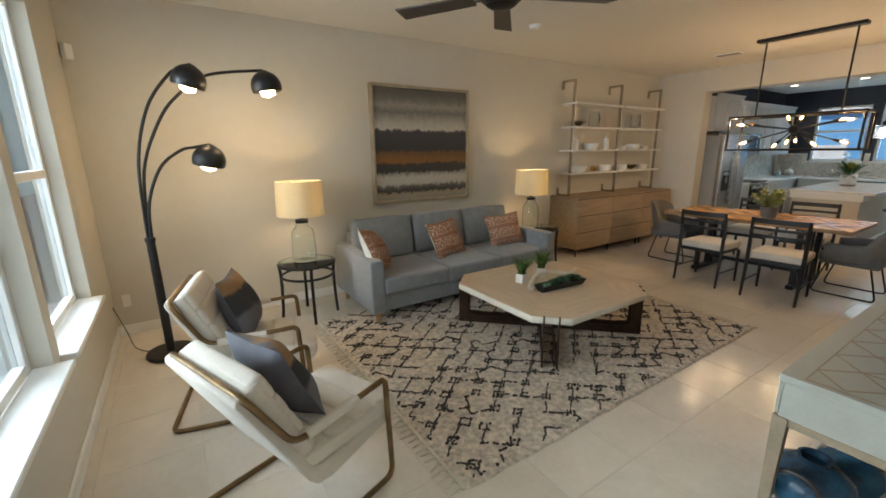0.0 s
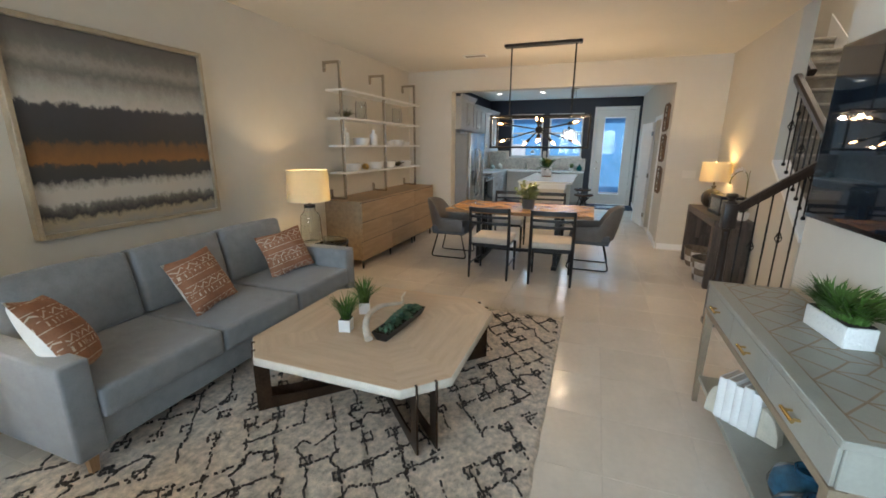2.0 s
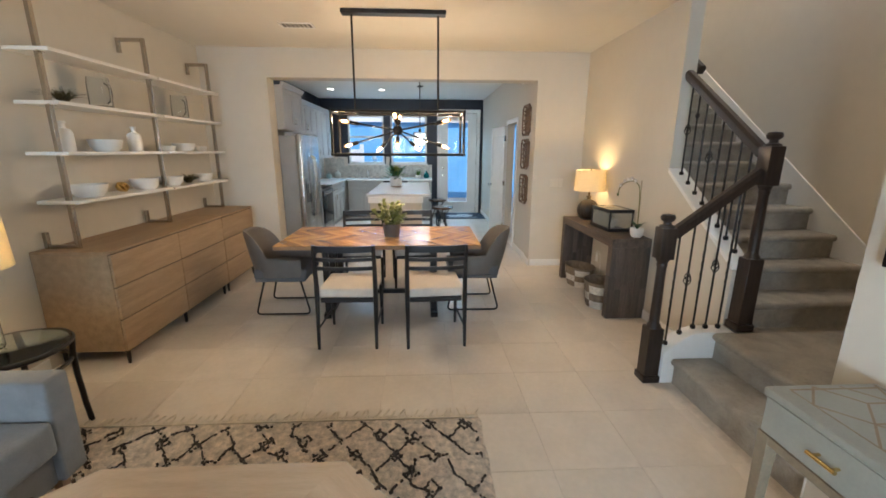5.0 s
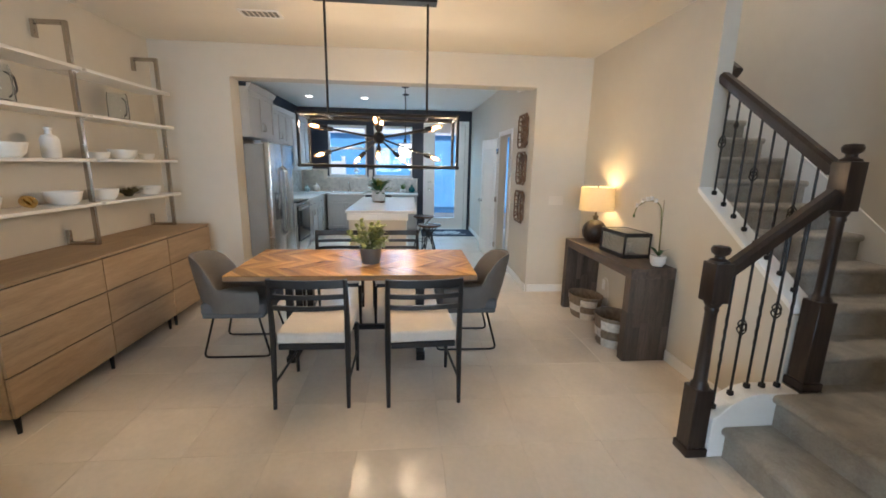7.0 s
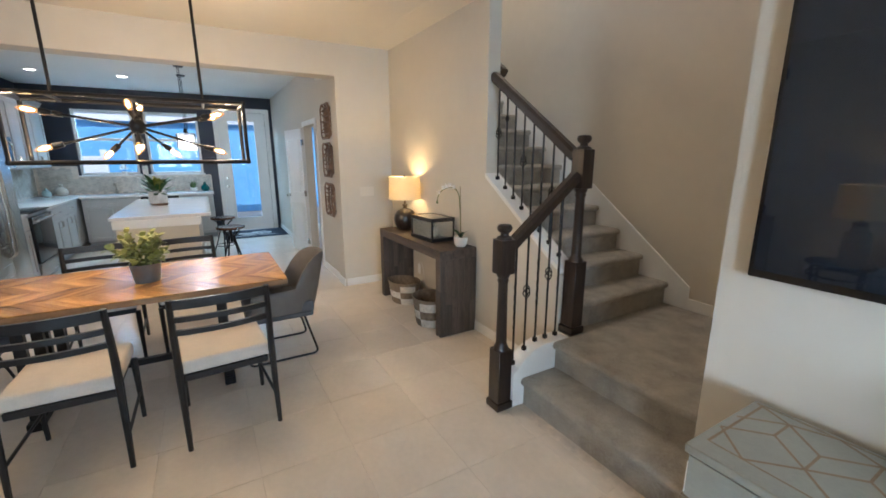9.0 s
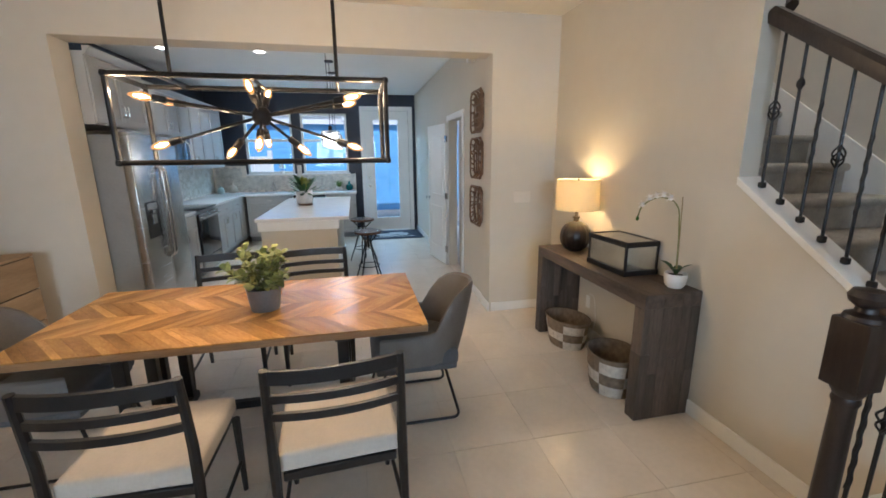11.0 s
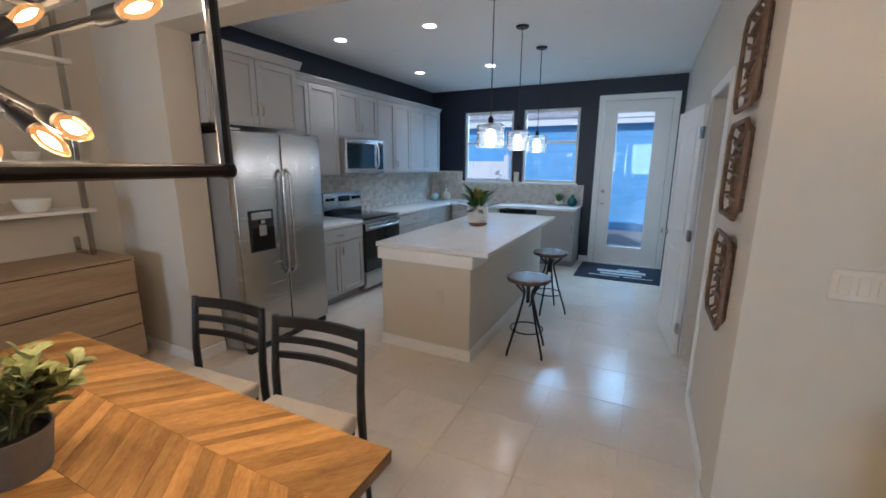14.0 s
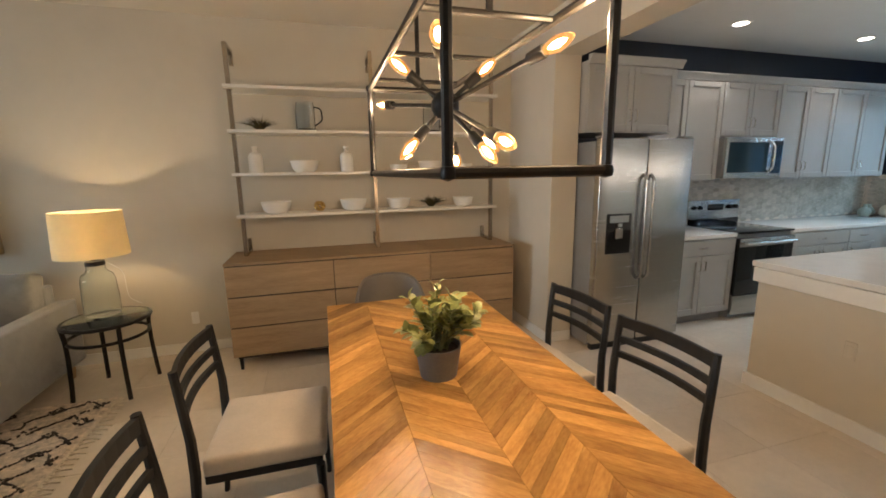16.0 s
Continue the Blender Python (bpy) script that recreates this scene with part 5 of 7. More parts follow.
def arm_shell(n=26):
    """A tub: a band that wraps the seat, low at the front and high at the back, with a gap under the backrest."""
    bm = bmesh.new()
    outer, inner = [], []
    for k in range(n + 1):
        u = k / n * 2 - 1
        an = u * radians(118)
        r = 0.285
        x, y = -0.02 - r * math.cos(an) * 0.98, r * math.sin(an) * 1.0
        if abs(u) > 0.72:
            f = (abs(u) - 0.72) / 0.28
            x += 0.10 * f
        hi = 0.66 - 0.02 * abs(u) if abs(u) > 0.5 else 0.86
        b = max(0.0, 1 - (abs(u) / 0.60) ** 5)
        hi = 0.60 + 0.235 * b - 0.06 * max(0, abs(u) - 0.55)
        lean = -0.11 * (hi - 0.42) / 0.45 * max(0, math.cos(an))
        lo = 0.40
        outer.append((x, y, lo, hi, lean))
    cols = []
    for (x, y, lo, hi, lean) in outer:
        nx, ny = x + 0.02, y
        q = math.hypot(nx, ny)
        nx, ny = nx / q, ny / q
        col = []
        for t_, off in ((0, 0.0), (0.35, 0.006), (0.7, 0.004), (0.93, 0.0), (1.0, -0.012), (0.97, -0.028), (0.7, -0.034), (0.35, -0.036), (0, -0.034)):
            z = lo + (hi - lo) * t_
            col.append(bm.verts.new((x + nx * off + lean * t_, y + ny * off, z)))
        cols.append(col)
    for A, B in zip(cols, cols[1:]):
        for i in range(len(A)):
            j = (i + 1) % len(A)
            bm.faces.new((A[i], A[j], B[j], B[i]))
    bm.faces.new(cols[0])
    bm.faces.new(cols[-1][::-1])
    return bm


def tub_chair(m):
    c = thing("armchair", (0, 0, 0), "grey upholstered dining armchair on a black wire sled base", "chair", "grey armchairs at the table ends")
    c.matrix_basis = m
    part("shell", arm_shell(), M_LEATH, c)
    part("seat", rbox((-0.25, -0.255, 0.37), (0.26, 0.255, 0.475), 0.04, 4), M_GREYUP, c)
    part("under_frame", rbox((-0.24, -0.25, 0.345), (0.24, 0.25, 0.385), 0.02, 2), M_GREYUP, c)
    for s in (-1, 1):
        y = s * 0.23
        pts = rounded([(-0.17, y * 0.86, 0.35), (-0.26, y, 0.009), (0.27, y, 0.009), (0.18, y * 0.86, 0.35)], 0.05)
        part("sled", tube(bmesh.new(), pts, 0.009, 8), M_IRON, c)
    part("cross_bar", tube(bmesh.new(), [(-0.17, -0.198, 0.343), (-0.17, 0.198, 0.343)], 0.008, 8), M_IRON, c)
    part("cross_bar", tube(bmesh.new(), [(0.18, -0.198, 0.343), (0.18, 0.198, 0.343)], 0.008, 8), M_IRON, c)
    return c


tc_ = tub_chair(pose(6.385, 1.56, 0, 0, 0, 90))
copy_thing(tc_, pose(6.33, 3.47, 0, 0, 0, -90))


def jade_plant(at, seed, n, hgt, name, label, pot_m, leafm, pot=(0.075, 0.095, 0.13)):
    t = thing(name, at, label, "plant")
    r0, r1, h = pot
    part("pot", lathe(bmesh.new(), [(0.0, 0), (r0, 0), (r1 * 0.97, h * 0.9), (r1, h), (r1 * 0.93, h), (r1 * 0.9, h * 0.85), (0.0, h * 0.84)], 28), pot_m, t)
    part("soil", lathe(bmesh.new(), [(0.0, h * 0.845), (r1 * 0.89, h * 0.85), (0.0, h * 0.9)], 16), M_SOIL, t)
    rnd = random.Random(seed)
    stems, lv = bmesh.new(), bmesh.new()
    for i in range(n):
        an = rnd.uniform(0, math.tau)
        el = rnd.uniform(0.3, 1.4)
        L = hgt * rnd.uniform(0.6, 1.05)
        d = Vector((math.cos(an) * math.cos(el), math.sin(an) * math.cos(el), math.sin(el)))
        b0 = Vector((rnd.uniform(-0.03, 0.03), rnd.uniform(-0.03, 0.03), h * 0.86))
        tube(stems, [b0, b0 + d * L * 0.5 + Vector((0, 0, 0.01)), b0 + d * L], [0.005, 0.004, 0.002], 5)
        for k in range(11):
            u = 0.42 + 0.58 * k / 10
            a2 = k * 2.4 + rnd.uniform(-0.3, 0.3)
            s = d.orthogonal().normalized()
            s = Matrix.Rotation(a2, 3, d) @ s
            leaf(lv, b0 + d * L * u, s * 0.9 + d * 0.5 + Vector((0, 0, 0.15)), rnd.uniform(0.042, 0.062), rnd.uniform(0.03, 0.042), 0.12)
    part("stem", stems, mat("green_stem", (0.12, 0.14, 0.05), 0.7, var=0.2), t)
    tagged(part("foliage", lv, leafm, t), kind="stuff")
    return t


M_JADE = mat("jade_leaf", (0.27, 0.29, 0.09), 0.38, var=0.3, scale=9)
M_GPOT = mat("grey_stoneware", (0.14, 0.138, 0.135), 0.55, var=0.1, scale=10, bump=0.2, bscale=120)
jade_plant((6.325, 2.39, TZ), 4, 26, 0.235, "potted_plant", "bushy jade plant in a round grey pot on the dining table", M_GPOT, M_JADE)

# chandelier
ch_ = thing("chandelier", (6.345, 2.31, 2.838), "black linear cage chandelier with radiating lit bulbs", "chandelier")
CX0, CX1, CY0, CY1, CZ0, CZ1 = -0.185, 0.185, -0.625, 0.595, -1.272, -0.885
part("canopy", box((-0.055, -0.46, -0.035), (0.055, 0.49, 0.0), 0.004), M_IRON, ch_)
for y in (-0.39, 0.40):
    part("hanging_rod", tube(bmesh.new(), [(0, y, -0.036), (0, y, CZ1)], 0.0095, 8), M_IRON, ch_)
    part("cross_bar", tube(bmesh.new(), [(CX0, y, CZ1), (CX1, y, CZ1)], 0.009, 8), M_IRON, ch_)
rb = 0.0125
for z in (CZ0, CZ1):
    for x in (CX0, CX1):
        part("long_bar", tube(bmesh.new(), [(x, CY0, z), (x, CY1, z)], rb, 8), M_IRON, ch_)
    for y in (CY0, CY1):
        part("end_bar", tube(bmesh.new(), [(CX0, y, z), (CX1, y, z)], rb, 8), M_IRON, ch_)
for x in (CX0, CX1):
    for y in (CY0, CY1):
        part("upright", tube(bmesh.new(), [(x, y, CZ0), (x, y, CZ1)], rb, 8), M_IRON, ch_)
        for z in (CZ0, CZ1):
            part("corner_knuckle", lathe(bmesh.new(), [(0.0, -0.017), (0.015, -0.012), (0.018, 0), (0.015, 0.012), (0.0, 0.017)], 10, (x, y, z)), M_IRON, ch_)
HZ = -1.045
part("hub_stem", tube(bmesh.new(), [(0, 0, CZ1), (0, 0, HZ)], 0.009, 8), M_IRON, ch_)
part("cross_bar", tube(bmesh.new(), [(CX0, 0, CZ1), (CX1, 0, CZ1)], 0.009, 8), M_IRON, ch_)
part("hub", lathe(bmesh.new(), [(0.0, HZ - 0.05), (0.03, HZ - 0.042), (0.048, HZ - 0.015), (0.048, HZ + 0.015), (0.03, HZ + 0.042), (0.0, HZ + 0.05)], 18), M_IRON, ch_)
M_BULBG = clear("bulb_glass", (1.0, 0.80, 0.55), 0.04, 1.08)
M_BULBG.node_tree.nodes["Principled BSDF"].inputs["Emission Color"].default_value = (1.0, 0.42, 0.10, 1)
M_BULBG.node_tree.nodes["Principled BSDF"].inputs["Emission Strength"].default_value = 0.35
M_FIL = glow("filament", (1.0, 0.66, 0.32), 110)
ARMS = [(-0.13, 0.44, 0.065), (0.13, 0.44, 0.075), (-0.14, -0.42, 0.075), (0.15, -0.40, 0.08), (-0.03, 0.43, -0.13), (0.015, -0.42, -0.14), (0.085, 0.16, -0.15), (0.07, -0.155, -0.14), (0.135, 0.01, -0.098), (-0.10, 0.0, -0.11), (-0.12, 0.012, 0.098), (0.115, -0.01, 0.10)]
for i, a_ in enumerate(ARMS):
    d = Vector(a_)
    dn = d.normalized()
    h0 = Vector((0, 0, HZ))
    part("arm", tube(bmesh.new(), [h0 + dn * 0.04, h0 + d - dn * 0.05], 0.008, 8), M_IRON, ch_)
    rot = dn.to_track_quat("Z", "Y").to_matrix().to_4x4()
    so = lathe(bmesh.new(), [(0.009, -0.055), (0.017, -0.05), (0.019, 0.0), (0.017, 0.004)], 12)
    bmesh.ops.transform(so, matrix=Matrix.Translation(h0 + d) @ rot, verts=so.verts)
    part("socket", so, M_IRON, ch_)
    gb = lathe(bmesh.new(), [(0.012, 0.005), (0.017, 0.02), (0.021, 0.042), (0.017, 0.066), (0.008, 0.088), (0.0, 0.096)], 14)
    bmesh.ops.transform(gb, matrix=Matrix.Translation(h0 + d) @ rot, verts=gb.verts)
    bu = part("bulb", gb, M_BULBG, ch_, "clear flame-shaped bulb")
    bu.visible_shadow = False
    if i != 1:
        fb = lathe(bmesh.new(), [(0.0, 0.012), (0.006, 0.026), (0.0085, 0.044), (0.006, 0.062), (0.0, 0.074)], 10)
        bmesh.ops.transform(fb, matrix=Matrix.Translation(h0 + d) @ rot, verts=fb.verts)
        part("filament", fb, M_FIL, bu, "glowing filament")
    if i in (0, 2, 3, 4, 6, 7):
        p = Vector((6.345, 2.31, 2.838)) + h0 + d + dn * 0.13
        bulb("chandelier_light", p, 7.5, (1.0, 0.70, 0.40), 0.02)

# ceiling vent
v = thing("ceiling_vent", (6.84, 3.34, 2.84), "small white ceiling air vent with slats", "vent")
for lo, hi in (((-0.09, -0.17), (-0.07, 0.17)), ((0.07, -0.17), (0.09, 0.17)), ((-0.07, -0.17), (0.07, -0.15)), ((-0.07, 0.15), (0.07, 0.17))):
    part("frame_bar", box((lo[0], lo[1], -0.012), (hi[0], hi[1], -0.001), 0.002), M_TRIM, v)
for k in range(7):
    y = -0.13 + k * 0.043
    bm = box((-0.07, y - 0.014, -0.008), (0.07, y + 0.014, -0.006))
    part("slat", bm, mat("vent_grey", (0.22, 0.21, 0.2), 0.6, var=0.05) if k == 0 else bpy.data.materials["vent_grey"], v)

# ---- stairs ----
stairs = tagged(new("stairs"), "carpeted stairs with a landing and white skirting", "stairs", "", "structure")


def tread(x0, x1, y0, y1, ztop, zbot, nose, axis):
    """A carpeted step with a rounded nosing towards -x or +y."""
    n = 0.028
    pr = [(0.0, zbot), (0.0, ztop - 0.055)] + [(-n * math.sin(q * math.pi / 6) * 1.0, ztop - 0.027 - 0.027 * math.cos(q * math.pi / 6)) for q in range(1, 6)] + [(0.0, ztop)]
    L = (x1 - x0) if axis == "x" else (y1 - y0)
    poly = pr + [(L, ztop), (L, zbot)]
    bm = bmesh.new()
    if axis == "x":
        prism(bm, [(x0 + p, q) for p, q in poly], y0, y1, "y")
    else:
        prism(bm, [(y1 - p, q) for p, q in poly], x0, x1, "x")
    return bm


part("step", tread(3.657, 4.744, 0.035, 0.305, 0.19, -0.005, 0.03, "y"), M_CARPET, stairs)
part("landing", tread(3.657, 4.744, YF, 0.035, 0.38, -0.005, 0.03, "y"), M_CARPET, stairs)
part("landing_base", box((4.745, YF, -0.005), (4.84, -0.25, 0.375)), M_CARPET, stairs)
for i in range(14):
    x0 = 4.832 + i * RUN
    z = ZL + (i + 1) * RISE
    part("step", tread(x0, x0 + RUN + (0.01 if i < 13 else 1.4), YF, YN - 0.121, z, z - 0.30, 0.03, "x"), M_CARPET, stairs)
sl = RISE / RUN
# far skirting board along the flight
sk = [(4.635, ZL), (4.635, ZL + 0.19), (8.4, ZL + 0.19 + sl * 3.765), (8.4, ZL + sl * 3.6 - 0.1), (4.86, ZL)]
part("skirting", prism(bmesh.new(), sk, YF + 0.001, YF + 0.016, "y"), M_TRIM, stairs, "white painted skirting board")
# sloped white cap on the cut wall
cap = [(4.87, 0.80), (XC, 1.425), (XC, 1.465), (4.87, 0.84)]
part("wall_cap", prism(bmesh.new(), cap, YN - 0.135, YN + 0.012, "y", 0.003), M_TRIM, stairs, "white painted sloped cap")
# white curb under the lower rail
curb = [(0.395, 0), (0.395, 0.235), (0.35, 0.265), (0.295, 0.32), (0.22, 0.365), (0.14, 0.385), (-0.095, 0.385), (-0.095, 0)]
part("curb", prism(bmesh.new(), curb, 4.746, 4.872, "x", 0.004), M_TRIM, stairs, "white painted curb")
setting("wall_stair_foot", box((4.872, YN - 0.12, -0.1), (4.899, YN, 0.79)), M_WALL, "beige end of the cut wall")


def newel(at, h_low, h_mid, h_top):
    n = thing("newel_post", at, "dark espresso newel post with a turned cap", "newel post", "newel posts")
    part("plinth", box((-0.062, -0.062, 0), (0.062, 0.062, 0.05), 0.008, 2), M_ESP, n)
    part("lower_block", box((-0.052, -0.052, 0.0505), (0.052, 0.052, h_low), 0.004), M_ESP, n)
    part("shaft", lathe(bmesh.new(), [(0.05, h_low + 0.0005), (0.044, h_low + 0.02), (0.036, h_low + 0.03), (0.034, h_low + 0.05), (0.03, h_mid - 0.06), (0.036, h_mid - 0.045), (0.032, h_mid - 0.03), (0.042, h_mid - 0.012), (0.044, h_mid - 0.0005)], 20), M_ESP, n)
    part("upper_block", box((-0.05, -0.05, h_mid), (0.05, 0.05, h_top), 0.006, 2), M_ESP, n)
    part("cap", lathe(bmesh.new(), [(0.05, h_top + 0.0005), (0.046, h_top + 0.012), (0.026, h_top + 0.022), (0.024, h_top + 0.035), (0.042, h_top + 0.05), (0.047, h_top + 0.068), (0.038, h_top + 0.085), (0.0, h_top + 0.092)], 22), M_ESP, n)


newel((4.805, 0.457, 0), 0.41, 0.905, 1.118)
newel((4.808, -0.17, 0.383), 0.52, 1.01, 1.26)


def baluster(at, z0, z1, kind, m=M_IRON):
    b = thing("baluster", (*at, 0), "twisted black iron baluster of the stair rail", "baluster", "iron balusters")
    bm = bmesh.new()
    tube(bm, [(0, 0, z0 + 0.02), (0, 0, z1)], 0.0068, 6)
    part("bar", bm, m, b)
    part("shoe", box((-0.014, -0.014, z0), (0.014, 0.014, z0 + 0.03), 0.004), m, b)
    zm = (z0 + z1) / 2
    if kind == 1:
        for q in range(4):
            pts = [(0.024 * math.sin(math.pi * u) * math.cos(q * math.pi / 2 + u * 3.0), 0.024 * math.sin(math.pi * u) * math.sin(q * math.pi / 2 + u * 3.0), zm - 0.05 + 0.1 * u) for u in [k / 10 for k in range(11)]]
            part("basket_wire", tube(bmesh.new(), pts, 0.004, 5), m, b)
    elif kind == 2:
        part("knuckle", lathe(bmesh.new(), [(0.007, z1 - 0.22), (0.015, z1 - 0.205), (0.017, z1 - 0.195), (0.015, z1 - 0.185), (0.007, z1 - 0.17)], 10), m, b)
    else:
        pts = []
        for k in range(24):
            u = k / 23
            pts.append((0.0018 * math.cos(u * 30), 0.0018 * math.sin(u * 30), zm - 0.16 + 0.32 * u))
        part("twist", tube(bmesh.new(), pts, 0.0078, 5), m, b)


def low_rail_z(y):
    return 1.06 + (0.42 - y) * 0.77


for k, y in enumerate((0.355, 0.262, 0.17, 0.078, -0.014)):
    zb = 0.265 if y > 0.33 else (0.345 if y > 0.23 else 0.386)
    baluster((4.808, y), zb + 0.002, low_rail_z(y) - 0.02, (0, 1, 0, 1, 0)[k])
for k in range(8):
    x = 4.955 + k * 0.105
    baluster((x, YN - 0.06), 0.84 + (x - 4.87) * 0.694, 1.60 + (x - 4.863) * 0.70 - 0.02, (0, 1, 0, 0, 1, 0, 2, 1)[k])


def rail(p, q):
    p, q = Vector(p), Vector(q)
    d = (q - p).normalized()
    s = d.cross(Vector((0, 0, 1))).normalized()
    u = s.cross(d)
    bm = bmesh.new()
    prof = [(-0.027, -0.034), (0.027, -0.034), (0.034, 0.0), (0.035, 0.018), (0.02, 0.036), (-0.02, 0.036), (-0.035, 0.018), (-0.034, 0.0)]
    A, B = ([bm.verts.new(c + s * a + u * b) for a, b in prof] for c in (p, q))
    for i in range(8):
        bm.faces.new((A[i], A[(i + 1) % 8], B[(i + 1) % 8], B[i]))
    bm.faces.new(A)
    bm.faces.new(B[::-1])
    return bm


hr = thing("handrail", (0, 0, 0), "dark espresso wooden handrail of the stairs", "handrail")
part("lower_rail", rail((4.806, 0.405, low_rail_z(0.405)), (4.808, -0.12, low_rail_z(-0.12))), M_ESP, hr)
part("upper_rail", rail((4.86, YN - 0.06, 1.60), (XC, YN - 0.06, 1.60 + (XC - 4.863) * 0.70)), M_ESP, hr)
part("wall_rail", rail((XC + 0.01, YN - 0.165, 2.27), (7.3, YN - 0.165, 3.34)), M_ESP, hr)

# ---- console by the stairs ----
M_RECL = mat("reclaimed_dark_wood", (0.085, 0.062, 0.047), 0.6, var=0.3, scale=5, grain=(5, 5, 0.5), bump=0.25, bscale=18, rand=0.35)
M_RECLX = mat("reclaimed_dark_top", (0.085, 0.062, 0.047), 0.6, var=0.3, scale=5, grain=(0.5, 5, 5), bump=0.25, bscale=18, rand=0.25)
con = thing("console_table", (6.585, 0.095, 0), "dark reclaimed wood waterfall console against the wall", "console table")
CL, CD, CH, CT = 0.70, 0.19, 0.80, 0.085
for k in range(3):
    y0 = -CD + k * 2 * CD / 3
    part("top_plank", box((-CL, y0 + 0.0006, CH - CT), (CL, y0 + 2 * CD / 3 - 0.0006, CH), 0.002), M_RECLX, con)
for s in (-1, 1):
    for k in range(6):
        y0 = -CD + k * 2 * CD / 6
        zc = (0.30 + 0.13 * ((k * 7) % 4) / 3)
        for a, b in ((0.0, zc), (zc + 0.0008, CH - CT - 0.0008)):
            part("side_plank", box((min(s * CL, s * (CL - CT)), y0 + 0.0006, a), (max(s * CL, s * (CL - CT)), y0 + 2 * CD / 6 - 0.0006, b), 0.0015), M_RECL, con)

M_RIBB = mat("dark_ribbed_ceramic", (0.030, 0.020, 0.015), 0.35, var=0.4, scale=6)
lp = thing("table_lamp", (7.04, 0.075, 0.80), "dark ribbed ceramic lamp with a lit cream shade", "lamp")
bm = bmesh.new()
NS, rings = 60, []
for rr, zz in ((0.05, 0.0), (0.085, 0.02), (0.116, 0.07), (0.125, 0.122), (0.116, 0.172), (0.088, 0.215), (0.045, 0.24), (0.03, 0.245)):
    rings.append([bm.verts.new((rr * (1 + 0.02 * math.cos(k * math.tau / NS * 15)) * math.cos(k * math.tau / NS), rr * (1 + 0.02 * math.cos(k * math.tau / NS * 15)) * math.sin(k * math.tau / NS), zz)) for k in range(NS)])
for A, B in zip(rings, rings[1:]):
    for k in range(NS):
        bm.faces.new((A[k], A[(k + 1) % NS], B[(k + 1) % NS], B[k]))
bm.faces.new(rings[0][::-1])
bm.faces.new(rings[-1])
part("base", bm, M_RIBB, lp)
part("neck", lathe(bmesh.new(), [(0.022, 0.2451), (0.022, 0.268), (0.03, 0.273), (0.03, 0.285), (0.012, 0.288), (0.012, 0.36)], 16), mat("aged_brass", (0.20, 0.14, 0.07), 0.4, metal=0.9), lp)
bm = lathe(bmesh.new(), [(0.178, 0.345), (0.168, 0.590), (0.165, 0.590), (0.175, 0.345)], 40)
bmesh.ops.delete(bm, geom=[f for f in bm.faces if len(f.verts) > 4], context="FACES")
part("shade", bm, M_SHADE, lp)
part("spider", tube(bmesh.new(), [(-0.163, 0, 0.575), (0.163, 0, 0.575)], 0.003, 5), M_IRON, lp)
part("finial", lathe(bmesh.new(), [(0.004, 0.575), (0.01, 0.588), (0.0, 0.605)], 10), M_IRON, lp)
part("bulb", lathe(bmesh.new(), [(0.0, 0.40), (0.025, 0.415), (0.03, 0.44), (0.015, 0.48), (0.0, 0.49)], 14), M_BULB, lp)
bulb("lamp_light", (7.04, 0.075, 0.80 + 0.49), 11, (1.0, 0.64, 0.25), 0.03)

M_TGLASS = mat("antique_mirror_glass", (0.66, 0.645, 0.59), 0.17, metal=0.85, var=0.08, scale=5)
te = thing("terrarium", (6.455, 0.05, 0.8005), "black framed box with mirrored glass panels on the console", "glass box", "", 2)
TXh, TYh, TH = 0.20, 0.12, 0.225
part("base_frame", box((-TXh - 0.012, -TYh - 0.012, 0), (TXh + 0.012, TYh + 0.012, 0.035), 0.002), M_BLACK, te)
for sx in (-1, 1):
    for sy in (-1, 1):
        part("corner_bar", box((sx * TXh - 0.007, sy * TYh - 0.007, 0.0352), (sx * TXh + 0.007, sy * TYh + 0.007, TH - 0.0345), 0.001), M_BLACK, te)
for lo, hi in (((-TXh - 0.009, -TYh - 0.009), (TXh + 0.009, -TYh + 0.009)), ((-TXh - 0.009, TYh - 0.009), (TXh + 0.009, TYh + 0.009)), ((-TXh - 0.009, -TYh + 0.0095), (-TXh + 0.009, TYh - 0.0095)), ((TXh - 0.009, -TYh + 0.0095), (TXh + 0.009, TYh - 0.0095))):
    part("top_bar", box((*lo, TH - 0.034), (*hi, TH), 0.001), M_BLACK, te)
for sy in (-1, 1):
    p = part("glass_side", box((-TXh + 0.008, sy * TYh - 0.0015, 0.036), (TXh - 0.008, sy * TYh + 0.0015, TH - 0.035)), M_TGLASS, te)
    p.visible_shadow = False
for sx in (-1, 1):
    p = part("glass_end", box((sx * TXh - 0.0015, -TYh + 0.008, 0.036), (sx * TXh + 0.0015, TYh - 0.008, TH - 0.035)), M_TGLASS, te)
    p.visible_shadow = False
part("glass_lid", box((-TXh + 0.01, -TYh + 0.01, TH - 0.006), (TXh - 0.01, TYh - 0.01, TH - 0.003)), M_TGLASS, te).visible_shadow = False
# pale bed added to lighten the dark inside of the box
part("pale_bed", box((-TXh + 0.008, -TYh + 0.008, 0.0352), (TXh - 0.008, TYh - 0.008, 0.045)), mat("pale_bed_tone", (0.42, 0.38, 0.32), 0.9, var=0.15, scale=40), te)

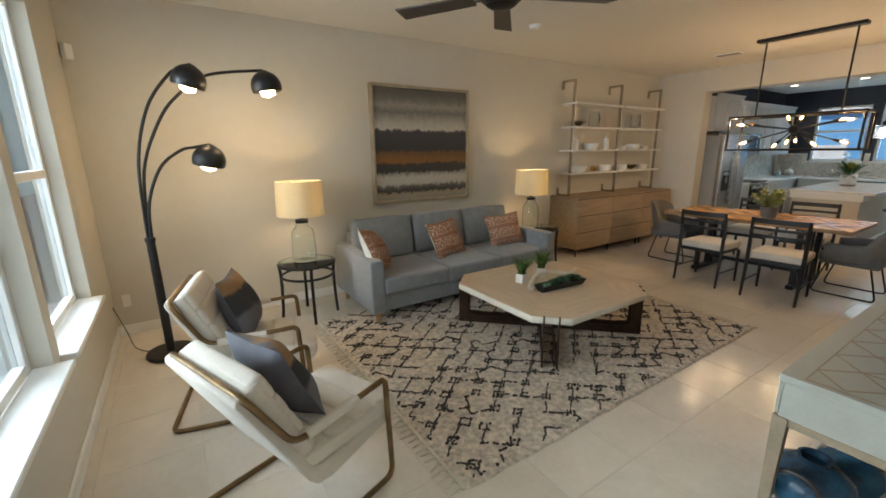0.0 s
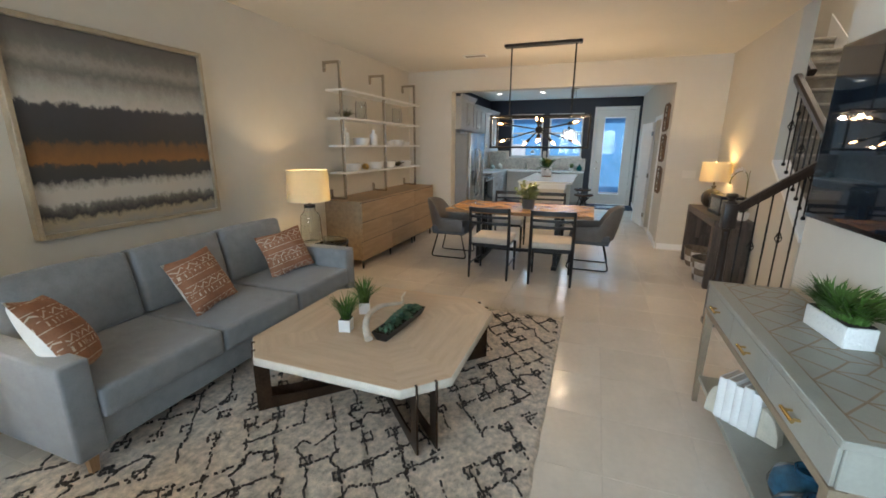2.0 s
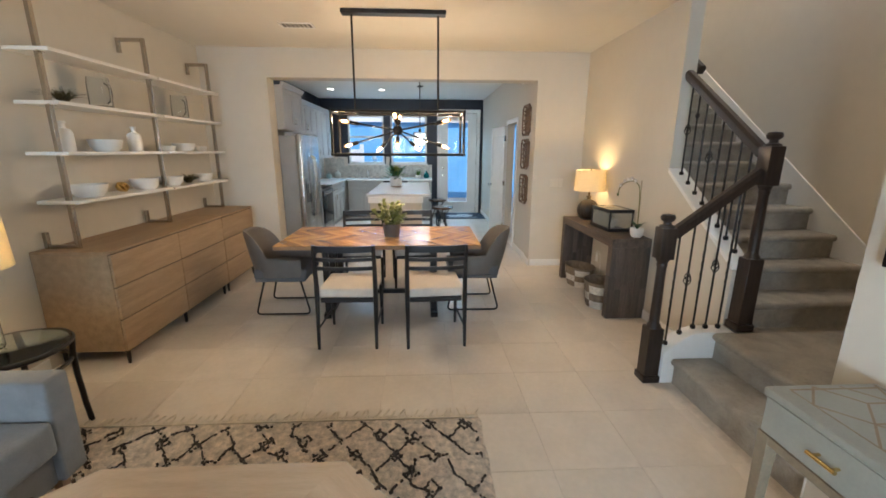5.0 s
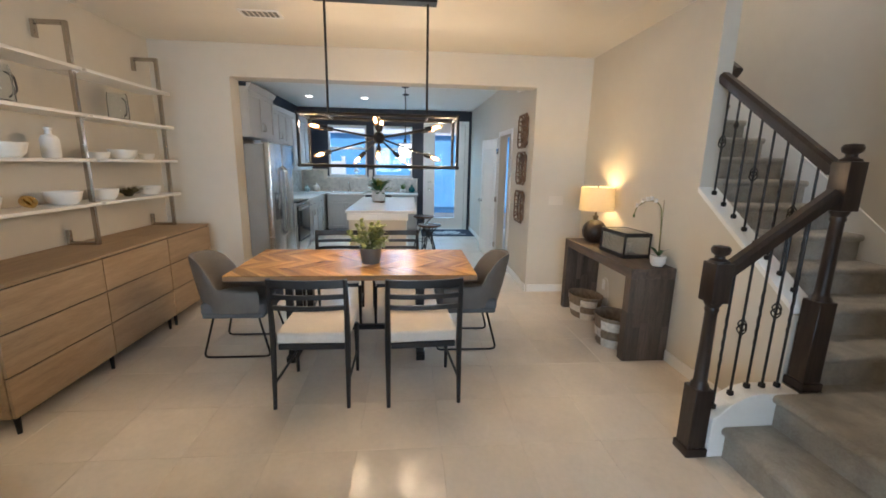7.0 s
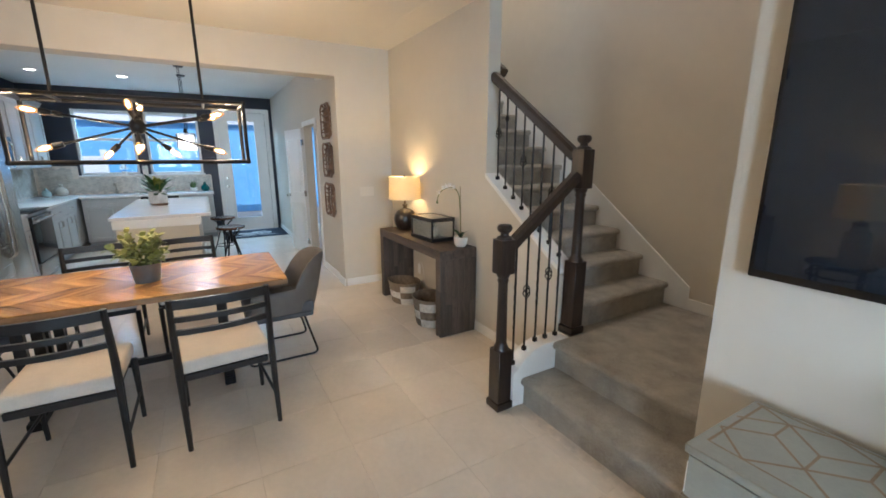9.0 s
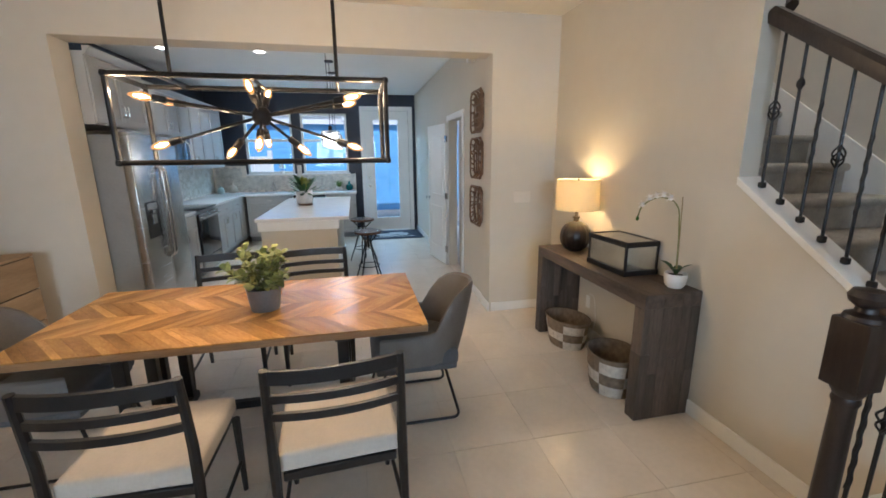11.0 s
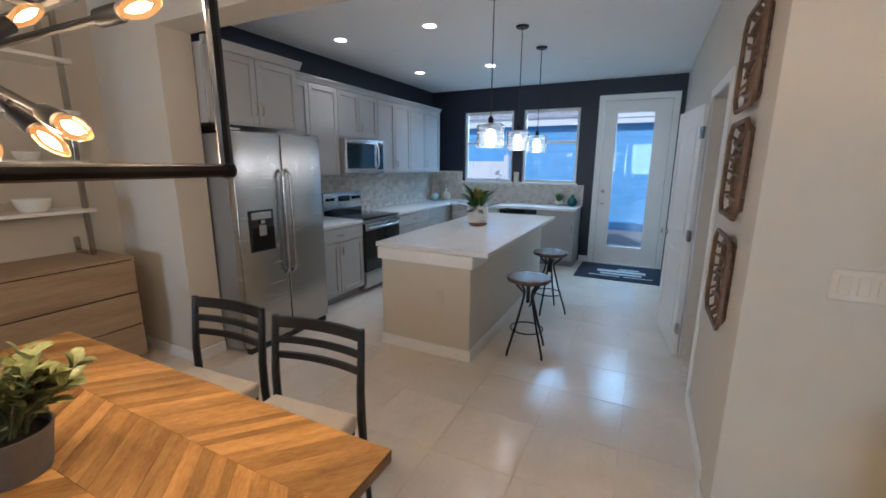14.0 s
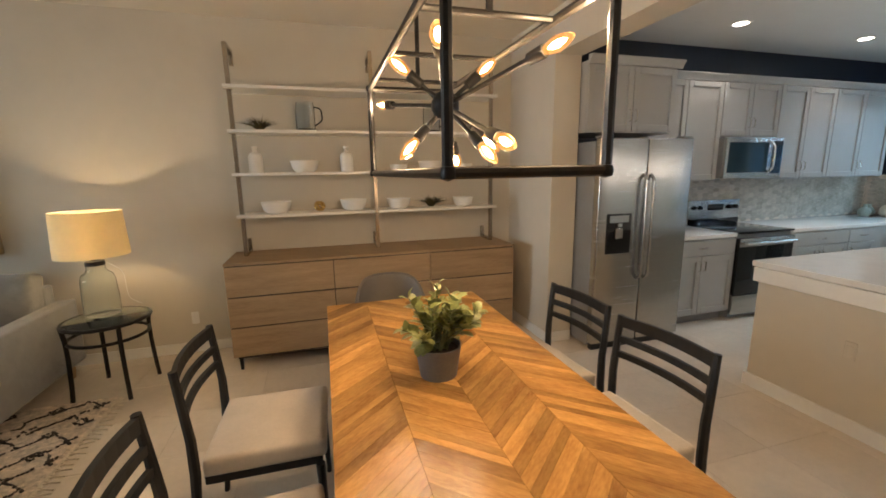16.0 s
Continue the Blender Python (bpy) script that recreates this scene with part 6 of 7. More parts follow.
orc = thing("orchid", (5.99, 0.01, 0.8005), "white orchid with an arching stem in a white pot", "plant")
part("pot", lathe(bmesh.new(), [(0.0, 0), (0.04, 0), (0.056, 0.02), (0.064, 0.07), (0.062, 0.088), (0.056, 0.088), (0.056, 0.07), (0.0, 0.068)], 26), M_WHITEC, orc)
part("soil", lathe(bmesh.new(), [(0.0, 0.069), (0.055, 0.071), (0.0, 0.08)], 14), M_SOIL, orc)
M_OLEAF = mat("orchid_leaf", (0.04, 0.10, 0.035), 0.35, var=0.2, scale=8)
for an, el, L in ((0.4, 0.5, 0.12), (2.4, 0.35, 0.13), (3.9, 0.6, 0.11), (5.4, 0.3, 0.10)):
    bm = bmesh.new()
    leaf(bm, (0, 0, 0.075), (math.cos(an) * math.cos(el), math.sin(an) * math.cos(el), math.sin(el)), L, 0.045, 0.2)
    part("leaf", bm, M_OLEAF, orc)
spts = [(0, 0, 0.07), (0.01, 0.0, 0.3), (0.03, 0.0, 0.46), (0.06, 0.01, 0.51), (0.13, 0.03, 0.53), (0.20, 0.06, 0.51), (0.245, 0.09, 0.46), (0.255, 0.10, 0.40)]
part("stem", tube(bmesh.new(), rounded(spts, 0.06, 4), 0.0042, 6), mat("orchid_stem", (0.17, 0.19, 0.07), 0.6, var=0.15), orc)
part("support_stick", tube(bmesh.new(), [(-0.008, 0, 0.07), (0.02, -0.004, 0.54)], 0.003, 5), mat("bamboo", (0.24, 0.2, 0.1), 0.7, var=0.2), orc)
M_PETAL = mat("white_petal", (0.8, 0.78, 0.76), 0.6, var=0.05)
for (x, y, z) in ((0.08, 0.015, 0.53), (0.12, 0.03, 0.545), (0.16, 0.045, 0.535), (0.20, 0.06, 0.52), (0.235, 0.08, 0.475)):
    bm = bmesh.new()
    for q in range(5):
        an = q * math.tau / 5
        leaf(bm, (x, y + 0.008, z), (math.cos(an) * 0.8, 0.5, math.sin(an) * 0.8), 0.034, 0.028, 0.1)
    part("flower", bm, M_PETAL, orc)
part("bud", lathe(bmesh.new(), [(0.0, -0.018), (0.009, -0.01), (0.011, 0.0), (0.006, 0.012), (0.0, 0.016)], 10, (0.257, 0.10, 0.385)), M_LEAF, orc)

M_ROPEW = mat("white_rope", (0.62, 0.57, 0.49), 0.95, var=0.12, scale=30, bump=0.6, bscale=200)
M_ROPEB = mat("brown_rope", (0.21, 0.155, 0.105), 0.95, var=0.2, scale=30, bump=0.6, bscale=200)


def basket(at, sx, sy, h, turn):
    b = thing("basket", at, "oval woven rope basket in white and brown blocks", "basket", "baskets under the console", turn)
    rows, seg = 10, 48
    bms = {0: bmesh.new(), 1: bmesh.new()}
    for r in range(rows):
        z0, z1 = h * r / rows, h * (r + 1) / rows
        for k in range(seg):
            col = ((k // 8) + (r // 3)) % 2 if r < 9 else 1
            a0, a1 = k * math.tau / seg, (k + 1) * math.tau / seg
            f0, f1 = 0.78 + 0.22 * (z0 / h) ** 0.7, 0.78 + 0.22 * (z1 / h) ** 0.7
            vs = []
            for an, f, z in ((a0, f0, z0), (a1, f0, z0), (a1, f1, z1), (a0, f1, z1)):
                w = 1 + 0.012 * (k % 2)
                vs.append(bms[col].verts.new((sx * f * w * math.cos(an), sy * f * w * math.sin(an), z)))
            bms[col].faces.new(vs)
    part("white_weave", bms[0], M_ROPEW, b)
    part("brown_weave", bms[1], M_ROPEB, b)
    inn = bmesh.new()
    lathe(inn, [(0.0, 0.006), (0.76, 0.006), (0.97, h)], 40, (0, 0, 0), sx, sy)
    bmesh.ops.delete(inn, geom=[f for f in inn.faces if len(f.verts) > 4], context="FACES")
    part("lining", inn, M_ROPEB, b)
    part("rim", tube(bmesh.new(), [(sx * math.cos(k * math.tau / 40), sy * math.sin(k * math.tau / 40), h) for k in range(40)], 0.008, 6, True), M_ROPEB, b)


basket((6.95, 0.15, 0.001), 0.21, 0.155, 0.24, 12)
basket((6.25, 0.195, 0.001), 0.19, 0.165, 0.275, -8)
solid("lamp_cord", tube(bmesh.new(), rounded([(7.05, -0.09, 0.30), (7.0, -0.07, 0.42), (6.93, -0.08, 0.40), (6.9, -0.085, 0.2), (6.95, -0.08, 0.006)], 0.06), 0.003, 5), M_WHITEC, "thin lamp cord running down behind the console", "cord")
outlet((7.05, YN + 0.004, 0.32), 180)

# ---- kitchen ----
M_CAB = mat("grey_cabinet_paint", (0.39, 0.385, 0.37), 0.42, var=0.02, scale=6)
M_QUARTZ = mat("white_quartz", (0.80, 0.79, 0.77), 0.12, var=0.025, scale=9)
M_STEEL = mat("brushed_stainless", (0.50, 0.49, 0.47), 0.26, metal=1, var=0.05, scale=3, grain=(1, 1, 30), bump=0.02, bscale=40)
M_STEELD = mat("grey_appliance_side", (0.26, 0.26, 0.26), 0.45, metal=0.3, var=0.05, scale=6)
M_BGLASS = mat("black_glass", (0.006, 0.006, 0.007), 0.06, var=0.02, scale=2)
M_BST = mat("marble_backsplash_tile", (0.56, 0.53, 0.475), 0.25, var=0.12, scale=6, rand=0.16, bump=0.04)
FY, BYF = 3.93, 4.25


def shaker(x0, x1, z0, z1, y, parent, axis="y", handle=None, name="door"):
    """A shaker door in a front that faces -y (axis y) or -x (axis x): rails, stiles and a sunk panel."""
    f, t = 0.055, 0.019
    bm = bmesh.new()

    def B(a0, c0, a1, c1, d0, d1, bev):
        if axis == "y":
            bx(bm, (a0, y + d0, c0), (a1, y + d1, c1), bev)
        else:
            bx(bm, (y + d0, a0, c0), (y + d1, a1, c1), bev)
    g = 0.0025
    x0, x1, z0, z1 = x0 + g, x1 - g, z0 + g, z1 - g
    if z1 - z0 < 0.2:
        B(x0, z0, x1, z1, -t, -0.001, 0.004)
    else:
        B(x0, z0, x0 + f, z1, -t, -0.001, 0.003)
        B(x1 - f, z0, x1, z1, -t, -0.001, 0.003)
        B(x0 + f, z0, x1 - f, z0 + f, -t, -0.001, 0.003)
        B(x0 + f, z1 - f, x1 - f, z1, -t, -0.001, 0.003)
        B(x0 + f, z0 + f, x1 - f, z1 - f, -0.004, -0.001, 0.0)
    d = part(name, bm, M_CAB, parent)
    if handle:
        hx, hz, vert = handle
        o = -t - 0.026
        if vert:
            pts = [(hx, -t, hz - 0.05), (hx, o, hz - 0.042), (hx, o, hz + 0.042), (hx, -t, hz + 0.05)]
        else:
            pts = [(hx - 0.05, -t, hz), (hx - 0.042, o, hz), (hx + 0.042, o, hz), (hx + 0.05, -t, hz)]
        pts = [(p[0], y + p[1], p[2]) if axis == "y" else (y + p[1], p[0], p[2]) for p in pts]
        part("handle", tube(bmesh.new(), rounded(pts, 0.02, 4), 0.0055, 8), M_CHROME, d, "polished nickel bow handle")
    return d


def wall_cabinet(x0, x1, z0, z1, y, doors=2, crown=True, yw=YK):
    c = thing("wall_cabinet", (0, 0, 0), "grey shaker wall cabinet with nickel handles", "cabinet", "grey wall cabinets")
    part("body", box((x0, y, z0), (x1, yw - 0.001, z1), 0.001), M_CAB, c)
    w = (x1 - x0) / doors
    for i in range(doors):
        a, b = x0 + i * w, x0 + (i + 1) * w
        hx = (b - 0.03) if (i == 0 and doors == 2) else (a + 0.03)
        shaker(a, b, z0 + 0.01, z1 - 0.03, y, c, "y", (hx, z0 + 0.14, True))
    bm = prism(bmesh.new(), [(y, z1 - 0.025), (y - 0.022, z1 - 0.025), (y - 0.03, z1), (y - 0.055, z1 + 0.03), (y - 0.055, z1 + 0.04), (y, z1 + 0.04)], x0, x1 + (0.05 if crown == 2 else 0), "x")
    part("crown_moulding", bm, M_CAB, c)
    if crown == 2:
        part("end_crown", prism(bmesh.new(), [(x1, z1 - 0.025), (x1 + 0.03, z1), (x1 + 0.05, z1 + 0.03), (x1 + 0.05, z1 + 0.04), (x1, z1 + 0.04)], y + 0.001, yw - 0.3, "y"), M_CAB, c)
    return c


wall_cabinet(8.066, 8.962, 1.875, 2.445, 3.95, 2, 2)
wall_cabinet(8.965, 9.872, 1.43, 2.44, BYF, 2)
wall_cabinet(9.875, 10.66, 1.88, 2.44, BYF, 2)
wall_cabinet(10.663, 11.515, 1.43, 2.44, BYF, 2)
wall_cabinet(11.518, 12.50, 1.43, 2.44, BYF, 2)


def base_cabinet(a0, a1, front, back, axis, label, doors=2, drawer=True):
    c = thing("base_cabinet", (0, 0, 0), label, "cabinet", "grey base cabinets")
    if axis == "y":
        part("body", box((a0, front, 0.10), (a1, back - 0.001, 0.878), 0.001), M_CAB, c)
        part("toe_kick", box((a0, front + 0.07, 0.0), (a1, back - 0.002, 0.099)), M_STEELD, c)
    else:
        part("body", box((front, a0, 0.10), (back - 0.001, a1, 0.878), 0.001), M_CAB, c)
        part("toe_kick", box((front + 0.07, a0, 0.0), (back - 0.002, a1, 0.099)), M_STEELD, c)
    top = 0.865
    if drawer:
        shaker(a0, a1, 0.715, top, front, c, axis, ((a0 + a1) / 2, 0.79, False), "drawer")
        top = 0.71
    w = (a1 - a0) / doors
    for i in range(doors):
        a, b = a0 + i * w, a0 + (i + 1) * w
        hx = (b - 0.03) if (i == 0 and doors == 2) else (a + 0.03)
        shaker(a, b, 0.115, top, front, c, axis, (hx, top - 0.1, True))
    return c


LB = "grey shaker base cabinet under the white counter"
base_cabinet(9.03, 9.872, FY + 0.02, YK, "y", LB)
base_cabinet(10.652, 11.55, FY + 0.02, YK, "y", LB)
base_cabinet(11.552, 12.0, FY + 0.02, YK, "y", LB, 1)
base_cabinet(3.06, 3.90, 12.34, XB, "x", "grey shaker sink cabinet under the kitchen windows", 2, True)
base_cabinet(1.86, 2.435, 12.34, XB, "x", LB, 1)
cf = thing("corner_cabinet", (0, 0, 0), "plain grey corner base cabinet", "cabinet")
part("body", box((12.002, 3.952, 0.1), (XB - 0.001, YK - 0.001, 0.878), 0.001), M_CAB, cf)

# counters
wt = thing("countertop", (0, 0, 0), "white quartz kitchen counter along two walls", "countertop")
part("slab_left", box((9.02, FY - 0.005, 0.88), (9.874, YK - 0.002, 0.918), 0.004, 2), M_QUARTZ, wt)
part("slab_right", box((10.650, FY - 0.005, 0.88), (XB - 0.002, YK - 0.002, 0.918), 0.004, 2), M_QUARTZ, wt)
part("slab_back", box((12.30, 1.84, 0.88), (XB - 0.002, FY - 0.006, 0.918), 0.004, 2), M_QUARTZ, wt)

# fridge
fr = thing("refrigerator", (8.54, 3.735, 0), "stainless side-by-side refrigerator with a black water dispenser", "refrigerator")
part("cabinet", box((-0.465, 0.075, 0.03), (0.465, 0.88, 1.795), 0.004), M_STEELD, fr)
d1 = part("freezer_door", box((-0.465, 0.0, 0.06), (-0.005, 0.072, 1.815), 0.012, 3), M_STEEL, fr)
d2 = part("fridge_door", box((0.005, 0.0, 0.06), (0.465, 0.072, 1.815), 0.012, 3), M_STEEL, fr)
for d, x in ((d1, -0.036), (d2, 0.036)):
    pts = [(x, 0.0, 0.62), (x, -0.042, 0.66), (x, -0.050, 1.05), (x, -0.042, 1.48), (x, 0.0, 1.52)]
    part("handle", tube(bmesh.new(), rounded(pts, 0.05, 5), 0.014, 10), M_STEEL, d, "long curved steel handle")
dp = part("dispenser", box((-0.38, -0.004, 0.86), (-0.13, 0.004, 1.20), 0.004), M_BGLASS, d1, "black dispenser recess")
for b0, b1 in (((-0.29, -0.016, 0.99), (-0.22, -0.003, 1.08)), ((-0.275, -0.022, 1.09), (-0.235, -0.003, 1.12)), ((-0.35, -0.0065, 1.125), (-0.16, -0.003, 1.185))):
    part("dispenser_lever", box(b0, b1, 0.003), M_STEEL, fr)
part("grille", box((-0.45, 0.02, 0.0), (0.45, 0.07, 0.055), 0.004), M_BLACK, fr)
part("hinge_cover", box((-0.46, 0.01, 1.816), (-0.36, 0.10, 1.835), 0.004), M_STEELD, fr)
part("hinge_cover", box((0.36, 0.01, 1.816), (0.46, 0.10, 1.835), 0.004), M_STEELD, fr)

# range
rg = thing("range", (10.262, FY, 0), "stainless electric range with a black oven door", "stove")
part("body", box((-0.38, 0.015, 0.02), (0.38, 0.655, 0.905), 0.003), M_STEELD, rg)
part("cooktop", box((-0.382, -0.02, 0.906), (0.382, 0.60, 0.924), 0.004, 2), M_BGLASS, rg)
od = part("oven_door", box((-0.378, -0.028, 0.27), (0.378, 0.014, 0.86), 0.006, 2), M_BGLASS, rg)
part("oven_trim", box((-0.378, -0.034, 0.775), (0.378, -0.0285, 0.86), 0.002), M_STEEL, od)
bm = tube(bmesh.new(), [(-0.34, -0.075, 0.815), (0.34, -0.075, 0.815)], 0.013, 10)
for x in (-0.33, 0.33):
    tube(bm, [(x, -0.03, 0.815), (x, -0.075, 0.815)], 0.009, 8)
part("oven_handle", bm, M_CHROME, od)
part("drawer", box((-0.378, -0.024, 0.06), (0.378, 0.014, 0.262), 0.005, 2), M_STEEL, rg)
bg = part("backguard", box((-0.38, 0.605, 0.92), (0.38, 0.655, 1.195), 0.006, 2), M_STEEL, rg)
part("display", box((-0.10, 0.601, 1.08), (0.13, 0.6055, 1.15), 0.001), M_BGLASS, bg)
part("vent_strip", box((-0.38, 0.601, 0.925), (0.38, 0.6045, 0.985)), M_BGLASS, bg)
for x in (-0.31, -0.22, 0.22, 0.31):
    part("knob", lathe(bmesh.new(), [(0.0, -0.03), (0.02, -0.028), (0.024, 0.0)], 14), M_BGLASS, bg).matrix_basis = pose(x, 0.604, 1.115, -90, 0, 0)

# microwave
mw = thing("microwave", (10.272, 4.18, 1.455), "stainless over-range microwave oven", "microwave")
part("body", box((-0.395, 0.0, 0.0), (0.395, 0.41, 0.412), 0.004), M_STEELD, mw)
part("front", box((-0.395, -0.03, 0.0), (0.395, -0.001, 0.412), 0.005, 2), M_STEEL, mw)
part("window", box((-0.36, -0.034, 0.055), (0.18, -0.0305, 0.362), 0.003), mat("tinted_glass", (0.02, 0.04, 0.055), 0.06, var=0.02), mw)
part("control_panel", box((0.245, -0.034, 0.04), (0.38, -0.0305, 0.375), 0.002), M_BGLASS, mw)
part("handle", tube(bmesh.new(), rounded([(0.21, -0.03, 0.05), (0.205, -0.08, 0.10), (0.205, -0.08, 0.32), (0.21, -0.03, 0.37)], 0.05), 0.012, 10), M_CHROME, mw)

# dishwasher, sink, tap
dw = thing("dishwasher", (12.33, 2.745, 0), "stainless dishwasher with a dark control strip", "dishwasher")
part("body", box((0.02, -0.298, 0.10), (0.60, 0.298, 0.876)), M_STEELD, dw)
part("door", box((-0.012, -0.298, 0.10), (0.0195, 0.298, 0.80), 0.004), M_STEEL, dw)
part("control_strip", box((-0.014, -0.298, 0.803), (0.0195, 0.298, 0.874), 0.004), M_BGLASS, dw)
part("handle", tube(bmesh.new(), [(-0.05, -0.25, 0.765), (-0.05, 0.25, 0.765)], 0.009, 8), M_CHROME, dw)
tap = thing("kitchen_tap", (12.82, 3.45, 0.918), "chrome kitchen tap behind the sink", "tap")
part("base", lathe(bmesh.new(), [(0.03, 0), (0.028, 0.012), (0.018, 0.02), (0.017, 0.09), (0.0, 0.092)], 18), M_CHROME, tap)
part("spout", tube(bmesh.new(), rounded([(0, 0, 0.08), (-0.01, 0, 0.19), (-0.17, 0, 0.20), (-0.18, 0, 0.14)], 0.07, 6), 0.012, 10), M_CHROME, tap)
part("lever", tube(bmesh.new(), [(0, 0.02, 0.07), (0.01, 0.085, 0.11)], 0.007, 8), M_CHROME, tap)
sk_ = thing("sink", (12.60, 3.45, 0.9185), "stainless rim of the kitchen sink", "sink")
for lo, hi in (((-0.21, -0.38), (-0.19, 0.38)), ((0.13, -0.38), (0.15, 0.38)), ((-0.19, -0.38), (0.13, -0.36)), ((-0.19, 0.36), (0.13, 0.38))):
    part("rim_bar", box((lo[0], lo[1], 0), (hi[0], hi[1], 0.004)), M_STEEL, sk_)
part("basin", box((-0.189, -0.359, 0.0004), (0.129, 0.359, 0.002)), M_STEELD, sk_)

# island
isl = thing("kitchen_island", (0, 0, 0), "kitchen island with a white quartz top and painted sides", "island")
part("base", box((8.815, 2.095, 0.0), (11.20, 2.925, 0.877), 0.003), M_WALL, isl, "beige painted island base")
part("counter", prism(bmesh.new(), [(8.80, 1.95), (11.28, 1.95), (11.28, 2.975), (8.80, 2.975)], 0.88, 0.92, "z", 0.004), M_QUARTZ, isl, "white quartz counter")
part("ledge_trim", box((8.79, 2.07, 0.78), (8.814, 2.95, 0.878), 0.003), M_TRIM, isl)
part("ledge_trim", box((8.8145, 2.07, 0.78), (9.12, 2.094, 0.878), 0.003), M_TRIM, isl)
part("base_trim", box((8.797, 2.077, 0.0), (8.8145, 2.943, 0.095), 0.003), M_TRIM, isl)
part("base_trim", box((8.815, 2.077, 0.0), (11.20, 2.0945, 0.095), 0.003), M_TRIM, isl)
outlet((8.812, 2.36, 0.50), -90, 1, "wall_outlet", "beige outlet plate on the island", M_WALL)

M_SEATW = mat("dark_walnut_seat", (0.10, 0.055, 0.035), 0.25, var=0.35, scale=6, grain=(1, 4, 4), second=(0.04, 0.022, 0.014))


def stool(at, turn):
    s = thing("bar_stool", (*at, 0), "round dark wooden bar stool with splayed iron legs", "stool", "stools at the island", turn)
    part("seat", lathe(bmesh.new(), [(0.0, 0.625), (0.15, 0.625), (0.178, 0.635), (0.184, 0.65), (0.178, 0.664), (0.12, 0.658), (0.0, 0.655)], 36), M_SEATW, s)
    part("screw_post", tube(bmesh.new(), [(0, 0, 0.44), (0, 0, 0.624)], 0.016, 10), M_IRON, s)
    for k in range(4):
        c, q = math.cos(radians(45 + 90 * k)), math.sin(radians(45 + 90 * k))
        part("leg", tube(bmesh.new(), [(c * r, q * r, z) for r, z in ((0.13, 0.615), (0.045, 0.53), (0.05, 0.48), (0.12, 0.25), (0.19, 0.06), (0.205, 0.0))], 0.0095, 8), M_IRON, s)
    part("foot_ring", tube(bmesh.new(), [(0.135 * math.cos(k * math.tau / 24), 0.135 * math.sin(k * math.tau / 24), 0.21) for k in range(24)], 0.006, 6, True), M_IRON, s)


stool((9.22, 1.735), 10)
stool((10.30, 1.785), 35)

# pendants
M_RIBGL = clear("ribbed_glass", (0.97, 0.98, 1.0), 0.5, 1.15)
M_COOLB = glow("white_bulb", (1.0, 0.93, 0.82), 18)
for x in (9.23, 10.02, 10.80):
    p = thing("pendant_light", (x, 2.115, H), "ribbed glass drum pendant light over the island", "pendant light", "pendants over the island")
    part("canopy", lathe(bmesh.new(), [(0.0, -0.02), (0.055, -0.018), (0.062, 0.0)], 20), M_IRON, p)
    part("cord", tube(bmesh.new(), [(0, 0, -0.018), (0, 0, -0.89)], 0.004, 6), M_IRON, p)
    part("socket", lathe(bmesh.new(), [(0.02, -0.98), (0.022, -0.90), (0.012, -0.885)], 14), M_IRON, p)
    rp_ = [(0.108, -1.13)]
    for k in range(13):
        rp_.append((0.112 if k % 2 else 0.107, -1.125 + k * 0.0145))
    bm = lathe(bmesh.new(), rp_ + [(0.1, -0.945), (0.1, -1.13)], 36)
    bmesh.ops.delete(bm, geom=[f for f in bm.faces if len(f.verts) > 4], context="FACES")
    sh_ = part("glass_shade", bm, M_RIBGL, p)
    sh_.visible_shadow = False
    part("bulb", lathe(bmesh.new(), [(0.0, -1.10), (0.036, -1.085), (0.044, -1.045), (0.022, -0.99), (0.0, -0.981)], 14), M_COOLB, p)
    bulb("pendant_light_source", (x, 2.115, H - 1.115), 2.5, (1.0, 0.88, 0.72), 0.03)
# recessed cans
for x, y in ((9.65, 2.90), (9.645, 3.955), (11.37, 3.98), (11.38, 2.92)):
    c = thing("recessed_light", (x, y, H), "round white recessed ceiling light, switched on", "ceiling light", "recessed kitchen lights")
    part("trim_ring", lathe(bmesh.new(), [(0.06, -0.002), (0.085, -0.006), (0.09, -0.001), (0.06, -0.001)], 28), M_TRIM, c)
    part("lens", lathe(bmesh.new(), [(0.0, -0.0045), (0.0595, -0.004), (0.0, -0.001)], 20), glow("can_lens", (1.0, 0.93, 0.82), 9) if "can_lens" not in bpy.data.materials else bpy.data.materials["can_lens"], c)
    d = bpy.data.lights.new("can_spot", "SPOT")
    d.energy, d.color, d.spot_size, d.spot_blend, d.shadow_soft_size = 20, (1.0, 0.90, 0.78), radians(110), 0.6, 0.06
    new("can_spot", d).location = (x, y, H - 0.012)

# things on the counters
dish = solid("wood_dish", lathe(bmesh.new(), [(0.0, 0), (0.15, 0), (0.165, 0.012), (0.15, 0.022), (0.0, 0.02)], 24, (0, 0, 0), 1.0, 0.6), mat("driftwood", (0.22, 0.13, 0.08), 0.7, var=0.3, scale=12), "rough driftwood slice under the planter", "tray", "", (10.20, 2.58, 0.9205), 25)
ip = thing("potted_plant", (10.20, 2.59, 0.943), "leafy mixed greenery in a white marble pot on the island", "plant")
part("pot", lathe(bmesh.new(), [(0.0, 0), (0.105, 0), (0.112, 0.01), (0.118, 0.185), (0.108, 0.185), (0.105, 0.16), (0.0, 0.158)], 30), mat("veined_marble", (0.74, 0.72, 0.70), 0.35, var=0.12, scale=6), ip)
part("soil", lathe(bmesh.new(), [(0.0, 0.16), (0.104, 0.162), (0.0, 0.17)], 14), M_SOIL, ip)
ri = random.Random(21)
bm = bmesh.new()
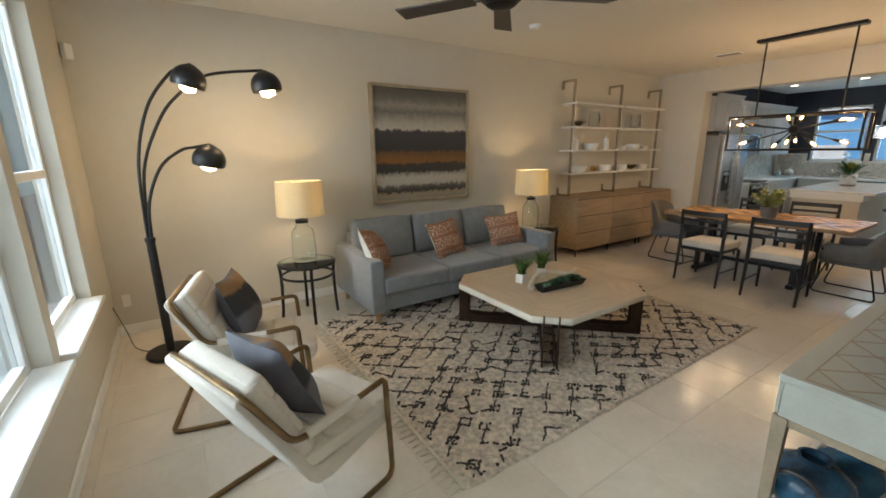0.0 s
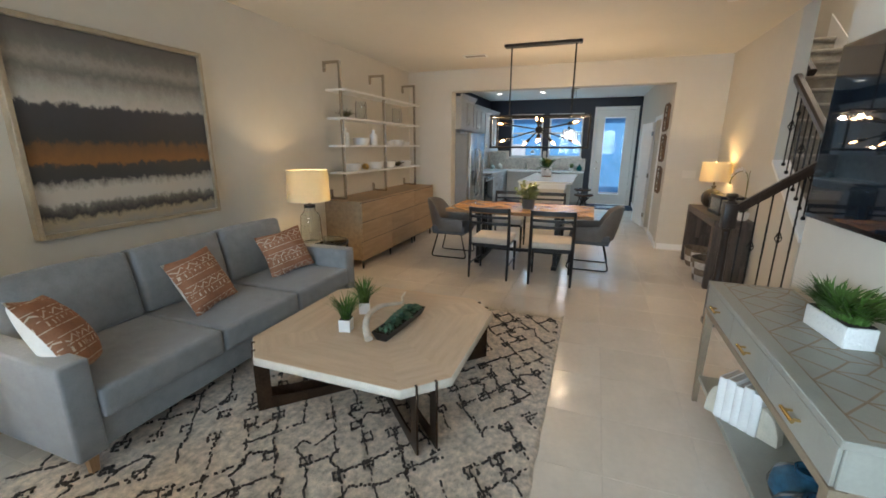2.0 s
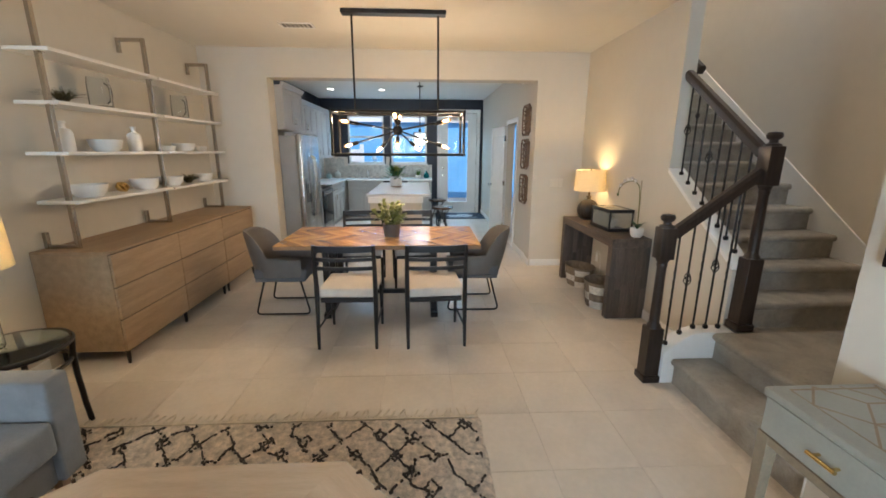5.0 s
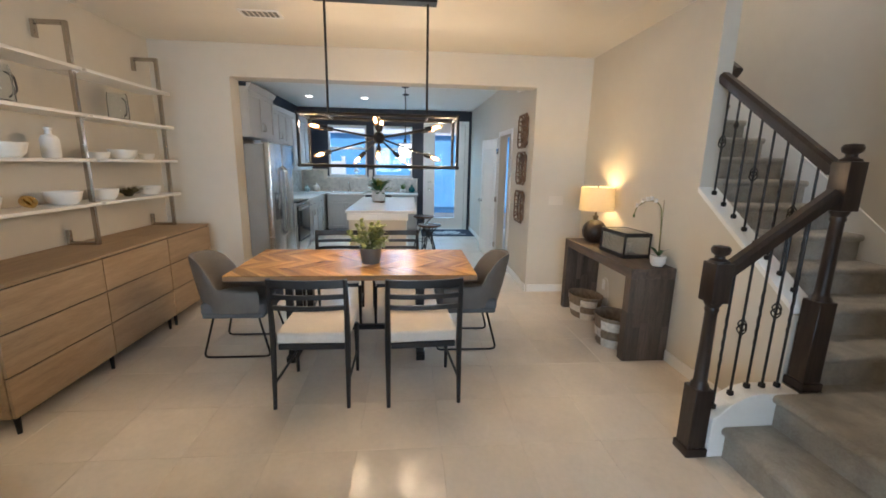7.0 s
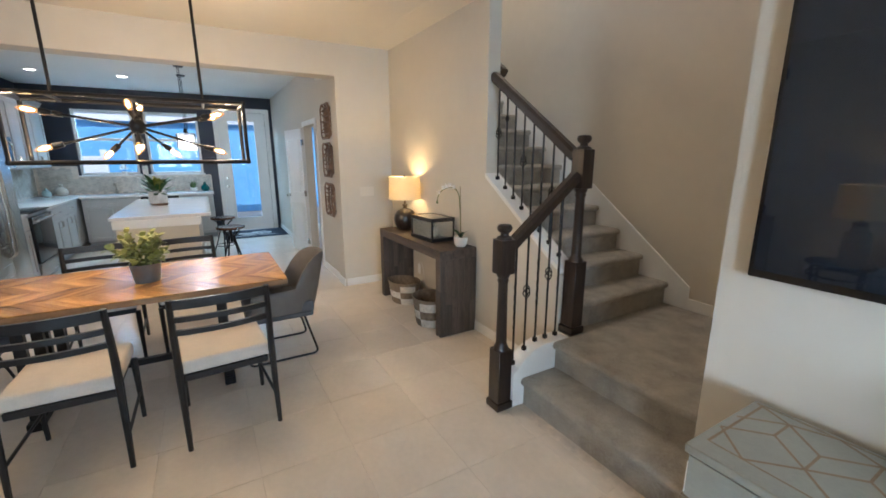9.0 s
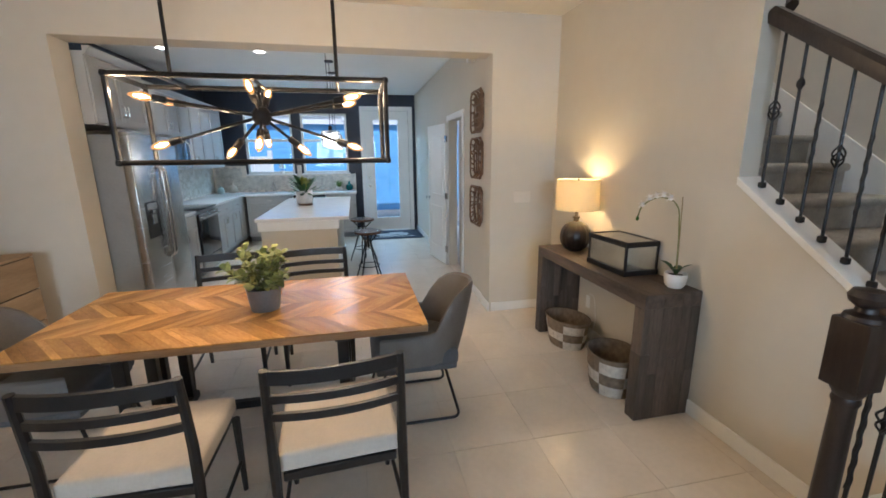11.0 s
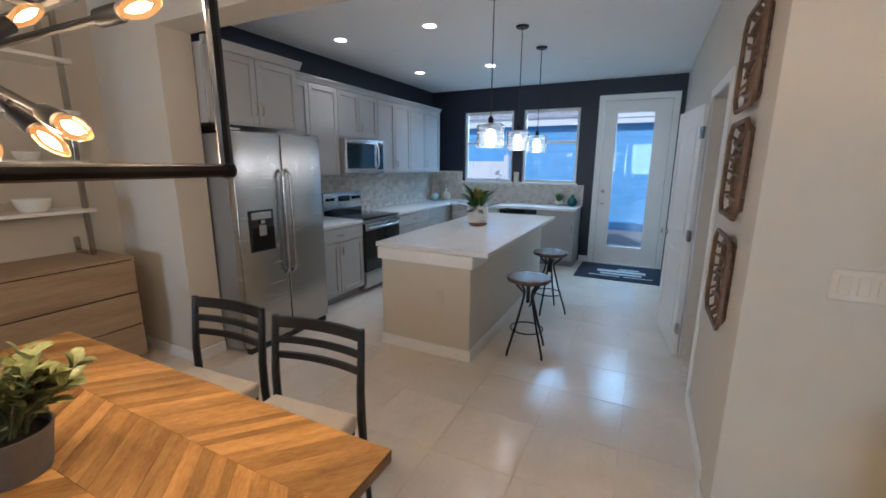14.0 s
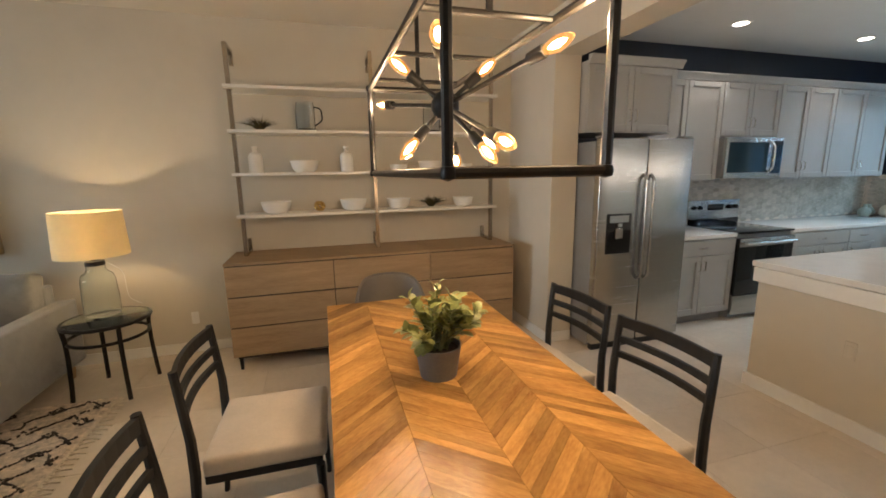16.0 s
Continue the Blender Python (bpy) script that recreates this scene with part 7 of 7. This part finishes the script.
for k in range(40):
    an, el = ri.uniform(0, math.tau), ri.uniform(-0.15, 0.95)
    leaf(bm, (0.05 * math.cos(an), 0.05 * math.sin(an), 0.165), (math.cos(an) * math.cos(el), math.sin(an) * math.cos(el), math.sin(el)), ri.uniform(0.17, 0.30), ri.uniform(0.05, 0.08), 0.18 if el > 0.4 else -0.1)
tagged(part("green_leaf", bm, mat("deep_green_leaf", (0.045, 0.12, 0.03), 0.4, var=0.35, scale=9), ip), kind="stuff")
bm = bmesh.new()
for k in range(34):
    an, el = ri.uniform(0, math.tau), ri.uniform(0.5, 1.5)
    leaf(bm, (0.05 * math.cos(an), 0.05 * math.sin(an), 0.20), (math.cos(an) * math.cos(el), math.sin(an) * math.cos(el), math.sin(el)), ri.uniform(0.11, 0.19), ri.uniform(0.06, 0.085), 0.3)
tagged(part("yellow_leaf", bm, mat("yellow_green_leaf", (0.28, 0.27, 0.045), 0.4, var=0.3, scale=9), ip), kind="stuff")

M_TEAL = mat("teal_glass_glaze", (0.01, 0.13, 0.14), 0.12, var=0.15, scale=6)
M_AQUA = mat("aqua_ceramic", (0.36, 0.46, 0.43), 0.3, var=0.1, scale=6)
VP = [(0.0, 0), (0.05, 0), (0.075, 0.03), (0.078, 0.075), (0.055, 0.12), (0.024, 0.135), (0.022, 0.17), (0.03, 0.18), (0.022, 0.18), (0.0, 0.17)]
solid("teal_vase", lathe(bmesh.new(), VP, 24), M_TEAL, "round teal glazed vase on the back counter", "vase", "", (12.78, 1.98, 0.9185))
for x, y, k, mm in ((12.62, 4.40, 0.85, M_AQUA), (12.74, 4.22, 1.15, mat("beige_ceramic", (0.5, 0.46, 0.38), 0.4, var=0.1)), (12.80, 4.45, 0.8, M_AQUA)):
    solid("jar", lathe(bmesh.new(), [(a * k, b * k) for a, b in VP], 22), mm, "small pale ceramic jar in the counter corner", "jar", "jars in the counter corner", (x, y, 0.9185))
gp = thing("potted_plant", (12.76, 2.19, 0.9185), "small spiky plant in a white bowl on the counter", "plant")
part("pot", lathe(bmesh.new(), [(0.0, 0), (0.045, 0), (0.07, 0.03), (0.065, 0.075), (0.058, 0.075), (0.0, 0.06)], 22), M_WHITEC, gp)
part("leaf_tuft", blades(bmesh.new(), 70, 0.035, 0.17, 0.8, random.Random(9), 0.006, (0, 0, 0.06)), M_LEAF, gp)
wp = thing("potted_plant", (12.96, 3.30, WB + 0.0005), "white flowering plant on the kitchen window sill", "plant")
part("pot", lathe(bmesh.new(), [(0.0, 0), (0.035, 0), (0.045, 0.06), (0.04, 0.06), (0.0, 0.05)], 18), M_WHITEC, wp)
bm = bmesh.new()
rw = random.Random(5)
for k in range(60):
    an, el = rw.uniform(0, math.tau), rw.uniform(0.1, 1.5)
    leaf(bm, (0.04 * math.cos(an) * math.cos(el), 0.04 * math.sin(an) * math.cos(el), 0.08 + 0.07 * math.sin(el)), (math.cos(an) * math.cos(el), math.sin(an) * math.cos(el), math.sin(el)), 0.06, 0.04, 0.2)
part("bloom", bm, M_PETAL, wp)

# back door, set in the navy wall
dr = tagged(new("door_1"), "white back door with a tall glass pane", "door", "", "structure")
for lo, hi in (((DY0 - 0.085, 0.0), (DY0, DT + 0.085)), ((DY1, 0.0), (DY1 + 0.085, DT + 0.085)), ((DY0 + 0.0005, DT), (DY1 - 0.0005, DT + 0.085))):
    part("casing", box((XB - 0.022, lo[0], lo[1]), (XB - 0.0005, hi[0], hi[1]), 0.004), M_TRIM, dr)
GY0, GY1, GZ0, GZ1 = 0.92, 1.425, 0.29, 2.34
X0, X1_ = XB + 0.005, XB + 0.05
bm = bmesh.new()
for lo, hi in (((DY0 + 0.003, 0.012), (GY0, DT - 0.003)), ((GY1, 0.012), (DY1 - 0.003, DT - 0.003)), ((GY0, 0.012), (GY1, GZ0)), ((GY0, GZ1), (GY1, DT - 0.003))):
    bx(bm, (X0, lo[0], lo[1]), (X1_, hi[0], hi[1]))
part("leaf", bm, M_TRIM, dr)
for lo, hi in (((GY0 - 0.03, GZ0 - 0.03), (GY0, GZ1 + 0.03)), ((GY1, GZ0 - 0.03), (GY1 + 0.03, GZ1 + 0.03)), ((GY0, GZ0 - 0.03), (GY1, GZ0)), ((GY0, GZ1), (GY1, GZ1 + 0.03))):
    part("glazing_bead", box((X0 - 0.010, lo[0], lo[1]), (X0 - 0.0005, hi[0], hi[1]), 0.003), M_TRIM, dr)
gp_ = part("pane", box((X0 + 0.018, GY0, GZ0), (X0 + 0.024, GY1, GZ1)), M_GLASS, dr)
gp_.visible_shadow = False
for z in (0.98, 1.16):
    kn = part("knob", lathe(bmesh.new(), [(0.028, 0.0), (0.028, 0.006), (0.01, 0.01), (0.01, 0.03), (0.024, 0.038), (0.026, 0.05), (0.0, 0.058)], 18), M_CHROME, dr)
    kn.matrix_basis = pose(X0, DY1 - 0.07, z, 0, -90, 0)
for z in (0.3, 1.3, 2.3):
    part("hinge", tube(bmesh.new(), [(X0 - 0.006, DY0 + 0.004, z - 0.05), (X0 - 0.006, DY0 + 0.004, z + 0.05)], 0.007, 8), M_CHROME, dr)

# closet door, open against the hall wall
d2_ = tagged(new("door_2"), "white two-panel closet door standing open in the hall", "door", "", "structure")
for lo, hi in (((D0 - 0.07, 0), (D0, DH + 0.07)), ((D1, 0), (D1 + 0.07, DH + 0.07)), ((D0 + 0.0005, DH), (D1 - 0.0005, DH + 0.07))):
    part("casing", box((lo[0], YH + 0.0005, lo[1]), (hi[0], YH + 0.016, hi[1]), 0.004), M_TRIM, d2_)
lf = part("leaf", box((0.0, -0.018, 0.012), (0.74, 0.018, 2.03), 0.002), M_TRIM, d2_)
lf.matrix_basis = pose(D1 - 0.015, YH + 0.04, 0, 0, 0, 9)
for z0, z1 in ((0.22, 0.86), (1.02, 1.88)):
    bm = bmesh.new()
    for lo, hi in (((0.11, z0), (0.13, z1)), ((0.61, z0), (0.63, z1)), ((0.13, z0), (0.61, z0 + 0.02)), ((0.13, z1 - 0.02), (0.61, z1))):
        bx(bm, (lo[0], 0.0182, lo[1]), (hi[0], 0.026, hi[1]), 0.003)
    part("panel_moulding", bm, M_TRIM, lf)
kb = part("knob", lathe(bmesh.new(), [(0.028, 0.0), (0.028, 0.006), (0.01, 0.01), (0.01, 0.03), (0.026, 0.04), (0.026, 0.052), (0.0, 0.06)], 18), M_CHROME, lf)
kb.matrix_basis = pose(0.68, 0.0185, 0.96, -90, 0, 0)
for z in (0.25, 1.03, 1.82):
    part("hinge", box((-0.035, 0.0, z - 0.045), (0.02, 0.022, z + 0.045), 0.003), M_CHROME, lf)

# mat with pale marks
dm = thing("door_mat", (12.37, 1.15, 0), "navy door mat with pale printed marks", "door mat")
part("mat", box((-0.46, -0.61, 0.0005), (0.48, 0.61, 0.010), 0.003), mat("navy_mat", (0.012, 0.022, 0.045), 0.95, var=0.2, scale=30, bump=0.6, bscale=200), dm)
M_PRINT = mat("pale_print", (0.55, 0.56, 0.56), 0.9, var=0.1, scale=20)
for x0, x1, y0, y1 in ((-0.02, 0.10, -0.33, 0.33), (0.14, 0.21, -0.24, 0.05), (-0.16, -0.08, -0.28, 0.28), (-0.27, -0.235, -0.42, -0.05), (-0.27, -0.235, 0.0, 0.42)):
    part("printed_bar", box((x0, y0, 0.0095), (x1, y1, 0.0112)), M_PRINT, dm)

# woven wall panels in the hall
M_WOVEN = mat("brown_rattan", (0.17, 0.095, 0.05), 0.6, var=0.25, scale=12, bump=0.2, bscale=80)
for zc, sd in ((2.03, 1), (1.56, 2), (1.06, 3)):
    wv_ = thing("wall_basket", (8.24, YH + 0.006, zc), "square brown rattan tray with open slatted sides on the hall wall", "wall decor", "woven panels in the hall")
    a, c_, D = 0.205, 0.05, 0.04
    rr_ = random.Random(sd)
    oct_ = [(a - c_, -a), (a, -a + c_), (a, a - c_), (a - c_, a), (-a + c_, a), (-a, a - c_), (-a, -a + c_), (-a + c_, -a)]
    for y, k in ((D, 1.0), (0.008, 0.82)):
        part("rim", tube(bmesh.new(), [(p[0] * k, y, p[1] * k) for p in oct_], 0.011 if y > 0.02 else 0.007, 6, True), M_WOVEN, wv_)
    # flat splints climb from the bottom to the rim, bent and leaning at odd angles
    for q in range(4):
        turn = Matrix.Rotation(radians(90 * q), 3, "Y")
        for i in range(6):
            u = -0.72 + i * 1.44 / 5 + rr_.uniform(-0.05, 0.05)
            v = u + rr_.uniform(-0.2, 0.2)
            path_ = [turn @ Vector((a * (0.80 * u + (0.95 * v - 0.80 * u) * k / 4), 0.008 + (D - 0.008) * (k / 4) ** 1.4, -a * (0.80 + 0.19 * k / 4))) for k in range(5)]
            part("slat", tube(bmesh.new(), path_, 0.0075, 5), M_WOVEN, wv_)
    for k in range(5):
        us = [q / 8 for q in range(9)]
        b = rr_.uniform(-0.07, 0.07)
        w = -0.13 + k * 0.065 + rr_.uniform(-0.015, 0.015)
        part("cane", tube(bmesh.new(), [(w + b * math.sin(u * math.pi), 0.012, -a * 0.8 + 1.6 * a * u) for u in us], 0.009, 5), M_WOVEN, wv_)
        b = rr_.uniform(-0.07, 0.07)
        part("cane", tube(bmesh.new(), [(-a * 0.8 + 1.6 * a * u, 0.024, w + b * math.sin(u * math.pi)) for u in us], 0.009, 5), M_WOVEN, wv_)

# small hall fittings
th = thing("thermostat", (11.1, YH + 0.003, 1.52), "small dark thermostat on the hall wall", "thermostat")
part("body", box((-0.04, 0, -0.055), (0.04, 0.018, 0.055), 0.005, 2), M_BLACK, th)
sc = thing("security_camera", (8.45, YH + 0.003, 2.58), "small white security camera high on the hall wall", "camera")
part("mount", lathe(bmesh.new(), [(0.03, 0.0), (0.028, 0.012), (0.01, 0.02), (0.01, 0.04)], 14), M_WHITEC, sc).matrix_basis = pose(0, 0, 0, -90, 0, 0)
part("body", rbox((-0.03, 0.03, -0.03), (0.05, 0.08, 0.03), 0.012, 3), M_WHITEC, sc)
al = thing("door_sensor", (XB - 0.012, 0.49, 2.52), "small white sensor beside the back door", "sensor")
part("body", box((-0.012, -0.02, -0.05), (0.010, 0.02, 0.05), 0.004), M_WHITEC, al)
kv = thing("ceiling_vent", (8.35, 3.0, H), "white ceiling air vent in the kitchen", "vent")
part("frame", box((-0.16, -0.09, -0.010), (0.16, 0.09, -0.001), 0.003), M_TRIM, kv)
for k in range(6):
    part("slat", box((-0.14, -0.07 + k * 0.026, -0.014), (0.14, -0.055 + k * 0.026, -0.0102)), bpy.data.materials["vent_grey"], kv)

# ---- outside the kitchen ----
M_SIDING = mat("blue_siding", (0.15, 0.42, 0.74), 0.6, var=0.06, scale=3)
M_ROOF = mat("grey_shingle", (0.46, 0.46, 0.48), 0.9, var=0.2, scale=10, bump=0.4, bscale=40)
nh = thing("neighbour_house", (17.6, 3.0, -0.12), "blue sided neighbouring house with a grey shingle roof", "house")
part("wall", box((0, -9, 0), (0.3, 9, 2.75)), M_SIDING, nh)
for k in range(16):
    part("siding_board", prism(bmesh.new(), [(-0.012, 0.17 * k), (0.0, 0.17 * (k + 1)), (0.02, 0.17 * (k + 1)), (0.02, 0.17 * k)], -9, 9, "y"), M_SIDING, nh)
part("fascia", box((-0.20, -9.3, 2.70), (-0.15, 9.3, 2.90)), M_OUT, nh)
part("soffit", box((-0.15, -9.3, 2.72), (0.0, 9.3, 2.75)), M_OUT, nh)
for k in range(14):
    x = -0.25 + k * 0.28
    part("shingle_row", prism(bmesh.new(), [(x, 2.90 + k * 0.14), (x + 0.30, 2.90 + k * 0.14 + 0.14), (x + 0.30, 2.93 + k * 0.14 + 0.14), (x, 2.94 + k * 0.14)], -9.3, 9.3, "y"), M_ROOF, nh)
fe = thing("fence", (15.6, 5.6, -0.12), "white vinyl garden fence behind the house", "fence")
for k in range(8):
    part("fence_panel", box((-0.02, -1.6 + k * 0.4, 0), (0.02, -1.6 + k * 0.4 + 0.392, 1.75), 0.004), M_OUT, fe)
for k in range(3):
    part("fence_post", box((-0.06, -1.66 + k * 1.6, 0), (0.06, -1.55 + k * 1.6, 1.9), 0.006), M_OUT, fe)
pc = thing("porch_column", (14.6, -0.9, -0.12), "white porch column outside the back door", "column")
part("shaft", box((-0.07, -0.07, 0), (0.07, 0.07, 2.55), 0.008), M_OUT, pc)
part("beam", box((-0.08, -2.2, 2.552), (0.08, 3.0, 2.72), 0.006), M_OUT, pc)

# unseen fixture with a fill lamp, added at the head of the stairs to brighten them
sl_ = thing("ceiling_light", (6.6, -0.72, 5.6), "round white flush fixture, unseen, added to fill the stairwell with light", "ceiling light")
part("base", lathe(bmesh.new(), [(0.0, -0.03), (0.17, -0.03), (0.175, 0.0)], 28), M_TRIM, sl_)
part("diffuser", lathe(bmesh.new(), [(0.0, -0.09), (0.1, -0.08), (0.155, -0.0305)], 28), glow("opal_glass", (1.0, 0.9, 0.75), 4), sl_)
bulb("stair_fill", (6.6, -0.72, 5.46), 105, (1.0, 0.85, 0.68), 0.12)

# outside the living room windows
M_WSID = mat("pale_green_siding", (0.20, 0.46, 0.52), 1.0, var=0.05, scale=3, spec=0.0)
nw = thing("neighbour_house", (-5.2, 2.5, -0.12), "pale siding of the house next door, heightened to block the sun", "house")
# height is added beyond the visible siding, to keep sunlight off the windows
part("wall", box((-0.3, -30, 0), (0, 70, 7.5)), M_WSID, nw)

# ---- backsplash tiles ----
bsn = tagged(part("backsplash", box((9.04, YK - 0.010, 0.9185), (XB - 0.0105, YK - 0.0005, 1.459)), M_GROUT), "pale marble mosaic backsplash along the kitchen walls", "backsplash", "", "structure")
part("back_panel", box((XB - 0.010, 1.84, 0.9185), (XB - 0.0005, KW[0][1] + 0.03, WB - 0.026)), M_GROUT, bsn)
part("back_panel", box((XB - 0.010, KW[0][1] + 0.031, 0.9185), (XB - 0.0005, YK - 0.0105, 1.44)), M_GROUT, bsn)
part("back_panel", box((XB - 0.010, KW[1][1] + 0.04, WB - 0.0255), (XB - 0.0005, KW[0][0] - 0.04, 1.44)), M_GROUT, bsn)
TWd, THt = 0.105, 0.052
pick = [(-TWd / 2, 0), (-TWd / 2 + 0.026, -THt / 2), (TWd / 2 - 0.026, -THt / 2), (TWd / 2, 0), (TWd / 2 - 0.026, THt / 2), (-TWd / 2 + 0.026, THt / 2)]
pm = mesh_of("tile", prism(bmesh.new(), [(a * 0.96, b * 0.93) for a, b in pick], -0.004, 0.0, "y"), M_BST)
rest = bmesh.new()
cnt = 0
pts_n, pts_e = [], []
for c in range(52):
    for r in range(11):
        x, z = 9.06 + c * (TWd - 0.026), 0.945 + r * THt + (c % 2) * THt / 2
        if z < 1.43 and x < XB - 0.07:
            pts_n.append((x, z))
        y = 1.90 + c * (TWd - 0.026)
        if y < YK - 0.06 and (z < WB - 0.055 or (z < 1.41 and (y > KW[0][1] + 0.09 or KW[1][1] + 0.1 < y < KW[0][0] - 0.1))):
            pts_e.append((y, z))
for (x, z) in pts_n:
    if 9.0 < x < 11.5 and cnt < 290:
        t = new("tile", pm)
        t.parent = bsn
        t.location = (x, YK - 0.0095, z)
        cnt += 1
    else:
        prism(rest, [(x + a * 0.96, z + b * 0.93) for a, b in pick], YK - 0.0135, YK - 0.0098, "y")
for (y, z) in pts_e:
    prism(rest, [(y + a * 0.96, z + b * 0.93) for a, b in pick], XB - 0.0135, XB - 0.0098, "x")
M_BSTI = mat("marble_backsplash_rest", (0.56, 0.53, 0.475), 0.25, var=0.16, scale=11, bump=0.04, second=(0.36, 0.335, 0.29))
tagged(part("tile_field", rest, M_BSTI, bsn), kind="stuff")

# ---- floor tiles ----
TS, TG = 0.474, 0.0022
tile_mesh = {}
ix = [(8.715 - 19 * TS) + k * TS for k in range(-1, 30)]
iy = [1.408 - 6 * TS + k * TS for k in range(0, 15)]
for x in ix:
    for y in iy:
        x0, x1 = max(x, XW), min(x + TS, XB)
        y0, y1 = y, min(y + TS, YS)
        if x1 - x0 < 0.03 or y1 - y0 < 0.03:
            continue
        cx = (x0 + x1) / 2
        low = YT if cx < 3.655 else (YN if 4.8 < cx < XO else (YH if cx > 7.9 else 0.38))
        high = YS if cx < 7.9 else YK
        y0, y1 = max(y0, low), min(y1, high)
        if y1 - y0 < 0.03:
            continue
        key = (round(x1 - x0, 3), round(y1 - y0, 3))
        if key not in tile_mesh:
            hx, hy = key[0] / 2 - TG / 2, key[1] / 2 - TG / 2
            tile_mesh[key] = mesh_of("tile", box((-hx, -hy, -0.008), (hx, hy, 0), 0.0008), M_TILE)
        t = new("tile", tile_mesh[key])
        t.parent = floor
        t.location = (cx, (y0 + y1) / 2, 0)
